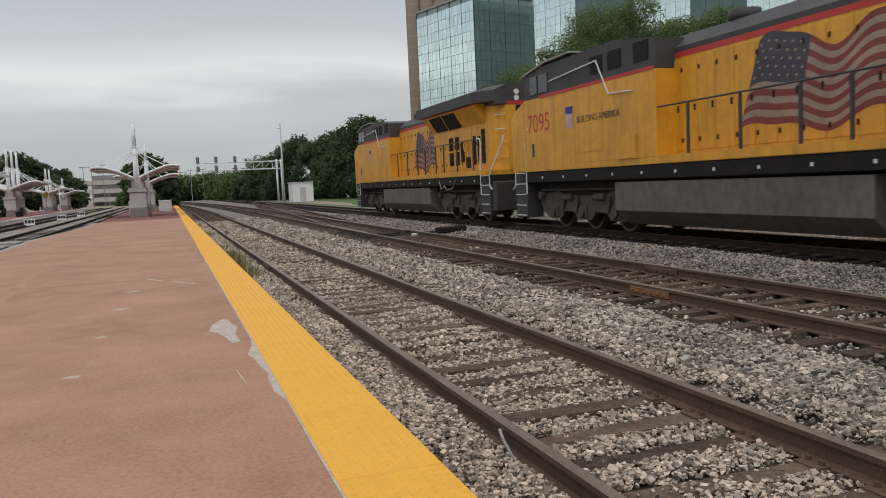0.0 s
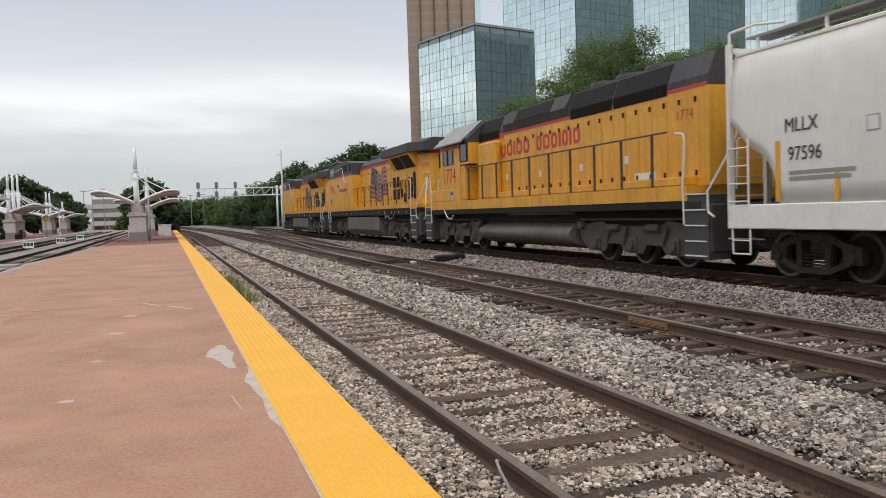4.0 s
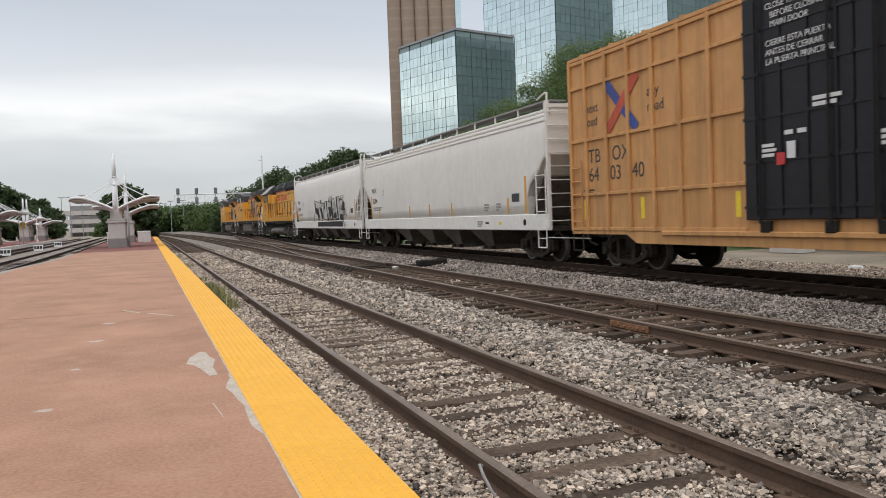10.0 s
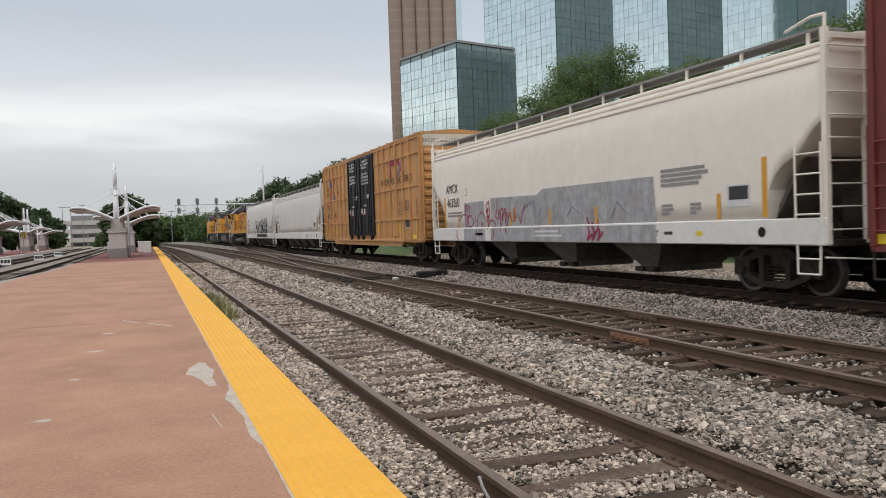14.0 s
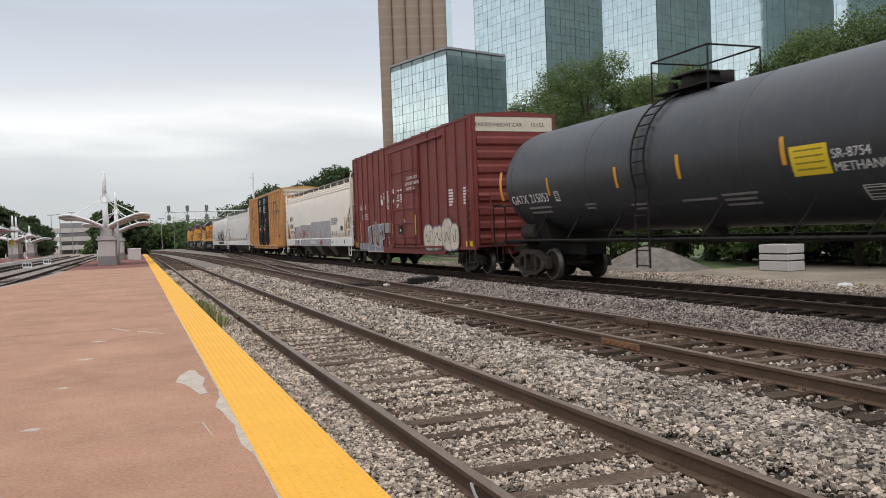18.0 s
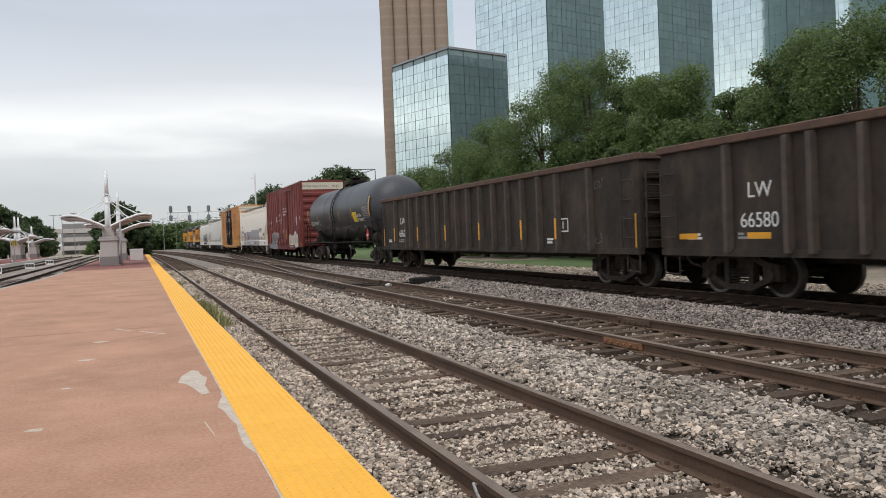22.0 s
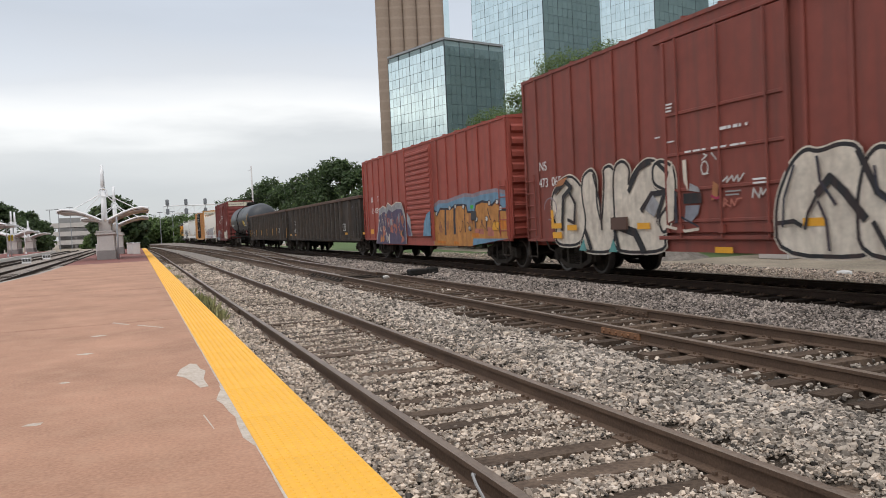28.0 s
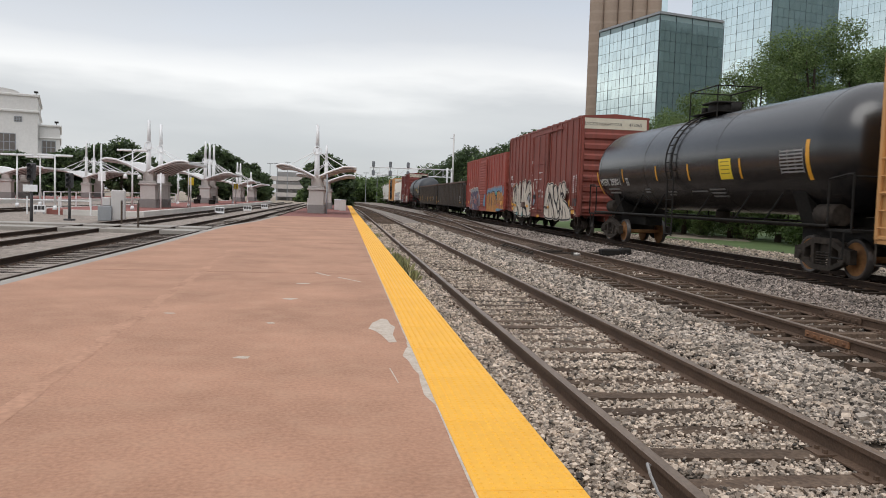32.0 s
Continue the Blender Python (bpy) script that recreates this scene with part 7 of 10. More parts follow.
        bars(t, -X - 0.004, -6.78, 2.72, (0.16, 0.14, 0.12, 0.15, 0.14, 0.16, 0.16), 0.045, LETTER_BLACK, 1.0)
        bars(t, -X - 0.004, -7.32, 2.74, (0.34, 0.3, 0.22, 0.34, 0.36), 0.045, LETTER_BLACK, 1.1)
        bars(t, -X - 0.004, -7.76, 2.74, (0.18, 0.16, 0.15, 0.18, 0.16), 0.045, LETTER_BLACK, 1.1)
        lettering("side_code", "XGH61B", 0.17, LETTER_BLACK, t, on_left(-X - 0.004, -5.48, 1.06), "small black code")
        bars(t, -X - 0.004, 9.0, 2.05, (0.5, 0.45), 0.05, LETTER_BLACK)
        patch("data_panel", t, -X - 0.003, -7.3, -8.0, 1.55, 1.88, LETTER_BLACK, "black data panel")
        patch("data_panel_rim", t, -X - 0.001, -7.27, -8.03, 1.52, 1.91, LETTER_WHITE)
        patch("hazard_label", t, -X - 0.003, -8.3, -8.9, 1.06, 1.22, SIGN_YELLOW)
    for y in (h - 0.7, 6.4, 3.22, -2.84, -6.45, -h + 0.8):
        patch("reflector", t, -X - 0.004, y - 0.07, y + 0.07, 1.28, 1.78, SIGN_YELLOW, "yellow reflective plate", 0.006)
    return t


yellow_boxcar("mustard yellow boxcar with black plug doors", -61.5, -80.8)


def red_boxcar(label, s_front, s_rear, body, H, number, mark, door, ends, band):
    t, h, X = boxcar_shell(label, s_front, s_rear, body, H, ends, band)
    d0, d1 = door
    ys = [h - 0.06] + [h - 0.8 - 0.97 * k for k in range(20)]
    posts(t, X, [y for y in ys if y > d0 + 0.2 or (y < d1 - 0.25 and y > -h + 0.3)] + [-h + 0.06], 0.98, H - 0.14, body, 0.09, 0.05)
    return t, h, X


def sliding_door(t, X, d0, d1, z0, z1, body, rows):
    bm = B()
    box(bm, -X - 0.09, -X - 0.012, d1, d0, z0, z1, 0.015)
    d = part("sliding_door", bm, body, t, "ribbed sliding steel door")
    for y in (d0 - 0.05, d1 + 0.05):
        bm = B()
        box(bm, -X - 0.125, -X - 0.09, y - 0.05, y + 0.05, z0, z1, 0.01)
        part("door_post", bm, body, d)
    for z in rows:
        bm = B()
        box(bm, -X - 0.12, -X - 0.09, d1 + 0.10, d0 - 0.10, z - 0.035, z + 0.035, 0.01)
        part("door_rail", bm, body, d)
    bm = B()
    for y in (d0 - 0.5, (d0 + d1) / 2, d1 + 0.5):
        tube(bm, (-X - 0.14, y, z0 - 0.1), (-X - 0.14, y, z1), 0.026, n=6)
        box(bm, -X - 0.17, -X - 0.10, y - 0.08, y + 0.08, z0 + 0.0, z0 + 0.16)
    part("lock_rod", bm, body, d)
    bm = B()
    box(bm, -X - 0.11, -X - 0.03, d1 - 2.6, d0 + 0.3, z0 - 0.14, z0 - 0.06, 0.01)
    part("door_track", bm, body, t)
    bm = B()
    box(bm, -X - 0.10, -X - 0.03, d1 - 2.6, d0 + 0.3, z1 + 0.02, z1 + 0.09, 0.01)
    part("door_track", bm, body, t)
    return d


# first tall red car
t, h, X = red_boxcar("dark red tall boxcar with white and silver graffiti", -102.75, -118.7, BOX_RED, 5.56, "15153", "", (1.4, -2.5), 8, "15153")
d = sliding_door(t, X, 1.4, -2.5, 1.1, 5.1, BOX_RED, (1.4, 2.0, 2.6, 3.3, 4.2))
for i, s in enumerate(("CLOSE AND LOCK", "BOTH DOORS BEFORE", "MOVING CAR")):
    lettering("door_notice", s, 0.17, LETTER_WHITE, d, on_left(-X - 0.145, -1.0 - (0.12 if i != 1 else 0), 3.78 - i * 0.22), "white notice on the door")
patch("stencil_panel", d, -X - 0.094, 0.76, 1.02, 3.30, 3.53, LETTER_WHITE, "white painted-out panel")
patch("stencil_panel", d, -X - 0.094, 0.76, 1.0, 2.92, 3.08, LETTER_WHITE, "white painted-out panel")
bars(d, -X - 0.094, 0.28, 3.46, (0.22, 0.0, 0.25, 0.12), 0.07, LETTER_WHITE)
bars(d, -X - 0.094, -0.10, 3.46, (0.28, 0.0, 0.3, 0.22), 0.07, LETTER_WHITE)
bars(d, -X - 0.094, 0.40, 3.02, (0.4, 0.0, 0.28, 0.15), 0.06, LETTER_WHITE)
bars(d, -X - 0.094, -0.15, 3.05, (0.26, 0.2), 0.06, LETTER_WHITE)
patch("stencil_panel", d, -X - 0.094, -0.64, -0.42, 1.97, 2.17, LETTER_WHITE, "white painted-out panel")
patch("door_placard", d, -X - 0.10, -0.33, 0.22, 1.55, 1.90, BLACK, "black placard holder", 0.02)
patch("door_label", d, -X - 0.124, -0.16, -0.02, 1.64, 1.74, LETTER_WHITE)
bars(t, -X - 0.003, 3.12, 3.36, (0.22, 0.12, 0.25, 0.3, 0.24), 0.06, LETTER_WHITE)
bars(t, -X - 0.003, 2.68, 3.45, (0.2, 0.0, 0.18, 0.16), 0.05, LETTER_WHITE)
bars(t, -X - 0.003, 2.12, 3.51, (0.22, 0.1, 0.24, 0.2, 0.26, 0.22, 0.12, 0.2, 0.24), 0.06, LETTER_WHITE, 0.6)
patch("stencil_panel", t, -X - 0.004, 2.80, 3.08, 2.92, 3.14, LETTER_WHITE, "white painted-out panel")
lettering("car_mark", "AO", 0.40, LETTER_WHITE, t, on_left(-X - 0.004, 6.8, 2.80), "white car mark")
lettering("car_mark", "K", 0.40, LETTER_WHITE, t, on_left(-X - 0.004, 5.95, 2.80), "white car mark")
lettering("car_number", "15", 0.40, LETTER_WHITE, t, on_left(-X - 0.004, 6.6, 2.32), "white car number")
lettering("car_number", "153", 0.40, LETTER_WHITE, t, on_left(-X - 0.004, 5.98, 2.32), "white car number")
stripe(t, -X - 0.004, 6.88, 1.2, 2.19)
stripe(t, -X - 0.095, 3.58, 1.22, 1.70)
stripe(d, -X - 0.13, -2.1, 1.5, 2.3, 0.14)
stripe(d, -X - 0.13, 1.0, 1.5, 2.0, 0.1)
patch("reflector", t, -X - 0.004, -h + 0.2, -h + 0.9, 1.02, 1.2, SIGN_YELLOW)
patch("reflector", t, -X - 0.004, h - 0.5, h - 0.1, 1.02, 1.18, SIGN_YELLOW)
bm = B()
box(bm, -X - 0.10, -X, 1.70, 2.37, 1.60, 2.06, 0.02)
part("tack_board", bm, LETTER_GREY, t, "grey tack board")
g = Paint(t, -X - 0.05)
rnd = random.Random(21)
g.fill([(6.96, 0.84), (6.94, 1.16), (5.25, 1.16), (5.21, 0.76)], "slate")
for letter in ([(5.50, 0.74), (5.25, 1.16), (5.28, 1.93), (4.83, 1.98), (4.75, 1.12), (4.57, 0.98), (4.39, 1.05), (4.59, 1.97), (4.28, 2.03), (4.17, 0.76)],
               [(4.1, 2.13), (3.82, 2.15), (3.98, 1.05), (3.49, 0.95), (3.71, 2.0), (3.33, 2.05), (3.25, 1.35), (3.27, 0.99), (3.07, 0.76), (4.11, 0.76)],
               [(3.30, 2.0), (2.66, 2.05), (2.59, 1.35), (2.89, 1.32), (2.8, 0.76), (3.23, 0.76), (3.10, 1.6)]):
    g.piece(letter, "slate", "white", 0.05)
g.fill([(3.0, 1.72), (2.78, 1.75), (2.76, 1.5), (2.98, 1.48)], "ink")
for y in (6.9, 6.3, 5.6):
    g.stroke([(y, 1.1), (y - 0.08, 0.85), (y - 0.35, 0.95)], 0.05, "white")
g.stroke([(2.05, 1.55), (1.75, 1.1), (1.6, 0.9)], 0.03, "bone")
for y, w in ((-3.0, 1.0), (-4.0, 1.0), (-5.0, 1.0), (-5.9, 0.7)):
    g.blob(y - w, y + 0.1, 0.86, 1.80 + rnd.uniform(0, 0.3), "bone", rnd, "slate", 0.05, 3.0)
    g.curve(y - w * 0.7, 1.1, w * 0.6, 0.5, rnd, 0.04, "black", 1)
g.done()
for y in (-7.0, -5.6):
    bars(t, -X - 0.003, y, 3.1, (0.4, 0.45, 0.4, 0.45, 0.4, 0.3), 0.07, LETTER_WHITE)

# bright red car with a colourful lower half
t, h, X = red_boxcar("bright red older boxcar with orange and blue graffiti", -181.6, -198.2, BOX_BRIGHT, 4.82, "154123", "", (1.45, -1.6), 9, None)
bm = B()
box(bm, -X - 0.07, -X - 0.012, -1.55, 1.4, 1.05, 4.55, 0.012)
d = part("sliding_door", bm, BOX_BRIGHT, t, "corrugated sliding door")
bm = B()
for k in range(17):
    z = 1.15 + k * 0.2
    q = [(z, -X - 0.07), (z + 0.03, -X - 0.11), (z + 0.11, -X - 0.11), (z + 0.14, -X - 0.07)]
    loft(bm, [[(x, y, zz) for zz, x in q] for y in (-1.5, 1.35)])
bmesh.ops.recalc_face_normals(bm, faces=bm.faces)
part("door_corrugation", bm, BOX_BRIGHT, d)
bm = B()
tube(bm, (-X - 0.13, -1.75, 0.9), (-X - 0.13, -1.75, 4.6), 0.03, n=6)
tube(bm, (-X - 0.13, -1.9, 0.9), (-X - 0.13, -1.9, 4.6), 0.03, n=6)
part("lock_rod", bm, BOX_BRIGHT, t)
lettering("car_mark", "BK", 0.36, LETTER_WHITE, t, on_left(-X - 0.004, 7.0, 2.72), "white car mark")
lettering("car_mark", "TY", 0.36, LETTER_WHITE, t, on_left(-X - 0.004, 5.95, 2.72), "white car mark")
lettering("car_number", "154123", 0.36, LETTER_WHITE, t, on_left(-X - 0.004, 7.0, 2.18), "white car number")
g = Paint(t, -X - 0.05)
rnd = random.Random(9)
sky = [(-1.62, 0.74), (-1.62, 2.12), (-2.34, 2.30), (-3.2, 2.28), (-3.99, 2.36), (-4.89, 2.43), (-5.6, 2.37), (-6.27, 2.43), (-7.46, 2.45), (-8.2, 2.34), (-8.2, 0.98), (-5.4, 0.74)]
g.fill([(y, z + (0.13 if z > 1.5 else 0)) for y, z in sky], "haze")
g.fill(sky, "blue")
words = [(-1.66, 0.72), (-1.66, 2.06), (-1.95, 2.0), (-2.1, 1.85), (-2.46, 2.10), (-2.99, 2.07), (-3.49, 2.06), (-3.8, 2.13), (-4.21, 2.17), (-4.71, 2.16), (-5.0, 2.12), (-5.07, 1.89), (-5.69, 1.88), (-5.83, 2.14),
         (-6.35, 2.21), (-6.83, 2.16), (-7.12, 2.05), (-7.45, 2.20), (-7.71, 2.01), (-7.86, 1.89), (-8.2, 1.86), (-8.2, 0.98), (-5.5, 0.98), (-5.4, 0.72)]
g.fill(words, "orange")
g.stroke(words[1:21], 0.075, "ink")
g.k += 1
for y0, z0, y1, z1, w in ((-2.99, 2.07, -2.92, 1.16, 0.15), (-3.90, 2.12, -3.83, 1.19, 0.20), (-4.87, 2.13, -4.81, 1.21, 0.06), (-5.72, 1.88, -5.78, 1.20, 0.10), (-6.65, 1.55, -6.67, 1.25, 0.07), (-6.78, 1.95, -6.97, 1.59, 0.05), (-7.63, 1.85, -7.63, 1.18, 0.05)):
    g.stroke([(y0, z0), ((y0 + y1) / 2 + 0.03, (z0 + z1) / 2), (y1, z1)], w, "ink")
for y, z, w, h1, c in ((-6.4, 1.12, 0.75, 0.2, "salmon"), (-7.2, 1.05, 0.5, 0.3, "salmon"), (-8.15, 1.28, 0.5, 0.28, "amber"), (-6.0, 1.02, 0.6, 0.15, "amber"), (-2.9, 0.78, 0.9, 0.12, "amber"), (-4.2, 0.76, 0.5, 0.12, "amber"), (-5.5, 1.5, 0.3, 0.3, "rust"), (-3.3, 1.3, 0.2, 0.35, "rust"), (-2.6, 1.2, 0.3, 0.3, "rust")):
    g.fill([(y, z), (y + w, z + 0.02), (y + w * 0.95, z + h1), (y + 0.02, z + h1 * 0.9)], c)
for y, z in ((-2.05, 1.92), (-3.45, 2.08), (-4.0, 2.12), (-4.75, 2.08), (-5.85, 1.62), (-6.95, 2.12), (-7.55, 2.14), (-7.8, 1.93), (-6.7, 1.62), (-5.25, 1.32)):
    g.blob(y - 0.09, y + 0.09, z - 0.06, z + 0.08, "white", rnd, "ink", 0.025, 2.2)
for y in (-2.4, -4.4, -5.2, -6.2, -7.3):
    g.curve(y - 0.35, 1.15, 0.5, 0.5, rnd, 0.022, "ink", 1)
g.k += 1
# dark jumbled piece ahead of the door
pile = [(6.2, 0.74), (5.7, 1.6), (5.51, 2.32), (4.73, 2.48), (4.35, 2.36), (4.0, 2.59), (3.45, 2.42), (2.78, 2.56), (2.06, 2.52), (1.75, 2.14), (1.62, 1.85), (1.62, 0.74)]
g.fill(pile, "silver")
g.fill([(y * 0.96 + 0.15, 0.74 + (z - 0.74) * 0.84) for y, z in pile], "purple")
for k in range(26):
    y, z, w = rnd.uniform(1.8, 5.4), rnd.uniform(0.78, 1.9), rnd.uniform(0.15, 0.45)
    g.fill([(y, z), (y + w, z + rnd.uniform(-0.1, 0.15)), (y + w * rnd.uniform(0.5, 1.0), z + rnd.uniform(0.2, 0.55)), (y + w * 0.1, z + rnd.uniform(0.1, 0.4))], rnd.choice(("slate", "ink", "teal", "salmon", "purple", "rust", "silver") if z > 1.1 else ("orange", "salmon", "bone", "slate", "ink")))
for k in range(7):
    g.curve(1.9 + 0.5 * k, 0.95 + rnd.uniform(0, 0.4), 0.6, 1.0, rnd, 0.04, rnd.choice(("bone", "ink", "salmon")), 1)
g.stroke(pile[2:11], 0.05, "bone")
g.done()
g = Paint(d, -X - 0.115)
g.fill([(1.35, 1.08), (0.7, 1.08), (0.85, 1.35), (0.9, 1.8), (1.35, 2.1)], "silver")
g.fill([(1.35, 1.1), (0.9, 1.1), (1.0, 1.4), (1.35, 1.7)], "purple")
g.fill([(-0.6, 1.08), (-1.5, 1.08), (-1.5, 2.05), (-1.1, 1.95), (-0.75, 1.6)], "blue")
g.done()
patch("door_label", t, -X - 0.056, -5.35, -5.6, 2.0, 2.12, mat("green_tag", (0.05, 0.45, 0.06), rough=0.6))
patch("data_panel", t, -X - 0.068, -5.4, -5.85, 1.6, 1.9, LETTER_BLACK)
patch("reflector", t, -X - 0.068, -7.1, -7.6, 1.25, 1.5, REFLECT)
patch("reflector", t, -X - 0.004, 7.3, 6.8, 1.2, 1.42, REFLECT)

# second tall red car
t, h, X = red_boxcar("oxide red tall boxcar with large cream bubble graffiti", -199.4, -215.2, BOX_OXIDE, 5.58, "473065", "", (1.2, -2.3), 8, "473065")
d = sliding_door(t, X, 1.2, -2.3, 1.1, 5.15, BOX_OXIDE, (1.35, 2.0, 2.75, 3.6))
lettering("car_mark", "NS", 0.36, LETTER_WHITE, t, on_left(-X - 0.054, 6.98, 2.88), "white car mark")
lettering("car_number", "473", 0.36, LETTER_WHITE, t, on_left(-X - 0.054, 7.02, 2.42), "white car number")
lettering("car_number", "065", 0.36, LETTER_WHITE, t, on_left(-X - 0.054, 6.29, 2.42), "white car number")
patch("stencil_plate", t, -X - 0.060, 1.57, 1.40, 3.17, 3.20, LETTER_WHITE, "small white plate")
patch("stencil_plate", d, -X - 0.124, 1.07, 0.84, 3.02, 3.05, LETTER_WHITE)
patch("stencil_plate", d, -X - 0.124, -0.02, -0.21, 2.27, 2.30, LETTER_WHITE)
bars(d, -X - 0.124, 1.07, 3.84, (0.22, 0.2, 0.18), 0.035, LETTER_WHITE, 1.0)
for k, w in enumerate((0.26, 0.1, 0.12, 0.05, 0.06)):
    patch("stencil", d, -X - 0.124, -0.51 - 0.16 * k - 0.12 * (k > 0) - w, -0.51 - 0.16 * k - 0.12 * (k > 0), 3.09, 3.15, LETTER_WHITE)
for k, w in enumerate((0.2, 0.22, 0.1, 0.2, 0.16, 0.24, 0.14)):
    patch("stencil", d, -X - 0.124, 0.50 - 0.27 * k - w, 0.50 - 0.27 * k, 2.75, 2.79, LETTER_WHITE)
ring = [(-0.11 + 0.10 * math.cos(i * 0.45), 2.40 + 0.13 * math.sin(i * 0.45)) for i in range(15)]
bars(d, -X - 0.124, -0.68, 1.91, (0.42, 0.36), 0.03, LETTER_GREY, 1.2)
bars(d, -X - 0.124, -1.42, 2.10, (0.34, 0.34), 0.035, LETTER_WHITE, 1.0)
g = Paint(t, -X - 0.055)
rnd = random.Random(33)
# first word: tall rounded letters in cream with black edges
g.rounded([(6.18, 0.81), (6.10, 1.32), (6.33, 1.68), (6.29, 2.16), (5.82, 2.53), (5.29, 2.64), (4.90, 2.47), (4.56, 2.12), (4.48, 1.62), (4.60, 1.22), (4.92, 0.80)], "bone", "black", 0.07, "bone")
g.rounded([(4.87, 0.80), (4.51, 1.38), (4.72, 2.13), (4.62, 2.57), (4.21, 2.73), (3.97, 2.52), (4.02, 1.85), (3.81, 1.29), (3.62, 2.38), (3.67, 2.68), (3.34, 2.75), (3.12, 2.54), (3.21, 1.28), (3.32, 0.66), (4.49, 0.64)], "bone", "black", 0.07, "bone")
g.rounded([(3.32, 0.66), (3.21, 1.28), (3.23, 2.36), (3.11, 2.73), (2.77, 2.81), (2.50, 2.59), (2.62, 2.17), (2.34, 2.52), (1.89, 2.75), (1.43, 2.66), (1.68, 2.32), (1.58, 2.10), (1.08, 1.90), (1.15, 1.66), (1.62, 1.40), (1.30, 1.11), (1.27, 0.69)], "bone", "black", 0.07, "bone")
g.rounded([(1.63, 2.18), (1.64, 2.57), (1.37, 2.68), (0.93, 2.54), (0.85, 2.20), (0.94, 1.52), (1.30, 1.04), (1.51, 1.40), (1.09, 1.73), (1.13, 2.01)], "bone", "black", 0.07, "bone")
g.stroke([(6.02, 2.24), (5.47, 2.51), (5.16, 2.32), (5.59, 2.09), (5.72, 1.23)], 0.13, "black")
g.stroke([(5.29, 2.24), (4.99, 1.89), (5.07, 1.39), (5.39, 1.48)], 0.09, "black")
g.stroke([(4.07, 2.57), (3.80, 1.84), (3.76, 1.21)], 0.07, "black")
g.stroke([(3.07, 1.28), (2.37, 1.12), (2.08, 0.72)], 0.20, "black")
g.stroke([(2.56, 2.09), (2.15, 2.57), (1.72, 2.68)], 0.12, "black")
g.stroke([(2.09, 1.63), (1.70, 1.97), (1.24, 1.98), (1.50, 1.47)], 0.12, "black")
g.stroke([(4.53, 1.17), (4.30, 0.73)], 0.14, "black")
g.stroke([(3.21, 1.20), (3.05, 0.70)], 0.12, "black")
g.stroke([(1.43, 2.62), (1.11, 2.39), (0.91, 2.00)], 0.10, "black")
g.fill([(1.96, 1.64), (1.65, 1.95), (1.43, 1.74), (1.62, 1.45)], "silver")
g.fill([(5.30, 2.62), (5.82, 2.53), (6.01, 2.37), (5.57, 2.41)], "rust")
g.fill([(4.88, 0.68), (4.62, 0.97), (4.49, 0.67)], "teal")
g.fill([(3.49, 0.66), (3.27, 0.97), (3.12, 0.66)], "teal")
arc = [(6.30 + 0.34 * math.cos(i * 0.42), 1.80 + 0.30 * math.sin(i * 0.42)) for i in range(13)]
g.stroke(arc, 0.035, "haze")
# second word
g.rounded([(-1.97, 0.69), (-1.96, 1.61), (-2.32, 2.28), (-2.67, 2.52), (-2.96, 2.43), (-3.40, 2.53), (-3.75, 2.45), (-3.82, 2.04), (-3.71, 1.56), (-4.01, 1.23), (-4.09, 0.69)], "bone", "black", 0.07, "bone")
g.rounded([(-3.72, 0.69), (-3.68, 1.56), (-3.85, 2.20), (-4.10, 2.42), (-4.43, 2.32), (-4.61, 2.00), (-4.89, 2.44), (-5.19, 2.48), (-5.33, 2.26), (-5.21, 1.82), (-5.26, 1.29), (-5.07, 0.69)], "bone", "black", 0.07, "bone")
g.rounded([(-5.13, 0.69), (-5.34, 1.22), (-5.20, 1.75), (-5.30, 2.27), (-5.60, 2.54), (-5.95, 2.53), (-6.17, 2.28), (-6.20, 1.92), (-5.90, 1.76), (-5.71, 1.65), (-6.25, 1.53), (-6.69, 1.34), (-7.01, 1.13), (-7.13, 0.86), (-6.99, 0.75), (-5.71, 0.68)], "bone", "black", 0.07, "bone")
g.stroke([(-2.94, 1.75), (-3.20, 1.99), (-3.49, 1.73), (-3.84, 1.32)], 0.15, "black")
g.stroke([(-3.77, 2.36), (-4.09, 1.71), (-4.57, 1.38), (-4.85, 1.84), (-4.64, 2.31)], 0.12, "black")
g.stroke([(-4.57, 1.38), (-4.95, 0.99), (-5.17, 1.22), (-5.07, 1.68)], 0.10, "black")
g.stroke([(-5.31, 1.93), (-5.61, 1.99), (-5.85, 1.90), (-5.59, 1.77)], 0.14, "black")
g.stroke([(-6.25, 1.53), (-6.70, 1.41), (-6.80, 1.27)], 0.10, "black")
g.stroke([(-2.94, 1.75), (-2.72, 1.42), (-2.65, 1.16)], 0.06, "black")
g.stroke([(-4.01, 1.23), (-4.31, 0.72)], 0.09, "black")
g.stroke([(-5.73, 1.36), (-5.79, 0.99), (-5.65, 0.74)], 0.07, "black")
g.stroke([(-2.06, 1.26), (-2.41, 1.29), (-2.57, 1.21)], 0.08, "black")
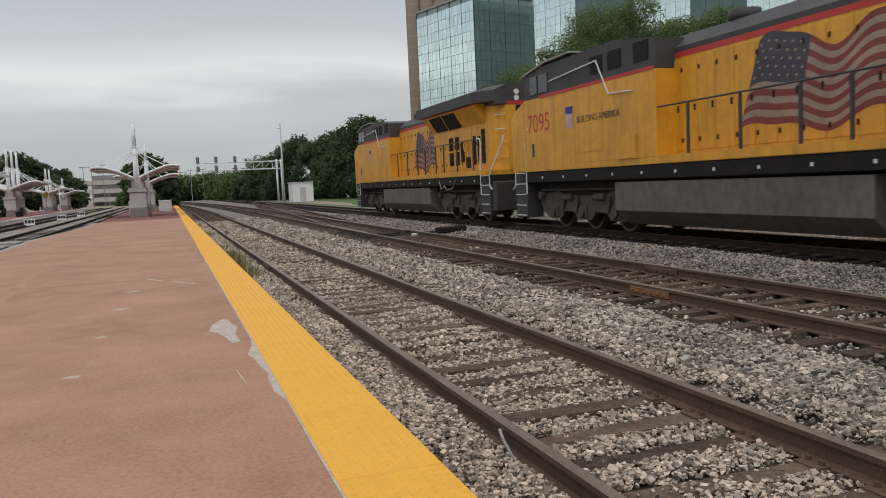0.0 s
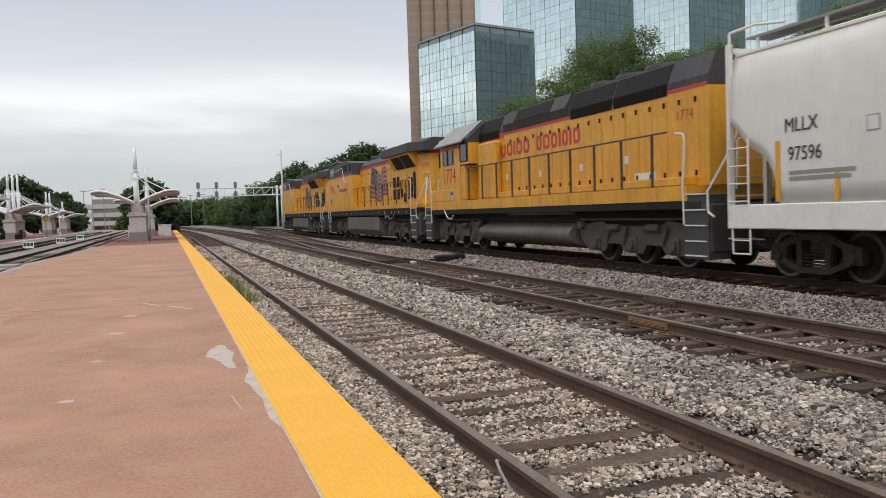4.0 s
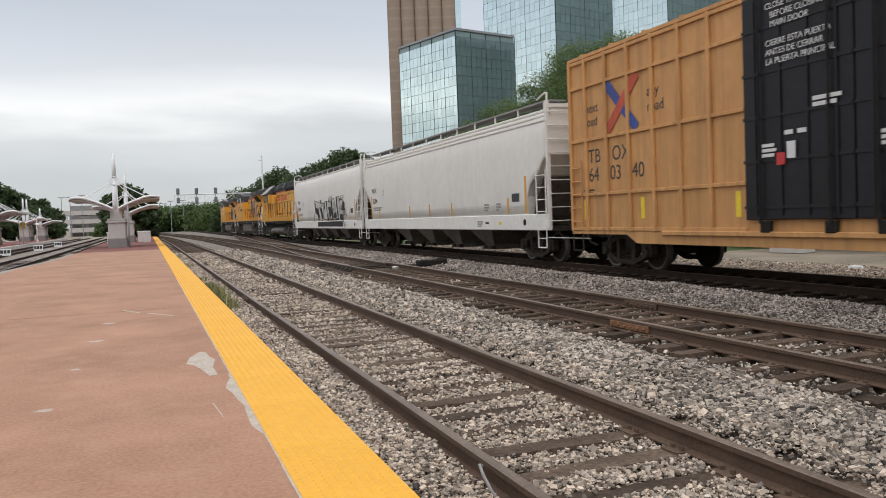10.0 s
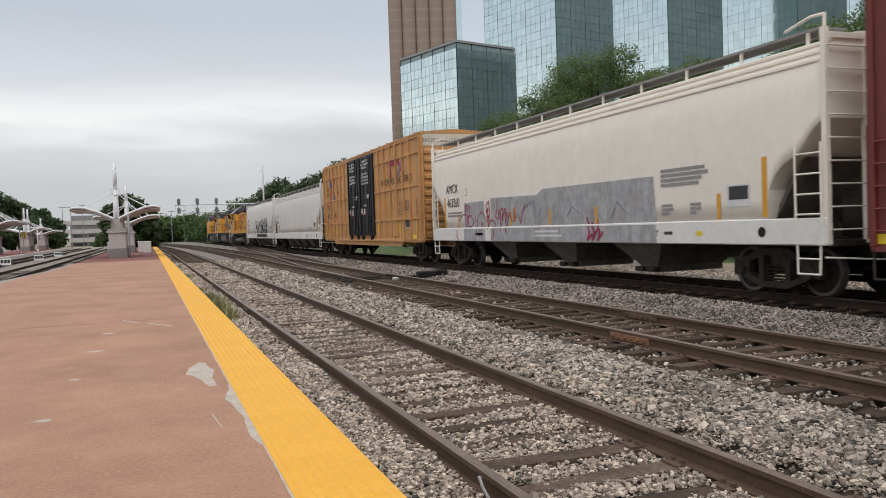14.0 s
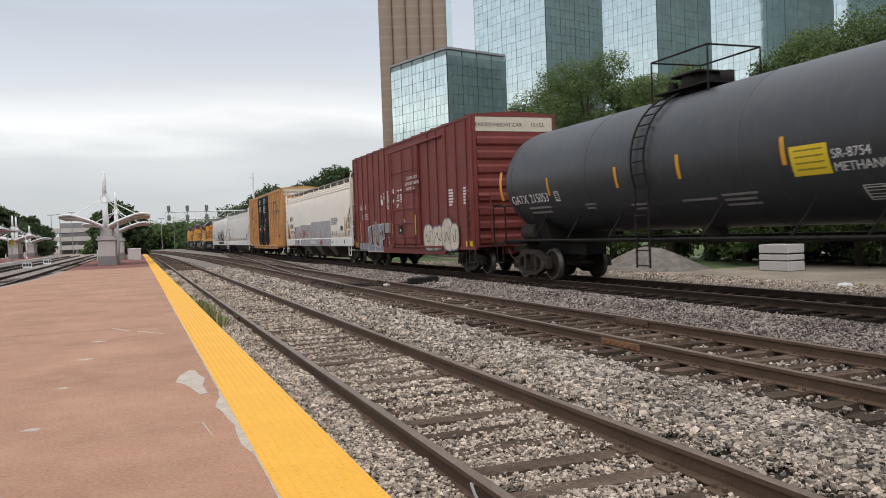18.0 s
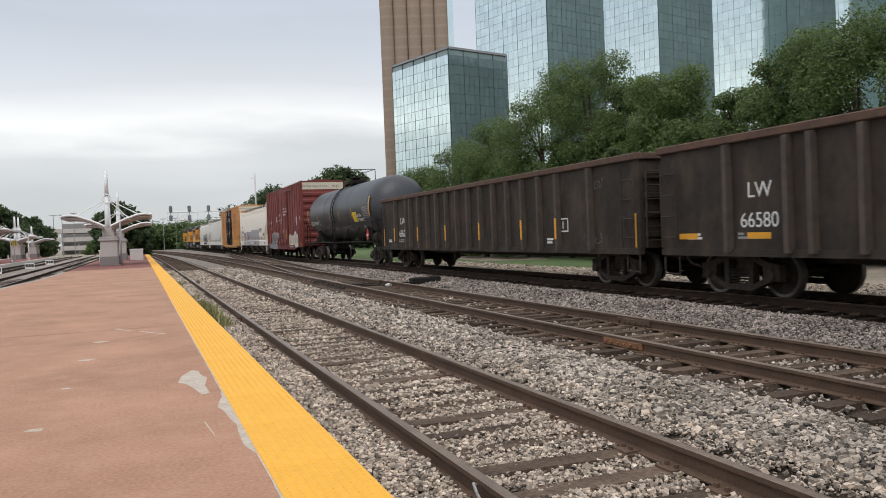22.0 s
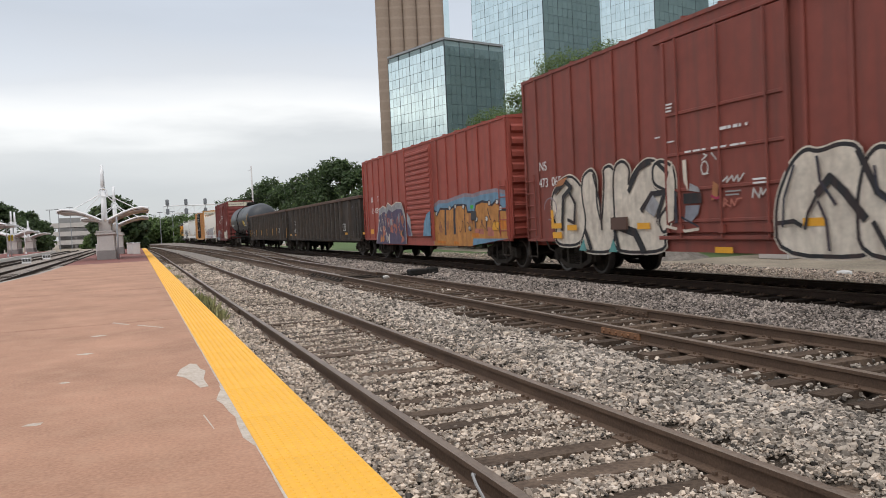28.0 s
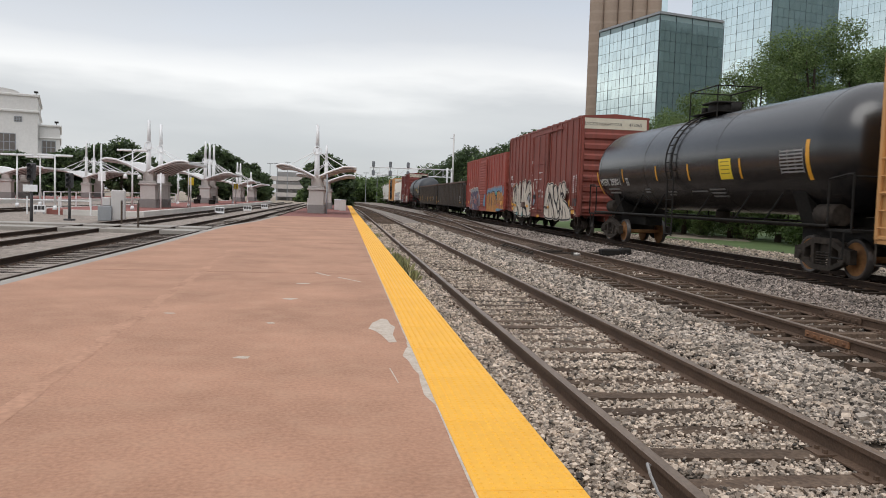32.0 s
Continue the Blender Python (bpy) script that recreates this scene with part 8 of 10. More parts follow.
for line, w in (([(-2.15, 1.2), (-2.2, 1.7), (-2.45, 2.25)], 0.05), ([(-2.95, 2.35), (-3.0, 1.95), (-3.3, 1.55)], 0.06), ([(-3.15, 0.8), (-3.1, 1.3), (-2.95, 1.6)], 0.06), ([(-4.05, 2.1), (-4.1, 1.7), (-4.3, 1.5)], 0.05),
                ([(-5.35, 2.3), (-5.6, 2.2), (-5.7, 2.0)], 0.05), ([(-5.3, 1.3), (-5.6, 1.1), (-5.75, 0.8)], 0.06), ([(-6.0, 1.3), (-6.3, 1.05), (-6.35, 0.8)], 0.05)):
    g.stroke(line, w, "ink")
g.curve(-6.75, 1.92, 0.5, 0.34, rnd, 0.03, "bone", 2)
g.curve(-8.0, 0.95, 0.35, 0.2, rnd, 0.025, "bone", 2)
g.curve(-7.6, 1.22, 0.5, 0.14, rnd, 0.025, "bone", 3)
g.done()
g = Paint(d, -X - 0.128)
g.stroke(ring, 0.035, "white")
g.fill([(1.12, 2.21), (0.93, 2.61), (0.85, 2.20), (0.93, 1.38), (1.12, 1.32)], "bone")
g.fill([(0.56, 2.18), (0.58, 2.61), (0.46, 2.62), (0.43, 1.97)], "bone")
g.fill([(0.39, 1.97), (0.36, 2.13), (0.11, 2.03), (0.04, 1.92)], "silver")
g.fill([(0.59, 1.71), (0.58, 1.92), (0.02, 1.91), (0.01, 1.70)], "black")
g.fill([(0.57, 1.34), (0.51, 1.67), (0.07, 1.66), (0.12, 1.50), (0.33, 1.34)], "slate")
g.fill([(0.90, 1.31), (0.88, 1.99), (0.81, 1.99), (0.79, 1.31)], "ink")
g.fill([(-0.28, 1.74), (-0.35, 2.12), (-0.50, 2.04), (-0.47, 1.79)], "rust")
g.stroke([(-0.04, 2.56), (-0.19, 2.64), (-0.09, 2.68)], 0.030, "white")
g.stroke([(-0.33, 2.68), (-0.46, 2.54)], 0.030, "white")
g.stroke([(-0.63, 2.10), (-0.76, 2.18), (-0.74, 2.07), (-0.89, 2.19), (-0.93, 2.08), (-1.04, 2.19), (-1.06, 2.07), (-1.21, 2.21)], 0.035, "white")
g.stroke([(-0.63, 1.61), (-0.65, 1.77), (-0.74, 1.71), (-0.67, 1.67), (-0.82, 1.60), (-0.85, 1.74), (-0.93, 1.62), (-1.00, 1.74), (-1.13, 1.75)], 0.030, "salmon")
g.stroke([(-0.29, 1.83), (-0.42, 1.78), (-0.54, 1.80)], 0.050, "magenta")
g.stroke([(-1.41, 1.75), (-1.45, 1.91), (-1.51, 1.83), (-1.58, 1.74), (-1.63, 1.91), (-1.67, 1.79), (-1.77, 1.89)], 0.035, "white")
g.stroke([(0.68, 1.44), (0.13, 1.23)], 0.040, "ink")
g.stroke([(1.18, 1.25), (0.54, 1.14), (0.13, 1.18)], 0.060, "bone")
g.done()
patch("tack_board", t, -X - 0.125, 2.62, 3.26, 1.20, 1.49, mat("board_brown", (0.10, 0.055, 0.04), rough=0.8), "brown tack board", 0.06)
patch("reflector", t, -X - 0.125, 5.72, 6.27, 1.26, 1.40, REFLECT)
patch("reflector", t, -X - 0.125, 6.14, 6.27, 1.40, 1.76, REFLECT)
for y in (5.16, 2.01, -2.82, -4.35):
    patch("reflector", t, -X - 0.135, y - 0.24, y + 0.24, 1.20, 1.34, REFLECT, "amber reflective plate")
for y, z in ((5.97, 0.99), (-7.34, 1.02)):
    patch("reflector", t, -X - 0.125, y - 0.24, y + 0.24, z, z + 0.17, REFLECT, "yellow reflective plate")
patch("reflector", t, -X - 0.10, -0.80, -0.30, 0.70, 0.82, REFLECT)
patch("reflector", t, -X - 0.125, -6.75, -6.62, 1.34, 1.68, REFLECT)
bars(t, -X - 0.054, -6.97, 2.80, (0.32, 0.34, 0.1, 0.06, 0.12, 0.14, 0.22, 0.34, 0.26), 0.042, LETTER_WHITE, 1.2)
bars(t, -X - 0.054, -7.42, 2.84, (0.15, 0.15, 0.18, 0.12, 0.13, 0.15, 0.12, 0.15, 0.18), 0.042, LETTER_WHITE, 1.2)
patch("data_panel", t, -X - 0.054, -7.02, -7.58, 1.39, 1.75, LETTER_BLACK)


# ---------- gondolas ----------
def gondola(label, s_front, s_rear, vertical):
    t, h = car("gondola", label, "gondola car", s_front, s_rear)
    X, top = 1.56, 3.13
    for s in (-1, 1):
        bm = B()
        box(bm, min(s * X, s * (X - 0.03)), max(s * X, s * (X - 0.03)), -h, h, 0.90, top - 0.08)
        part("side_plate", bm, GOND, t, "dark rusty plate side")
        bm = B()
        box(bm, -X + 0.03, X - 0.03, min(s * h, s * (h - 0.03)), max(s * h, s * (h - 0.03)), 0.98, top - 0.08)
        part("end_plate", bm, GOND, t)
    bm = B()
    box(bm, -X + 0.03, X - 0.03, -h + 0.03, h - 0.03, 0.98, 1.08)
    part("floor_plate", bm, GOND, t)
    bm = B()
    for s in (-1, 1):
        box(bm, min(s * (X - 0.06), s * (X + 0.09)), max(s * (X - 0.06), s * (X + 0.09)), -h - 0.06, h + 0.06, top - 0.10, top + 0.06, 0.02)
        box(bm, -X, X, min(s * (h - 0.06), s * (h + 0.08)), max(s * (h - 0.06), s * (h + 0.08)), top - 0.10, top + 0.05, 0.02)
    part("top_rim", bm, GOND_RIM, t, "rusted top rim")
    stakes = [h - 2.16, h - 3.71] + [h - 4.26 - 1.05 * k for k in range(13)] + [-h + 2.05]
    for y in stakes:
        for s in (-1, 1):
            bm = B()
            x0, x1 = s * X, s * (X + 0.15)
            loft(bm, [[(x0, y - 0.062, z), (x1, y - 0.055, z), (x1, y + 0.055, z), (x0, y + 0.062, z)] for z in (0.92, top - 0.12)])
            bmesh.ops.recalc_face_normals(bm, faces=bm.faces)
            part("side_stake", bm, GOND_STAKE, t)
    bm = B()
    for s in (-1, 1):
        q = [(-h, 0.98), (-h, 0.84), (h, 0.84), (h, 0.98)]
        loft(bm, [[(x, y, z) for y, z in q] for x in (s * (X - 0.10), s * (X + 0.05))])
    box(bm, -0.3, 0.3, -h + 0.1, h - 0.1, 0.66, 0.97)
    bmesh.ops.recalc_face_normals(bm, faces=bm.faces)
    part("side_sill", bm, GOND, t)
    for s in (-1, 1):
        for z in (1.3, 1.75, 2.2, 2.65):
            bm = B()
            box(bm, -X + 0.1, X - 0.1, min(s * h, s * (h + 0.09)), max(s * h, s * (h + 0.09)), z - 0.07, z + 0.07, 0.02)
            part("end_rib", bm, GOND, t)
    for s in (-1, 1):
        end_ladder(t, -X + 0.1, s * (h + 0.13), 1.0, 2.9, 0.6, GOND, 6, r=0.022)
        end_ladder(t, -X - 0.10, s * (h - 0.1), 1.0, 2.8, -s * 0.5, GOND, 4, True)
        bm = B()
        x, yb = -X, s * (h - 0.05)
        bent(bm, [(x, yb, 0.9), (x, yb, 0.44), (x, yb - s * 0.5, 0.44), (x, yb - s * 0.5, 0.9)], 0.02)
        part("stirrup_step", bm, GRIME, t)
    for y in (h - 1.8, -h + 1.8):
        bogie(t, y)
    couplers(t, h)
    for i, y in enumerate((h - 0.12, stakes[0], stakes[3], stakes[6], stakes[9], stakes[12], stakes[14], -h + 0.2)):
        if vertical:
            stripe(t, -X - (0.004 if i in (0, 7) else 0.154), y, 1.0 if i in (0, 7) else 1.22, 1.80, 0.11)
        else:
            patch("reflector", t, -X - 0.004, y - 1.05, y - 0.45, 1.18, 1.30, REFLECT, "amber reflective plate")
    lettering("car_mark", "LW", 0.42, LETTER_WHITE, t, on_left(-X - 0.004, h - 2.62, 1.96), "white painted letters")
    if vertical:
        lettering("car_number", "6660", 0.42, LETTER_WHITE, t, on_left(-X - 0.004, h - 2.42, 1.42), "white car number")
        lettering("car_number", "1", 0.42, LETTER_WHITE, t, on_left(-X - 0.004, h - 3.85, 1.42), "white car number")
    else:
        lettering("car_number", "66580", 0.40, LETTER_WHITE, t, on_left(-X - 0.004, h - 2.42, 1.40), "white car number")
    bars(t, -X - 0.004, h - 2.35, 1.30, (0.16, 0.7), 0.05, LETTER_GREY)
    bars(t, -X - 0.004, h - 2.60, 1.30, (0.5,), 0.05, LETTER_GREY)
    bars(t, -X - 0.004, h - 0.85, 1.30, (0.4, 0.45), 0.05, LETTER_WHITE)
    bars(t, -X - 0.004, -h + 4.5, 1.25, (0.35, 0.3), 0.06, LETTER_WHITE)
    bm = B()
    for a, b, c, e in ((-h + 3.3, -h + 3.9, 1.75, 1.79), (-h + 3.3, -h + 3.9, 1.41, 1.45), (-h + 3.3, -h + 3.34, 1.41, 1.79), (-h + 3.86, -h + 3.9, 1.41, 1.79), (-h + 3.55, -h + 3.6, 1.5, 1.7)):
        box(bm, -X - 0.004, -X - 0.0005, a, b, c, e)
    part("stencil", bm, LETTER_WHITE, t, "white stencilled frame")
    g = Paint(t, -X - 0.003, "scrawl", "faint chalk scrawl")
    rnd = random.Random(4 if vertical else 8)
    g.curve(-h + 1.6, 1.05, 0.9, 0.3, rnd, 0.012, "slate", 2)
    g.curve(-h + 1.5, 2.45, 0.4, 0.3, rnd, 0.012, "slate", 2)
    g.done()
    return t


gondola("dark rusty open gondola car with upright amber strips", -138.5, -159.1, True)
gondola("dark rusty open gondola car with amber side plates", -159.95, -180.75, False)


# ---------- tank cars ----------
def tank_car(label, s_front, s_rear, skin, number, mark, rusty, methanol, marks):
    t, h = car("tank_car", label, "tank car", s_front, s_rear)
    R, zc, n = 1.58, 2.98, 40
    L = h - 0.40
    bm = B()
    secs = []
    for y, r in ((-L, 0.05), (-L + 0.04, 0.45), (-L + 0.14, 0.85), (-L + 0.32, 1.20), (-L + 0.58, 1.45), (-L + 0.9, 1.56), (-L + 1.15, R), (-0.02, R), (0.02, R), (L - 1.15, R), (L - 0.9, 1.56), (L - 0.58, 1.45), (L - 0.32, 1.20), (L - 0.14, 0.85), (L - 0.04, 0.45), (L, 0.05)):
        secs.append([(r * math.cos(i * math.tau / n), y, zc + r * math.sin(i * math.tau / n)) for i in range(n)])
    loft(bm, secs, smooth=True)
    bmesh.ops.recalc_face_normals(bm, faces=bm.faces)
    part("tank", bm, skin, t, "long round tank with domed ends")
    for y in (-L + 1.2, -2.8, 2.8, L - 1.2):
        bm = B()
        lathe_secs = [[((R + d) * math.cos(i * math.tau / n), yy, zc + (R + d) * math.sin(i * math.tau / n)) for i in range(n)] for yy, d in ((y - 0.025, 0.0), (y - 0.015, 0.008), (y + 0.015, 0.008), (y + 0.025, 0.0))]
        loft(bm, lathe_secs, caps=False, smooth=True)
        part("weld_seam", bm, skin, t)
    for s in (-1, 1):
        bm = B()
        box(bm, -0.35, 0.35, min(s * (h - 0.1), s * (L - 3.4)), max(s * (h - 0.1), s * (L - 3.4)), 0.74, 1.16, 0.02)
        q = [(-1.35, 2.3), (-0.9, 1.16), (0.9, 1.16), (1.35, 2.3)]
        loft(bm, [[(x, y, z) for x, z in q] for y in (s * (L - 1.9), s * (L - 2.5))])
        bmesh.ops.recalc_face_normals(bm, faces=bm.faces)
        part("stub_sill", bm, BLACK, t)
    # end platforms, rails and brake gear
    for s in (-1, 1):
        bm = B()
        box(bm, -1.5, 1.5, min(s * (h - 1.0), s * (h - 0.05)), max(s * (h - 1.0), s * (h - 0.05)), 1.08, 1.14)
        part("end_platform", bm, BLACK, t)
        bm = B()
        for x in (-1.5, 1.5):
            bent(bm, [(x, s * (h - 0.95), 1.1), (x, s * (h - 0.95), 2.25), (x * 0.93, s * (h - 0.45), 2.35), (x, s * (h - 0.08), 2.35), (x, s * (h - 0.08), 1.1)], 0.028)
        bent(bm, [(-1.5, s * (h - 0.08), 2.3), (1.5, s * (h - 0.08), 2.3)], 0.024)
        bent(bm, [(-1.52, s * (h - 0.3), 1.1), (-1.52, s * (h - 0.3), 0.5), (-1.52, s * (h - 0.75), 0.5), (-1.52, s * (h - 0.75), 1.1)], 0.022)
        part("end_rail", bm, BLACK, t)
        bm = B()
        tube(bm, (-0.9, s * (h - 1.3), 1.45), (-0.9, s * (h - 2.1), 1.45), 0.26, n=14)
        part("air_reservoir", bm, GRIME, t)
        bm = B()
        box(bm, 0.4, 0.9, s * (h - 1.4) - 0.3, s * (h - 1.4) + 0.3, 1.15, 1.5, 0.03)
        part("brake_valve", bm, GRIME, t)
    # side running rails, braces and ladder
    bm = B()
    for s in (-1, 1):
        tube(bm, (s * 1.52, -h + 0.9, 1.20), (s * 1.52, h - 0.9, 1.20), 0.035, n=8)
        for y in (-5.6, -4.0, -1.6, 1.9, 3.9, 5.8):
            tube(bm, (s * 1.52, y, 1.2), (s * 1.28, y - 0.45, 1.95), 0.022, n=6)
    part("side_rail", bm, BLACK, t)
    bm = B()
    tube(bm, (-0.5, -L + 2, 1.15), (-0.5, L - 2, 1.15), 0.05, n=8)
    tube(bm, (0, -0.3, 1.42), (0, -0.3, 1.05), 0.22, n=12)
    part("bottom_outlet", bm, GRIME, t)
    bm = B()
    pts = [(-1.66 * math.cos(a), zc + 1.66 * math.sin(a)) for a in [math.pi / 2 * k / 9 - 0.35 for k in range(11)]]
    for y in (0.12, 0.62):
        bent(bm, [(-1.56, y, 0.55)] + [(x, y, z) for x, z in pts], 0.026)
    for x, z in [(-1.56, 0.6), (-1.56, 0.95), (-1.58, 1.35), (-1.6, 1.75)] + pts[::1]:
        tube(bm, (x, 0.12, z), (x, 0.62, z), 0.018, n=6)
    part("ladder", bm, BLACK, t, "curved side ladder")
    # manway platform
    bm = B()
    top = zc + R
    box(bm, -0.7, 0.7, -0.95, 0.95, top + 0.02, top + 0.05)
    tube(bm, (0, 0.1, top - 0.05), (0, 0.1, top + 0.38), 0.45, n=18)
    tube(bm, (0.1, -0.65, top), (0.1, -0.65, top + 0.34), 0.16, n=10)
    tube(bm, (-0.3, 0.75, top), (-0.3, 0.75, top + 0.3), 0.12, n=10)
    box(bm, -0.5, 0.5, -0.4, 0.6, top + 0.36, top + 0.42, 0.02)
    part("manway", bm, BLACK, t, "manway and valves on top")
    for x in (-0.72, 0.72):
        bm = B()
        bent(bm, [(x, -1.0, top - 0.2), (x, -1.0, top + 0.82), (x, 1.0, top + 0.82), (x, 1.0, top - 0.2)], 0.022)
        part("platform_rail", bm, BLACK, t)
    for y in (-1.0, 1.0):
        bm = B()
        tube(bm, (-0.72, y, top + 0.82), (0.72, y, top + 0.82), 0.022, n=6)
        part("platform_rail", bm, BLACK, t)
    for y in (h - 1.75, -h + 1.75):
        bogie(t, y, rusty)
    couplers(t, h)

    # markings bent to the tank's side
    def curved(name, y0, y1, z0, z1, material, label=""):
        bm = B()
        k = 5
        zz = [z0 + (z1 - z0) * i / k for i in range(k + 1)]
        grid = [[bm.verts.new((-math.sqrt(max(0.01, (R + 0.006) ** 2 - (z - zc) ** 2)), y, z)) for z in zz] for y in (y0, y1)]
        for i in range(k):
            f = bm.faces.new((grid[0][i], grid[0][i + 1], grid[1][i + 1], grid[1][i]))
            f.normal_update()
            if f.normal.x > 0:
                f.normal_flip()
        return part(name, bm, material, t, label)
    def writing(name, text, size, y, z, label):
        a = math.asin((z + size * 0.33 - zc) / (R + 0.008))
        lettering(name, text, size, LETTER_WHITE, t, Matrix(((0, math.sin(a), -math.cos(a), -(R + 0.008) * math.cos(a) - size * 0.33 * math.sin(a)), (-1, 0, 0, y), (0, math.cos(a), math.sin(a), z), (0, 0, 0, 1))), label)
    ends, mids, sign, table = marks
    for y, z0, z1 in ends:
        curved("reflector", y - 0.08, y + 0.08, z0, z1, REFLECT, "amber reflective strip")
    for y, z0, z1 in mids:
        curved("reflector", y - 0.055, y + 0.055, z0, z1, REFLECT, "amber reflective strip")
    sg = curved("warning_sign", sign[0], sign[1], sign[2], sign[3], SIGN_YELLOW, "yellow warning sign")
    for k in range(4):
        z = sign[3] - 0.10 - k * 0.11
        curved("sign_line", sign[0] + 0.1, sign[1] - 0.1, z, z + 0.03, mat("sign_ink", (0.35, 0.25, 0.02), rough=0.6))
    if methanol:
        writing("cargo_code", "SR-8754", 0.23, sign[0] - 0.06, 2.52, "white stencilled code")
        writing("cargo_name", "METHANOL", 0.23, sign[0] - 0.06, 2.30, "white cargo name")
        curved("stencil_box", -5.75, -5.33, 1.80, 2.05, LETTER_WHITE, "small boxed stencil")
        curved("stencil_box_ink", -5.72, -5.36, 1.815, 2.035, LETTER_BLACK)
    for i in range(7):
        curved("data_table", table[0], table[1], 2.44 + i * 0.085, 2.48 + i * 0.085, LETTER_GREY, "ruled data table")
    for k in range(4):
        yy = table[0] + (table[1] - table[0]) * k / 3
        curved("data_table", yy - 0.012, yy + 0.012, 2.42, 3.02, LETTER_GREY)
    y0 = ends[0][0] - (0.62 if methanol else 0.0)
    size = 0.38 if methanol else 0.40
    writing("car_mark", mark, size, y0 - (0 if methanol else 0.25), 2.30, "white car mark")
    writing("car_number", number, size, y0 - (1.18 if methanol else 1.48), 2.30, "white car number")
    curved("plate_box", mids[0][0] - 0.5, mids[0][0] - 0.25, 2.28, 2.55, LETTER_WHITE, "small boxed stencil")
    curved("plate_box_ink", mids[0][0] - 0.47, mids[0][0] - 0.28, 2.31, 2.52, LETTER_BLACK)
    for z, w in ((2.12, 1.3), (1.98, 1.2)):
        curved("stencil", y0 - 0.9 - w, y0 - 0.9, z, z + 0.06, LETTER_GREY)
    for yy, zz, ws in ((-2.0, 2.05, (1.0, 0.9, 0.95)), (1.2, 2.0, (0.7, 0.5)), (3.2, 2.1, (0.55, 0.45)), (-0.7, 2.0, (1.1,))):
        for i, w in enumerate(ws):
            curved("stencil", yy - w, yy, zz - 0.1 * i, zz - 0.1 * i + 0.045, LETTER_GREY)
    if not methanol:
        return t
    bm = B()
    d = 0.27
    cy, cz = table[0] + 0.2, 1.55
    q = [(cy + d, cz), (cy, cz + d * 1.1), (cy - d, cz), (cy, cz - d * 1.1)]
    loft(bm, [[(x, y, z) for y, z in q] for x in (-1.60, -1.585)])
    pl = part("hazard_placard", bm, PLACARD_RED, t, "red diamond hazard placard")
    bm = B()
    box(bm, -1.604, -1.6, cy - 0.13, cy + 0.13, cz - 0.05, cz + 0.06)
    part("placard_bar", bm, LETTER_WHITE, pl)
    return t


tank_car("charcoal grey tank car with a yellow warning sign", -119.95, -137.3, TANK_DARK, "215053", "GATX", False, True,
         (((7.82, 2.45, 3.35), (-7.45, 2.53, 3.50)), ((4.80, 2.45, 2.95), (1.41, 2.45, 2.95), (-0.96, 2.48, 3.0), (-3.92, 2.5, 3.01)), (-4.89, -4.06, 2.28, 2.80), (-7.35, -6.14)))
tank_car("glossy black tank car with rusty wheels", -216.5, -235.05, TANK_BLACK, "293011", "MTFX", True, False,
         (((8.05, 1.95, 2.86), (-7.5, 2.25, 3.2)), ((5.05, 2.4, 2.9), (1.70, 2.4, 2.9), (-0.90, 2.35, 2.88), (-4.25, 2.35, 2.9)), (-3.75, -3.02, 2.35, 2.93), (-7.3, -6.3)))
yellow_boxcar("mustard yellow boxcar with black plug doors", -235.9, -255.1, False)


# ---------- the other tracks and platforms ----------
def left_yard():
    g = thing("yard_ground", "pale gravelly ground between the station tracks", "ground", kind="structure")
    bm = B()
    loft(bm, [[(x, y, -0.31 + 0.015 * math.sin(x * 1.3 + y * 0.7)) for x in (-70, -45, -30, -20, -14, -10, -8, -6.5, -5.0)] for y in (-5, 5, 12, 20, 28, 36, 45, 60, 80, 110, 150)], close=False)
    part("yard_gravel", bm, mat("yard_gravel", (0.40, 0.335, 0.285), (0.15, 0.122, 0.10), 0.95, grain=24, stain=5, bump=1.0, dirt=(0.15, 0.12, 0.095), dirt_amount=0.45, dirt_size=0.4), g)
    track("track_4", "rusty rails set low beside the platform kerb", -6.30, 2, 150, 40, 200, "station tracks", dark=True)
    track("track_5", "rusty rails between the two platforms", -10.0, 8, 150, 40, 200, "station tracks", dark=True)
    track("track_6", "rusty rails beyond the second platform", -21.5, 20, 150, 24, 200, "station tracks", dark=True)
    c = thing("track_crossing", "pale concrete crossing panels laid across the rails", "crossing", kind="structure")
    for y0, y1 in ((31.6, 32.9), (34.6, 36.0)):
        for x0, x1 in ((-14.5, -10.85), (-10.65, -9.35), (-9.15, -7.15), (-6.95, -5.65), (-5.45, -5.08)):
            bm = B()
            box(bm, x0, x1, y0, y1, -0.34, -0.155, 0.015)
            part("crossing_panel", bm, CONCRETE, c)


left_yard()


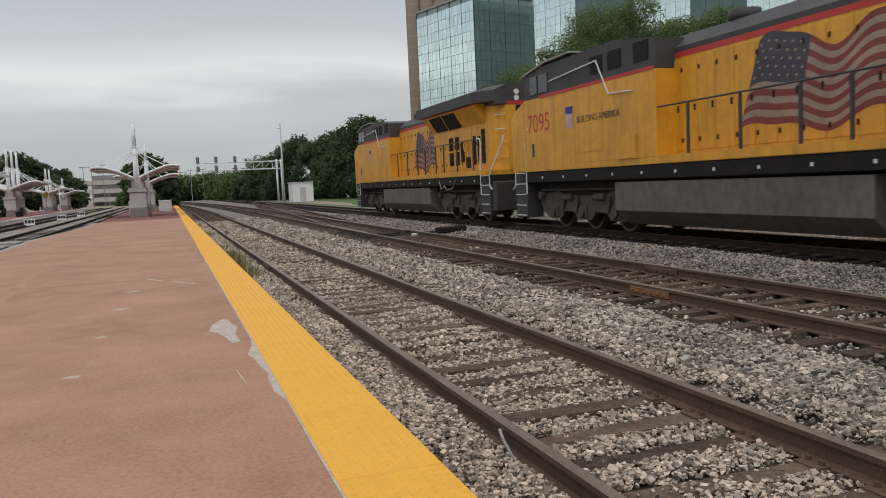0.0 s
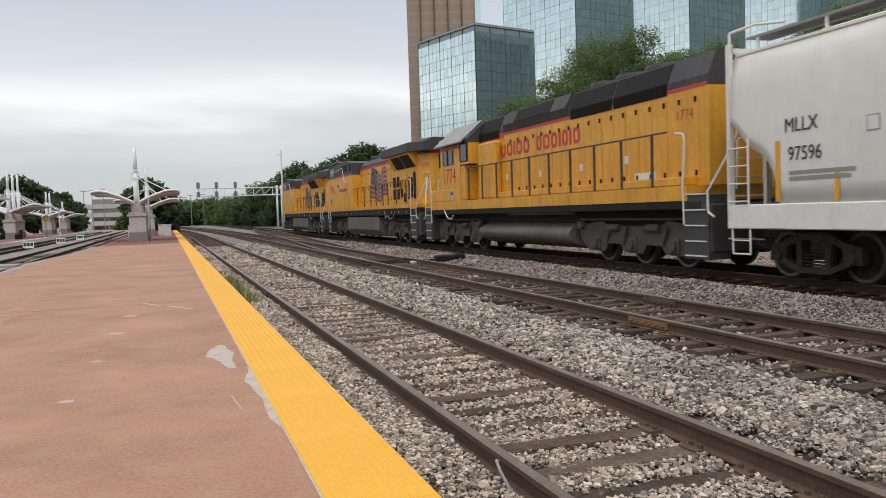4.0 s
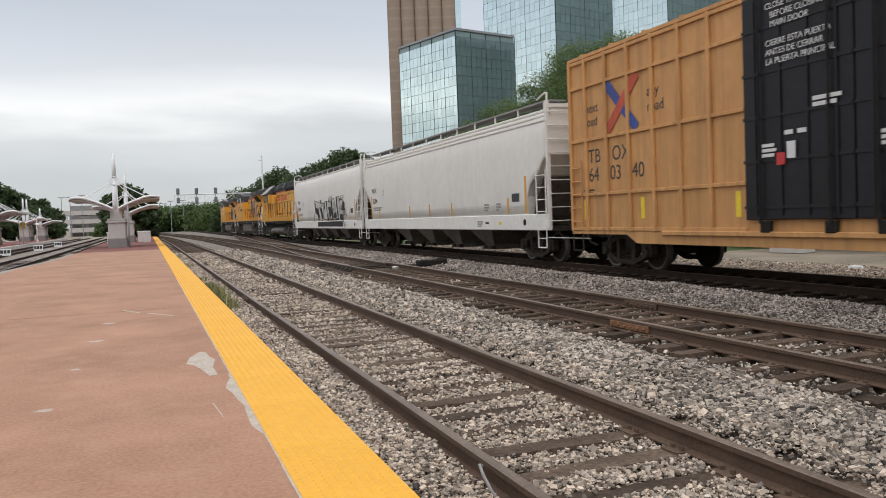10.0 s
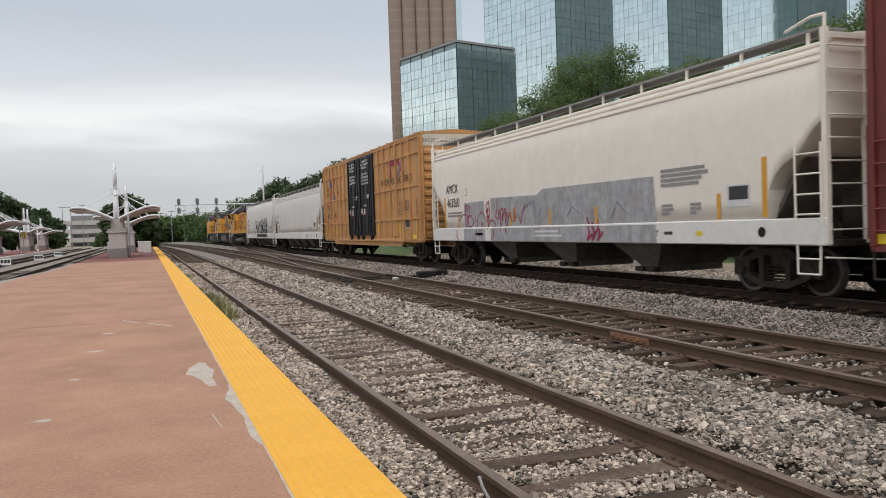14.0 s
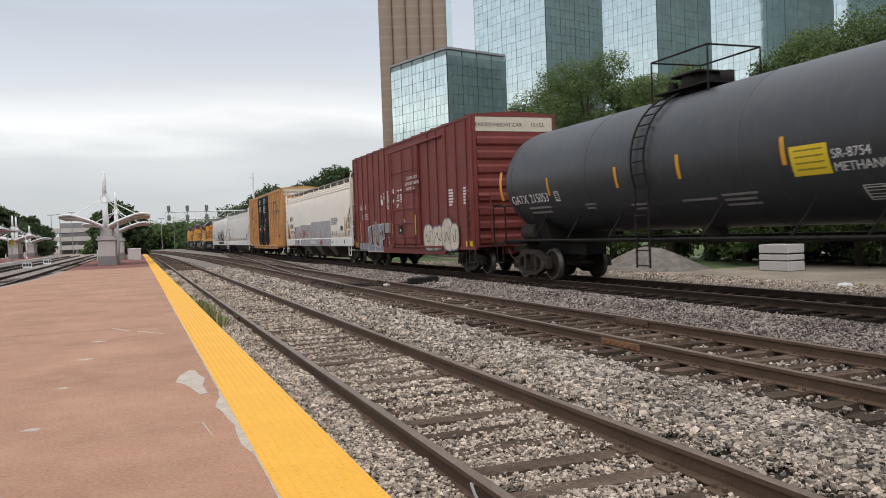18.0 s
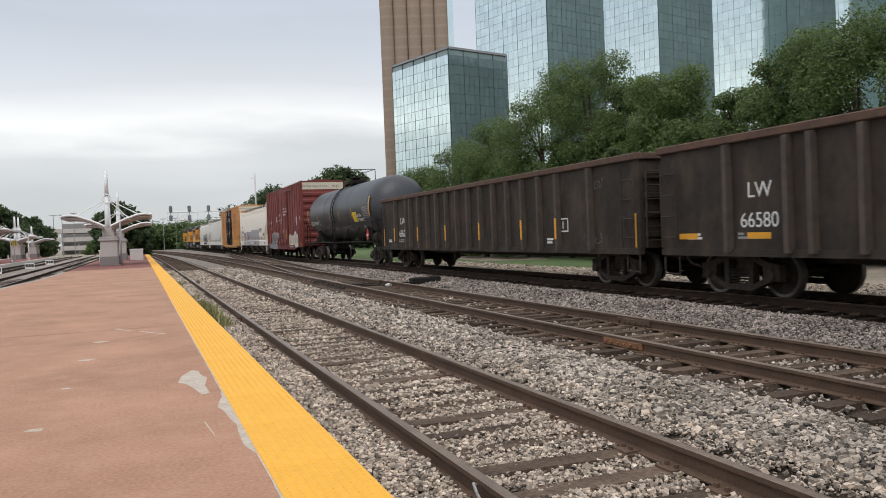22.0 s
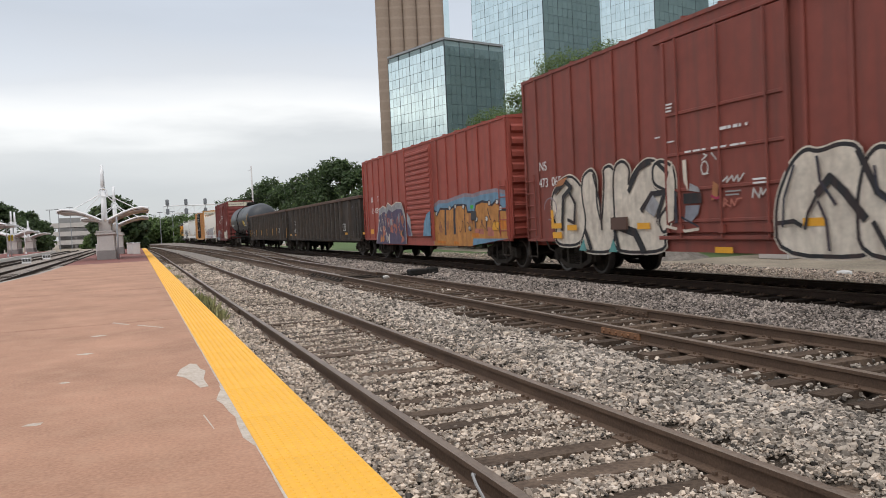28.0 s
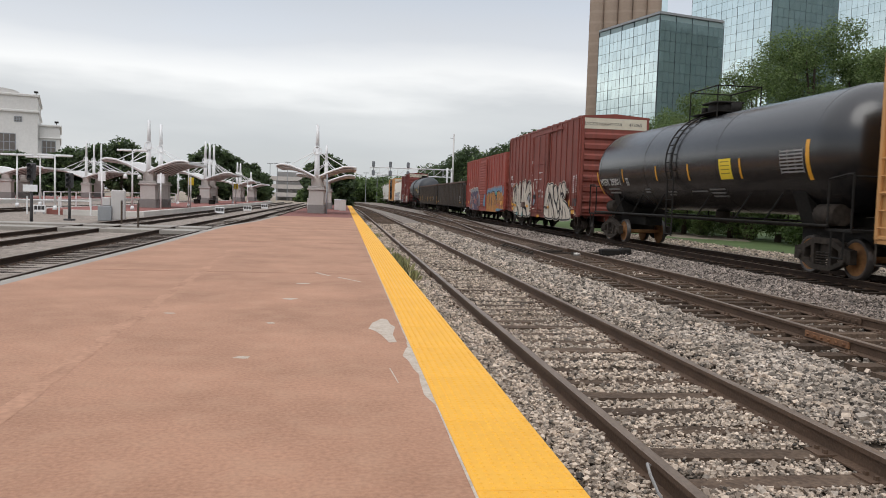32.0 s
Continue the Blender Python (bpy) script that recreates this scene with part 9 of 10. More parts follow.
def far_platform(name, x0, x1, y0, y1):
    p = thing(name, "brick-paved station platform with a pale kerb", "platform", kind="structure")
    bm = B()
    n = [(x0 + 0.35, y0 + 3.0), (x0 + 0.9, y0 + 0.8), (x0 + 2.2, y0), (x1 - 0.35, y0), (x1 - 0.35, y1), (x0 + 0.35, y1)]
    loft(bm, [[(x, y, z) for x, y in n] for z in (-0.4, 0.0)])
    bmesh.ops.recalc_face_normals(bm, faces=bm.faces)
    part("paving", bm, BRICK, p, "red brick paving")
    bm = B()
    box(bm, x1 - 0.34, x1, y0, y1, -0.4, 0.02, 0.02)
    box(bm, x0, x0 + 0.34, y0 + 3, y1, -0.4, 0.02, 0.02)
    box(bm, x0 + 2.2, x1 - 0.34, y0 - 0.3, y0 - 0.003, -0.4, 0.02, 0.02)
    part("kerb", bm, mat("pale_kerb", (0.62, 0.59, 0.55), (0.54, 0.51, 0.47), 0.8), p)


far_platform("platform_2", -18.8, -12.0, 50.5, 140)
far_platform("platform_3", -40, -30.5, 70, 150)


def wing(bm, x0, x1, y0, y1, z0, rise, thick=0.10):
    """One curved canopy leaf from the valley at x0 up and out to x1."""
    k = 8
    prof = [(x0 + (x1 - x0) * i / k, z0 + rise * math.sin(math.pi * 0.58 * i / k) / math.sin(math.pi * 0.58) * (1.06 if 4 < i < 8 else 1)) for i in range(k + 1)]
    for ya, yb in ((y0, y1),):
        loft(bm, [[(x, y, z) for x, z in prof] + [(x, y, z - thick) for x, z in reversed(prof)] for y in (ya, yb)])


def canopy(x, y, masts, mast_h, half, length, z_leaf, rise, group, label):
    t = thing("station_canopy", label, "canopy", pose(x, y, 0), group=group)
    piers = 2
    for k in range(piers):
        yy = k * length * 0.55
        bm = B()
        box(bm, -0.62, 0.62, yy - 0.5, yy + 0.5, -0.02, 0.62, 0.03)
        pr = part("pier_base", bm, GREY_STONE, t, "grey stone pier base")
        bm = B()
        box(bm, -0.56, 0.56, yy - 0.45, yy + 0.45, 0.62, 1.72, 0.03)
        part("pier", bm, PALE_STONE, t, "pale stone pier")
        bm = B()
        box(bm, -0.68, 0.68, yy - 0.57, yy + 0.57, 1.72, 1.86, 0.03)
        box(bm, -0.60, 0.60, yy - 0.5, yy + 0.5, 1.86, 2.02, 0.03)
        part("pier_cap", bm, PALE_STONE, t)
        bm = B()
        box(bm, -0.40, 0.40, yy - 0.36, yy + 0.36, 2.02, z_leaf + 0.05, 0.02)
        part("pier_neck", bm, PALE_STONE, t)
    for s in (-1, 1):
        bm = B()
        wing(bm, s * 0.2, s * half, -1.2, length - 1.2, z_leaf, rise)
        bmesh.ops.recalc_face_normals(bm, faces=bm.faces)
        # faces that look down take a dark colour that stands for shade
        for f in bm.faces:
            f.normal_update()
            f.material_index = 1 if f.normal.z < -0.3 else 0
        w = part("canopy_leaf", bm, (CANOPY, UNDERSIDE_SHADE), t, "curved pale canopy leaf, ribbed underside with shade in its colour")
        for k in range(7):
            bm = B()
            yy = -1.0 + (length - 0.4) * k / 6
            for i in range(8):
                u0, u1 = i / 8, (i + 1) / 8
                bow = lambda u: z_leaf + rise * math.sin(math.pi * 0.58 * u) / math.sin(math.pi * 0.58) * 1.03 - 0.14
                tube(bm, (s * (0.2 + (half - 0.2) * u0), yy, bow(u0)), (s * (0.2 + (half - 0.2) * u1), yy, bow(u1)), 0.05, n=5)
            part("soffit_rib", bm, WHITE_STEEL, w)
        bm = B()
        k = 8
        for yy in (-1.28, length - 1.2):
            pts = [(s * 0.2 + s * (half - 0.2) * i / k, yy, z_leaf + rise * math.sin(math.pi * 0.58 * i / k) / math.sin(math.pi * 0.58) * (1.06 if 4 < i < 8 else 1)) for i in range(k + 1)]
            for a, b in zip(pts, pts[1:]):
                tube(bm, a, b, 0.085, n=6)
        box(bm, min(s * half, s * (half + 0.06)), max(s * half, s * (half + 0.06)), -1.3, length - 1.15, z_leaf + rise - 0.16, z_leaf + rise + 0.04)
        part("canopy_rim", bm, WHITE_STEEL, w)
    for k in range(masts):
        yy = -0.2 + k * length / max(1, masts)
        bm = B()
        tube(bm, (0, yy, z_leaf - 0.05), (0, yy, z_leaf + (mast_h - z_leaf) * 0.55), 0.20, 0.175, 8)
        tube(bm, (0, yy, z_leaf + (mast_h - z_leaf) * 0.55), (0, yy, mast_h), 0.15, 0.10, 8)
        m = part("mast", bm, WHITE_STEEL, t, "tall white tapered mast")
        bm = B()
        zr = z_leaf + (mast_h - z_leaf) * 0.5
        for i in range(12):
            a, b = i * math.tau / 12, (i + 1) * math.tau / 12
            tube(bm, (0.28 * math.cos(a), yy - 0.2, zr + 0.28 * math.sin(a)), (0.28 * math.cos(b), yy - 0.2, zr + 0.28 * math.sin(b)), 0.035, n=5)
        part("ring", bm, WHITE_STEEL, m)
        bm = B()
        for s in (-1, 1):
            tube(bm, (0, yy, zr), (s * half * 0.75, yy, z_leaf + rise), 0.035, n=5)
            tube(bm, (0, yy, zr), (s * half * 0.45, yy, z_leaf + rise * 0.85), 0.03, n=5)
        part("stay", bm, WHITE_STEEL, m)
    return t


canopy(-1.95, 60.2, 1, 6.55, 2.85, 7.0, 2.72, 0.72, "canopies on the platform", "white curved station canopy with a tall mast on stone piers")
canopy(-1.7, 80.5, 1, 6.3, 2.85, 7.0, 2.72, 0.62, "canopies on the platform", "white curved station canopy with a mast on stone piers")
canopy(-14.6, 63.0, 2, 6.6, 3.1, 8.0, 2.70, 0.80, "canopies on the second platform", "large white curved canopy with two tall masts")
canopy(-15.6, 94.0, 3, 7.0, 3.2, 9.0, 2.75, 0.72, "canopies on the second platform", "white curved canopy with three masts on stone piers")
canopy(-15.5, 121.0, 2, 5.8, 2.7, 7.0, 2.45, 0.55, "canopies on the second platform", "smaller white curved canopy further along the platform")
canopy(-15.2, 136.0, 1, 4.8, 2.6, 6.0, 2.3, 0.5, "canopies on the second platform", "smaller white curved canopy further along the platform")
canopy(-34.3, 113.0, 3, 7.6, 4.4, 10.0, 2.75, 0.85, "canopies on the third platform", "white curved canopy with three masts near the station")
canopy(-34.6, 88.0, 0, 5.0, 4.0, 8.0, 2.6, 0.7, "canopies on the third platform", "white curved canopy near the station")


def sign_posts():
    for x, y, h, board in ((-1.15, 58.2, 2.9, False), (-16.6, 58.0, 2.6, True), (-13.2, 60.5, 2.6, True), (-13.0, 71, 2.6, True), (-17.2, 80, 2.6, True), (-13.1, 101, 2.5, True)):
        t = thing("sign_post", "slim platform post with a small sign" if board else "thin dark pole before the stone pier", "post", pose(x, y, 0), group="platform posts")
        bm = B()
        tube(bm, (0, 0, 0), (0, 0, h), 0.055, n=8)
        part("post", bm, WHITE_STEEL if board else GREY_BOX, t)
        if board:
            bm = B()
            box(bm, -0.25, 0.25, -0.03, 0.03, h - 0.75, h - 0.1, 0.01)
            part("sign_board", bm, SIGN_YELLOW if y > 70 else WHITE_STEEL, t)
    t = thing("guard_rail", "low white pipe rail along the second platform", "railing", group="fences")
    for k in range(14):
        y = 52 + 3.0 * k
        bm = B()
        tube(bm, (-18.3, y, 0), (-18.3, y, 1.05), 0.04, n=6)
        part("post", bm, WHITE_STEEL, t)
    for z in (0.55, 1.03):
        bm = B()
        tube(bm, (-18.3, 52, z), (-18.3, 91, z), 0.03, n=6)
        part("rail", bm, WHITE_STEEL, t)
    for x, y in ((0.0, 74.0), (-0.5, 77.0), (-3.0, 76.0)):
        t = thing("platform_cabinet", "pale low cabinet on the platform", "cabinet", pose(x, y, 0), group="platform cabinets")
        bm = B()
        box(bm, -0.30, 0.30, -0.25, 0.25, 0.0, 0.95, 0.03)
        part("case", bm, PALE_BOX, t)
        bm = B()
        box(bm, -0.34, 0.34, -0.29, 0.29, 0.95, 1.01, 0.02)
        part("lid", bm, WHITE_STEEL, t)


sign_posts()


def platform_lamp(x, y, h, twin):
    t = thing("platform_lamp", "white platform lamp post with flat twin heads", "lamp post", pose(x, y, 0), group="platform lamps")
    bm = B()
    tube(bm, (0, 0, 0), (0, 0, 0.25), 0.14, 0.10, 8)
    tube(bm, (0, 0, 0.25), (0, 0, h), 0.065, 0.05, 8)
    part("post", bm, WHITE_STEEL, t)
    for s in (-1, 1):
        bm = B()
        box(bm, min(s * 0.05, s * 0.95), max(s * 0.05, s * 0.95), -0.17, 0.17, h - 0.04, h + 0.09, 0.03)
        part("lamp_head", bm, WHITE_STEEL, t)
    if twin:
        for s in (-1, 1):
            bm = B()
            bent(bm, [(0, 0, h * 0.60), (s * 0.25, 0, h * 0.66), (s * 0.45, 0, h * 0.60)], 0.03)
            tube(bm, (s * 0.45, 0, h * 0.60), (s * 0.45, 0, h * 0.53), 0.10, 0.15, 8)
            part("globe_lamp", bm, WHITE_STEEL, t)


for az, d, h, tw in ((-18.75, 52, 3.15, False), (-14.1, 56, 3.85, True), (-10.52, 72, 3.75, False), (-20.9, 58, 3.3, False), (-19.6, 64, 3.4, False), (-11.2, 84, 3.4, False), (-12.0, 90, 3.3, False), (-7.6, 100, 3.2, False), (-6.6, 115, 3.0, False)):
    x, y = polar(az, d)
    platform_lamp(x, y, h, tw)


SIGNAL_GREY = mat("weathered_signal", (0.085, 0.083, 0.085), (0.055, 0.053, 0.054), 0.7, grain=8, stain=2)


def yard_things():
    x, y = polar(-14.95, 43.5)
    t = thing("relay_cabinet", "pale upright relay cabinet beside the tracks", "cabinet", pose(x, y, -0.33, 0, 0, 12))
    bm = B()
    box(bm, -0.33, 0.33, -0.3, 0.3, 0.0, 1.62, 0.03)
    part("case", bm, PALE_BOX, t)
    bm = B()
    box(bm, -0.27, 0.27, -0.325, -0.30, 0.15, 1.5, 0.01)
    d = part("door", bm, PALE_BOX, t)
    bm = B()
    box(bm, 0.16, 0.2, -0.36, -0.325, 0.75, 0.95)
    part("handle", bm, GREY_BOX, d)
    x, y = polar(-15.75, 43.4)
    t = thing("transformer_box", "grey utility box on a low base", "utility box", pose(x, y, -0.33, 0, 0, 10))
    bm = B()
    box(bm, -0.32, 0.32, -0.35, 0.35, 0.08, 0.82, 0.03)
    part("case", bm, GREY_BOX, t)
    bm = B()
    box(bm, -0.36, 0.36, -0.4, 0.4, 0, 0.08)
    part("base", bm, CONCRETE, t)
    bm = B()
    box(bm, -0.15, 0.25, -0.05, 0.35, 0.825, 1.25, 0.03)
    part("top_box", bm, PALE_BOX, t)
    for az, d, h in ((-20.1, 39.5, 2.6), (-17.9, 44, 2.3)):
        x, y = polar(az, d)
        t = thing("dwarf_signal", "dark trackside signal on a short post", "railway signal", pose(x, y, -0.33), group="trackside signals")
        bm = B()
        tube(bm, (0, 0, 0), (0, 0, h - 0.6), 0.07, n=8)
        box(bm, -0.22, 0.22, -0.2, 0.2, 0, 0.12)
        part("post", bm, SIGNAL_GREY, t)
        bm = B()
        box(bm, -0.17, 0.17, -0.12, 0.12, h - 0.65, h + 0.1, 0.04)
        hd = part("signal_head", bm, SIGNAL_GREY, t)
        for k in range(3):
            bm = B()
            tube(bm, (0, -0.12, h - 0.52 + k * 0.24), (0, -0.28, h - 0.50 + k * 0.24), 0.09, n=10, caps=False)
            part("hood", bm, SIGNAL_GREY, hd)
        if d < 42:
            bm = B()
            box(bm, -0.3, 0.3, -0.14, -0.12, h - 1.15, h - 0.85)
            part("sign_plate", bm, WHITE_STEEL, t)
    for x, y in ((-18.2, 51.0), (-9.0, 60.5), (-8.2, 71), (-8.0, 84)):
        t = thing("ground_sign", "small white ground sign with dark marks", "sign", pose(x, y, -0.33), group="ground signs")
        bm = B()
        box(bm, -0.34, 0.34, -0.03, 0.03, 0.12, 0.56, 0.01)
        s = part("board", bm, WHITE_STEEL, t)
        for k in range(3):
            bm = B()
            box(bm, -0.29 + k * 0.205, -0.12 + k * 0.205, -0.036, -0.031, 0.27, 0.50)
            part("mark", bm, LETTER_BLACK, s, "dark plain bar")
        bm = B()
        for k in (-0.25, 0.25):
            box(bm, k - 0.03, k + 0.03, -0.02, 0.02, 0, 0.12)
        part("foot", bm, GREY_BOX, t)
    # low white rail fence beyond the second track
    t = thing("rail_fence", "low white pipe fence along the yard", "fence", group="fences")
    for k in range(9):
        x = -29 + k * 1.75
        bm = B()
        tube(bm, (x, 49 + k * 0.15, -0.34), (x, 49 + k * 0.15, 0.75), 0.05, n=6)
        part("post", bm, WHITE_STEEL, t)
    bm = B()
    tube(bm, (-29, 49, 0.55), (-15, 50.2, 0.55), 0.04, n=6)
    part("rail", bm, WHITE_STEEL, t)
    for x, y in ((-10.4, 39.5), (-8.3, 34.0)):
        t = thing("marker_post", "thin brown marker post", "post", pose(x, y, -0.34))
        bm = B()
        tube(bm, (0, 0, 0), (0, 0, 1.15), 0.045, n=6)
        part("stake", bm, BARK, t)
    for x, y in ((-15.8, 66.5), (-13.9, 88), (-15.8, 90)):
        t = thing("platform_bench", "dark metal bench under the canopy", "bench", pose(x, y, 0), group="benches")
        bm = B()
        box(bm, -0.25, 0.25, -0.9, 0.9, 0.42, 0.48)
        part("seat", bm, BLACK, t)
        bm = B()
        box(bm, 0.2, 0.25, -0.9, 0.9, 0.48, 0.9)
        part("backrest", bm, BLACK, t)
        for yy in (-0.8, 0.8):
            bm = B()
            box(bm, -0.22, 0.22, yy - 0.03, yy + 0.03, 0, 0.42)
            part("leg", bm, BLACK, t)
    for x, y in ((-15.9, 70.5),):
        t = thing("newspaper_box", "yellow upright box on the platform", "box", pose(x, y, 0))
        bm = B()
        box(bm, -0.28, 0.28, -0.25, 0.25, 0.1, 1.15, 0.03)
        part("case", bm, SIGN_YELLOW, t)
        bm = B()
        box(bm, -0.2, 0.2, -0.2, 0.2, 0, 0.1)
        part("foot", bm, BLACK, t)


yard_things()


def station():
    """White station hall: low wing with tall windows, and a higher corner block."""
    d = 165.0
    x, y = polar(-18.45, d)
    t = thing("station_building", "white stucco railway station with tall windows and a higher corner block", "building", pose(x, y, -0.4, 0, 0, 18.4))
    k = d / 57.3
    H1, H2 = 1.78 + d * math.tan(radians(3.78)), 1.78 + d * math.tan(radians(5.55))
    wl = d * math.tan(radians(1.27))
    bm = B()
    box(bm, -wl, 0, 0, 24, 0, H1)
    part("wing_wall", bm, STUCCO, t)
    bm = B()
    box(bm, -wl - 14, -wl - 0.02, -1.2, 24, 0, H2)
    part("block_wall", bm, STUCCO, t)
    bm = B()
    for x0, x1, z, o in ((-wl - 14, -wl, H2 - 2.9, 0.35), (-wl - 14, -wl, H2, 0.25)):
        box(bm, x0 - 0.3, x1 + 0.3, -1.2 - o, 24.3, z, z + 0.45, 0.08)
    box(bm, -wl - 0.01, 0.25, -0.3, 24.3, H1, H1 + 0.35, 0.05)
    box(bm, -wl - 0.01, 0.2, -0.22, 24.2, H1 - 2.2, H1 - 1.95, 0.05)
    part("cornice", bm, STUCCO, t)
    bm = B()
    secs = []
    for i in range(9):
        a = math.pi * i / 8
        secs.append((-wl - 7 + 4.2 * math.cos(a), H2 + 0.4 + 0.9 * math.sin(a)))
    loft(bm, [[(x, yy, z) for x, z in secs] for yy in (-1.2, 2)])
    bmesh.ops.recalc_face_normals(bm, faces=bm.faces)
    part("arched_parapet", bm, STUCCO, t)

    def window(cx, z0, z1, w, y0):
        bm = B()
        box(bm, cx - w / 2, cx + w / 2, y0 - 0.04, y0 + 0.05, z0, z1)
        f = part("window", bm, mat("window_bronze", (0.16, 0.135, 0.12), (0.11, 0.095, 0.085), 0.4), t, "tall dark window")
        bm = B()
        for i in range(4):
            xx = cx - w / 2 + w * i / 3
            box(bm, xx - 0.07, xx + 0.07, y0 - 0.10, y0 - 0.04, z0, z1)
        for i in range(4):
            zz = z0 + (z1 - z0) * i / 3
            box(bm, cx - w / 2, cx + w / 2, y0 - 0.09, y0 - 0.042, zz - 0.06, zz + 0.06)
        part("window_frame", bm, GREY_BOX, f)
    window(-1.9, 6.6, H1 - 2.6, 2.2, 0.0)
    window(-wl - 5.0, 6.6, 11.0, 2.8, -1.2)
    window(-wl - 10.5, 6.6, 11.0, 2.8, -1.2)
    window(-wl - 3.2, H2 - 4.6, H2 - 3.7, 1.2, -1.2)
    bm = B()
    box(bm, -wl - 14, 0.5, -7, -1.3, 5.4, 5.9, 0.05)
    part("porch_roof", bm, STUCCO, t)
    for i in range(7):
        bm = B()
        xx = -wl - 13 + i * 2.7
        box(bm, xx - 0.3, xx + 0.3, -6.8, -6.2, 0, 5.4, 0.04)
        part("porch_column", bm, STUCCO, t)
    bm = B()
    box(bm, -wl - 13, 0.2, -1.25, -0.05, 0, 4.6)
    part("dark_arcade", bm, DARK_GLASS, t)
    # small lamps on the roof edge
    for xx, zz in ((-wl - 0.3, H2 + 0.45), (-0.6, H1 + 0.35)):
        bm = B()
        tube(bm, (xx, 0, zz), (xx, 0, zz + 0.5), 0.06, n=6)
        box(bm, xx - 0.35, xx + 0.35, -0.2, 0.2, zz + 0.35, zz + 0.7, 0.03)
        part("roof_floodlight", bm, BLACK, t)


station()


def far_things():
    x, y = polar(-3.4, 215)
    t = thing("parking_garage", "far pale concrete parking garage", "building", pose(x, y, -0.4, 0, 0, 3))
    for k in range(3):
        bm = B()
        box(bm, -13 + k * 1.0, 9 - k * 3, 0, 12, 1.0 + k * 2.1, 2.1 + k * 2.1)
        part("deck", bm, PALE_STONE, t)
    for k in range(6):
        bm = B()
        box(bm, -12 + k * 3.6, -11.5 + k * 3.6, 0.2, 0.7, 0, 5.6)
        part("column", bm, GREY_STONE, t)
    bm = B()
    box(bm, -5.0, 4.5, 14, 24, 0, 7.9)
    part("grey_block", bm, mat("far_grey", (0.30, 0.29, 0.28), (0.25, 0.24, 0.23), 0.9, grain=1, stain=0.2), t)
    for i, (az, d, h) in enumerate(((-4.6, 180, 8.3), (-5.1, 190, 8.6), (-3.9, 205, 9.6), (1.6, 210, 7.8), (1.2, 240, 8), (2.4, 230, 8.5), (-6.8, 170, 7.5), (3.3, 250, 8.2))):
        x, y = polar(az, d)
        t = thing("street_light", "far thin street light pole", "street light", pose(x, y, -0.4), group="far poles")
        bm = B()
        tube(bm, (0, 0, 0), (0, 0, h), 0.10, 0.06, 6)
        part("pole", bm, GREY_BOX, t)
        bm = B()
        box(bm, -0.7, 0.7, -0.15, 0.15, h, h + 0.15)
        part("lamp_head", bm, GREY_BOX, t)
    # signal gantry over the lines
    Y = 140.0
    t = thing("signal_gantry", "pale lattice signal gantry with three dark signal heads", "signal gantry", pose(0, Y, 0))
    x0, x1, za, zb = 4.6, 19.0, 5.2, 6.5
    for z in (za, zb):
        for yy in (0, 0.9):
            bm = B()
            tube(bm, (x0, yy, z), (x1, yy, z), 0.09, n=6)
            part("chord", bm, WHITE_STEEL, t)
    n = 9
    bm = B()
    for k in range(n):
        xa, xb = x0 + (x1 - x0) * k / n, x0 + (x1 - x0) * (k + 1) / n
        tube(bm, (xa, 0, za), (xa, 0, zb), 0.05, n=5)
        tube(bm, (xa, 0, za), (xb, 0, zb), 0.04, n=5)
        tube(bm, (xa, 0, zb), (xa, 0.9, zb), 0.04, n=5)
        tube(bm, (xa, 0, za), (xa, 0.9, za), 0.04, n=5)
    part("lattice", bm, WHITE_STEEL, t)
    bm = B()
    for dx in (0, 0.8):
        tube(bm, (x1 - dx, 0.4, -0.4), (x1 - dx, 0.4, zb + 0.3), 0.18, n=8)
    part("gantry_leg", bm, WHITE_STEEL, t)
    for xs in (5.15, 8.1, 11.2):
        bm = B()
        tube(bm, (xs, -0.04, 5.0), (xs, -0.04, 7.5), 0.05, n=6)
        mast = part("signal_mast", bm, GREY_BOX, t)
        for z0, z1 in ((5.05, 6.0), (6.55, 7.55)):
            bm = B()
            box(bm, xs - 0.27, xs + 0.27, -0.25, -0.05, z0, z1, 0.12)
            part("signal_head", bm, mat("signal_grey", (0.20, 0.21, 0.22), (0.14, 0.15, 0.16), 0.6), mast, "dark signal head with hoods")
    # tall pole and pale hut by the line
    x, y = polar(7.78, 117)
    t = thing("radio_mast", "tall thin grey radio mast by the line", "mast", pose(x, y, -0.4))
    bm = B()
    tube(bm, (0, 0, 0), (0, 0, 11.3), 0.15, 0.10, 8)
    part("pole", bm, PALE_BOX, t)
    bm = B()
    tube(bm, (-0.5, 0, 10.6), (0.1, 0, 10.6), 0.03, n=5)
    part("aerial", bm, GREY_BOX, t)
    t = thing("equipment_hut", "pale boxy equipment hut beside the mast", "hut", pose(18.2, 115.5, -0.4, 0, 0, 6))
    bm = B()
    box(bm, -1.5, 1.5, -1.2, 1.2, 0, 2.7, 0.04)
    part("wall", bm, WHITE_STEEL, t)
    bm = B()
    box(bm, -1.6, 1.6, -1.3, 1.3, 2.7, 2.85, 0.03)
    part("roof", bm, PALE_BOX, t)
    bm = B()
    box(bm, -0.5, 0.4, -1.23, -1.2, 0.1, 2.1)
    part("door", bm, PALE_BOX, t)
    # lot beyond the main line
    t = thing("utility_chest", "pale grey stacked utility chest on gravel", "utility box", pose(21.3, 22.1, -0.41, 0, 0, 4))
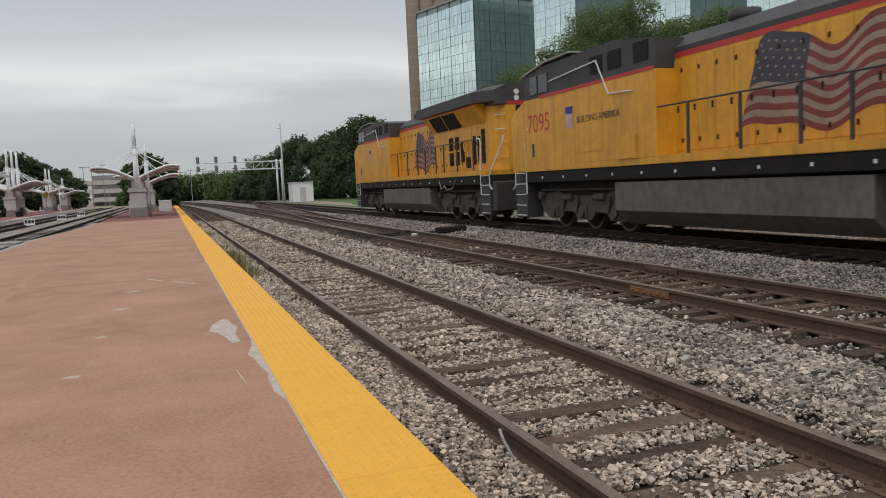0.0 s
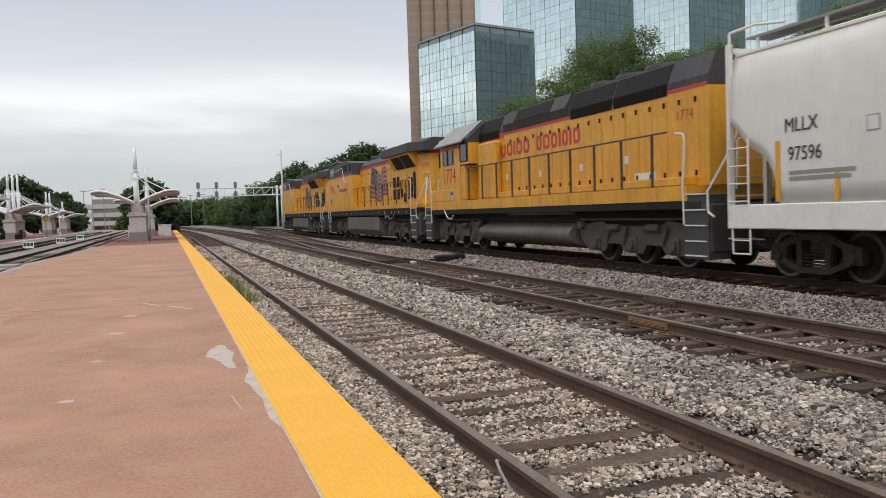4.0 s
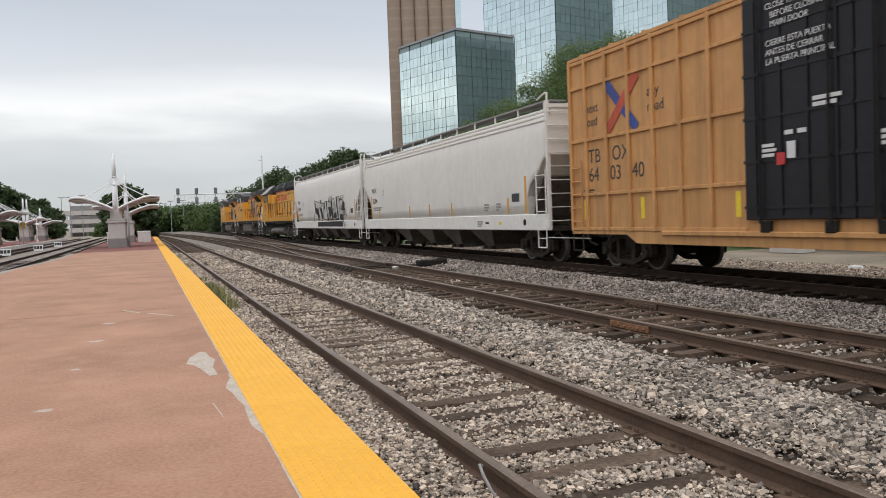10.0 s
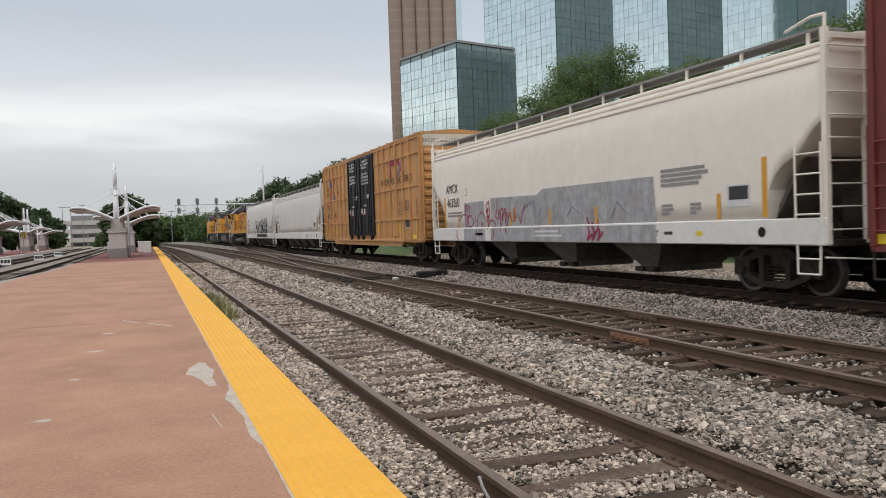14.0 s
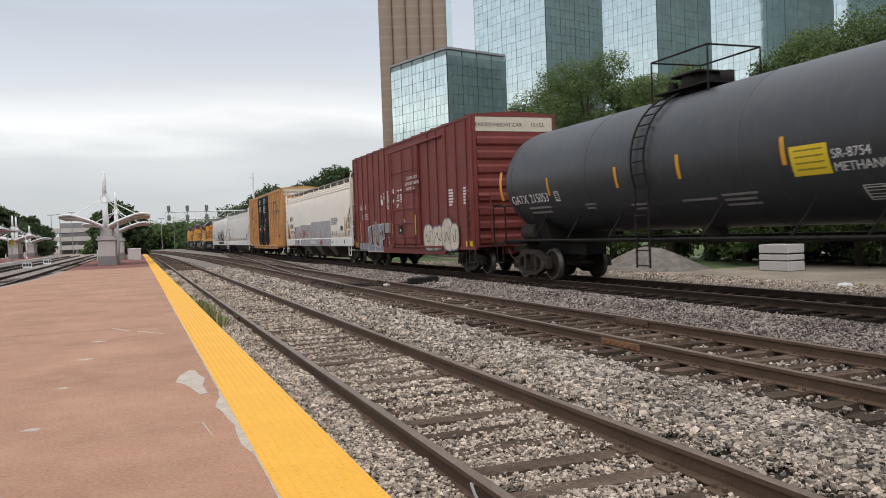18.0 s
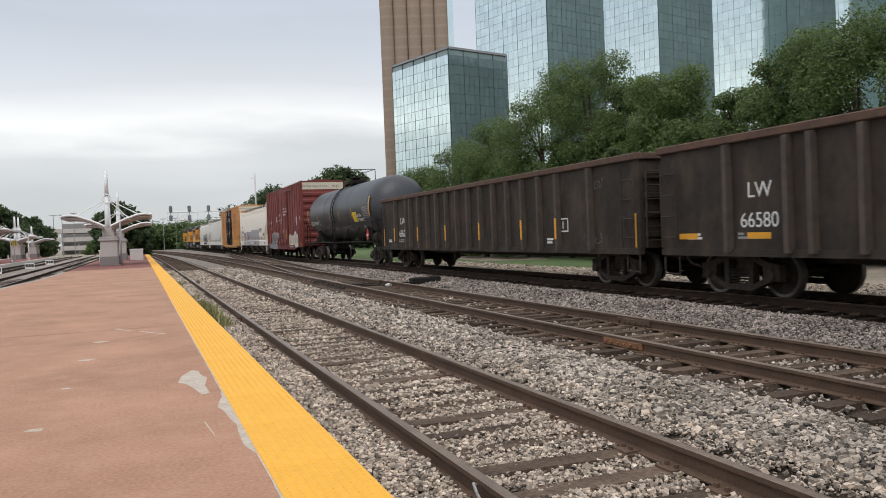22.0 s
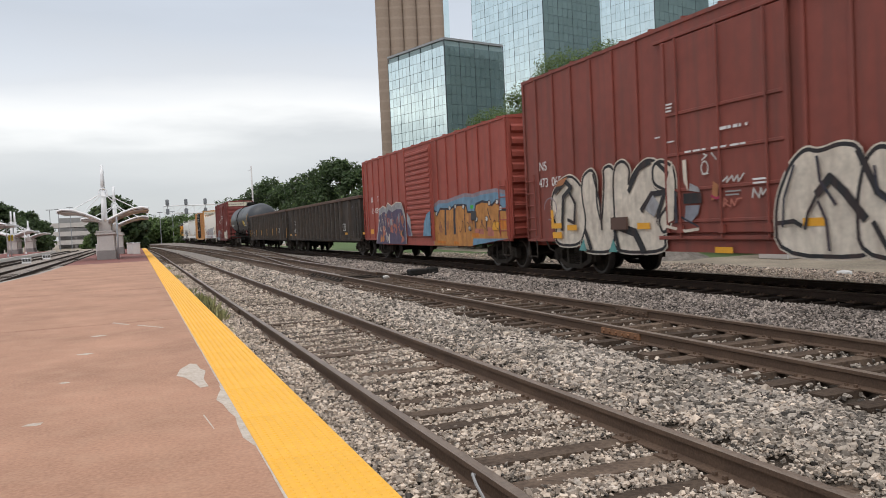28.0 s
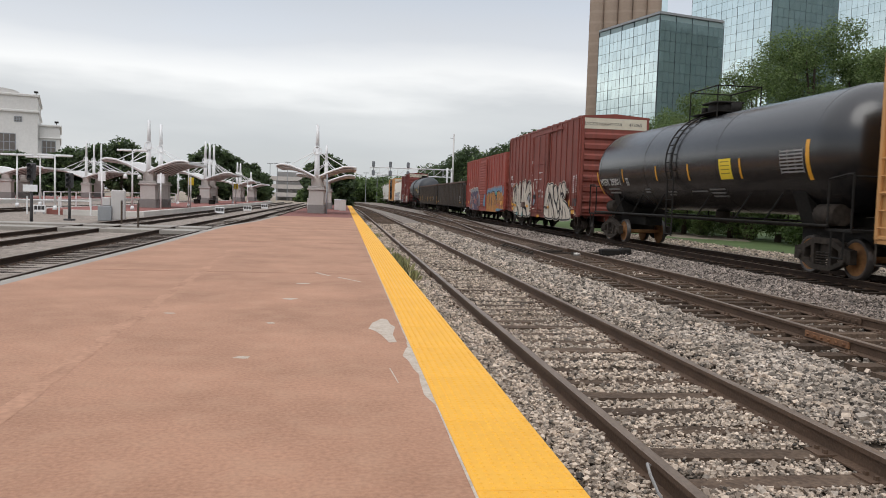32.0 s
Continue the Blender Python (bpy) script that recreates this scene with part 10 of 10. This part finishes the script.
    for z0, z1 in ((0.0, 0.42), (0.47, 0.72), (0.78, 1.16)):
        bm = B()
        box(bm, -0.4, 0.4, -0.65, 0.65, z0 * 0.8, z1 * 0.8, 0.02)
        part("chest_tier", bm, PALE_BOX, t)
    bm = B()
    box(bm, -0.36, 0.36, -0.6, 0.6, 0.02, 0.88)
    part("core", bm, BLACK, t)
    rng = random.Random(4)
    t = thing("gravel_heap", "heap of grey gravel beside the line", "gravel heap", pose(19.5, 27.5, -0.42))
    bm = B()
    rings = []
    for r, z in ((2.9, -0.02), (2.1, 0.24), (1.3, 0.56), (0.6, 0.80), (0.1, 0.88)):
        rings.append([(r * 0.8 * math.cos(i * math.tau / 22) * rng.uniform(0.9, 1.1), r * math.sin(i * math.tau / 22) * rng.uniform(0.9, 1.1), z + rng.uniform(-0.05, 0.05)) for i in range(22)])
    loft(bm, rings)
    part("mound", bm, mat("heap_gravel", (0.26, 0.225, 0.19), (0.10, 0.086, 0.072), 0.95, grain=25, stain=3, bump=1.0), t)
    t = thing("white_rock", "white lump of rock on the gravel lot", "rock", pose(16.8, 15.3, -0.42))
    bm = B()
    bmesh.ops.create_icosphere(bm, subdivisions=2, radius=0.17)
    for v in bm.verts:
        v.co = Vector((v.co.x, v.co.y * 1.3, v.co.z * 0.45 + 0.06)) * rng.uniform(0.9, 1.1)
    part("stone", bm, LETTER_WHITE, t)


far_things()


# ---------- small marks on the platform and by the rails ----------
blot([(0.30, 8.30), (0.35, 8.68), (0.47, 9.0), (0.53, 8.92), (0.545, 8.6), (0.585, 8.42), (0.53, 7.95), (0.545, 7.54), (0.47, 7.52), (0.41, 7.95), (0.37, 8.14)])
blot([(0.652, 7.42), (0.653, 5.20), (0.60, 5.50), (0.61, 5.92), (0.625, 6.16), (0.60, 6.34), (0.585, 6.66), (0.55, 6.88), (0.60, 7.18)])
for x, y, r in ((-0.57, 12.47, 0.09), (-0.65, 10.61, 0.09), (-0.8, 6.76, 0.07), (-0.73, 8.59, 0.05), (-1.9, 9.2, 0.06)):
    rr = random.Random(int(y * 100))
    blot([(x + r * (1 + 0.35 * rr.uniform(-1, 1)) * math.cos(a * math.tau / 9), y + 0.8 * r * (1 + 0.35 * rr.uniform(-1, 1)) * math.sin(a * math.tau / 9)) for a in range(9)], "paint_spot")
for pts in ([(-0.06, 13.5), (0.31, 12.85), (0.32, 12.90), (-0.04, 13.58)], [(-0.45, 14.22), (-0.19, 13.7), (-0.17, 13.76), (-0.42, 14.3)], [(0.405, 6.36), (0.44, 5.86), (0.447, 5.87), (0.415, 6.37)]):
    blot(pts, "scrape")


def weeds():
    rng = random.Random(8)
    for cx, cy, n, hh in ((1.36, 21.8, 150, 0.24), (1.40, 19.5, 190, 0.33), (1.42, 18.2, 170, 0.31), (1.40, 16.3, 170, 0.28), (1.38, 24.5, 60, 0.2), (1.40, 33, 60, 0.25), (1.42, 43, 60, 0.25), (1.36, 14.2, 40, 0.12)):
        t = thing("weed_tuft", "straggling green weeds between platform and rail", "weeds", pose(cx, cy, -0.36), group="weeds")
        bm = B()
        for _ in range(n):
            a, r = rng.uniform(0, math.tau), rng.uniform(0, 0.34)
            bx, by = r * math.cos(a) * 0.5, r * math.sin(a) * 1.6
            h1 = hh * rng.uniform(0.4, 1.1)
            lx, ly = rng.uniform(-0.10, 0.10), rng.uniform(-0.10, 0.10)
            w = rng.uniform(0.008, 0.02)
            b2 = rng.uniform(0, math.tau)
            dx, dy = w * math.cos(b2), w * math.sin(b2)
            v = [bm.verts.new(p) for p in ((bx - dx, by - dy, 0), (bx + dx, by + dy, 0), (bx + lx + dx * 1.6, by + ly + dy * 1.6, h1 * 0.6), (bx + lx * 1.6, by + ly * 1.6, h1), (bx + lx - dx * 1.6, by + ly - dy * 1.6, h1 * 0.6))]
            bm.faces.new(v)
        tagged(part("foliage", bm, WEED, t), kind="stuff")


weeds()


def bond_wire():
    t = thing("bond_wire", "bent pale wire clipped to the rail", "wire", pose(1.90, 4.35, RAIL_Z))
    bm = B()
    bent(bm, [(-0.03, 0.16, -0.03), (-0.07, 0.10, 0.0), (-0.09, 0.0, -0.03), (-0.08, -0.10, -0.10), (-0.05, -0.16, -0.16)], 0.010, 6)
    part("strand", bm, LETTER_GREY, t)


bond_wire()


# ---------- motion ----------
def travelled(t):
    """Metres the train has gone by t seconds; it slows a little."""
    return 8.05 * t - (0.0125 * (t - 8) ** 2 if t > 8 else 0) + (0.15 * (t - 29.9) ** 1.6 if t > 29.9 else 0)


def motions():
    for ob, s0, length in CARS:
        rows = []
        for k in range(33):
            c = s0 + travelled(k)
            a, b = along(12.36, c + length * 0.36, STRAIGHT), along(12.36, c - length * 0.36, STRAIGHT)
            head = -math.degrees(math.atan2(a[0] - b[0], a[1] - b[1]))
            rows.append((k, pose((a[0] + b[0]) / 2, (a[1] + b[1]) / 2, RAIL_Z, 0, 0, head)))
        walk(ob, rows)
    steps = [k / 15 for k in range(481)]
    for ob, r, at in SPIN:
        walk(ob, [(t, pose(*at, -math.degrees(travelled(t) / r), 0, 0)) for t in steps])


motions()
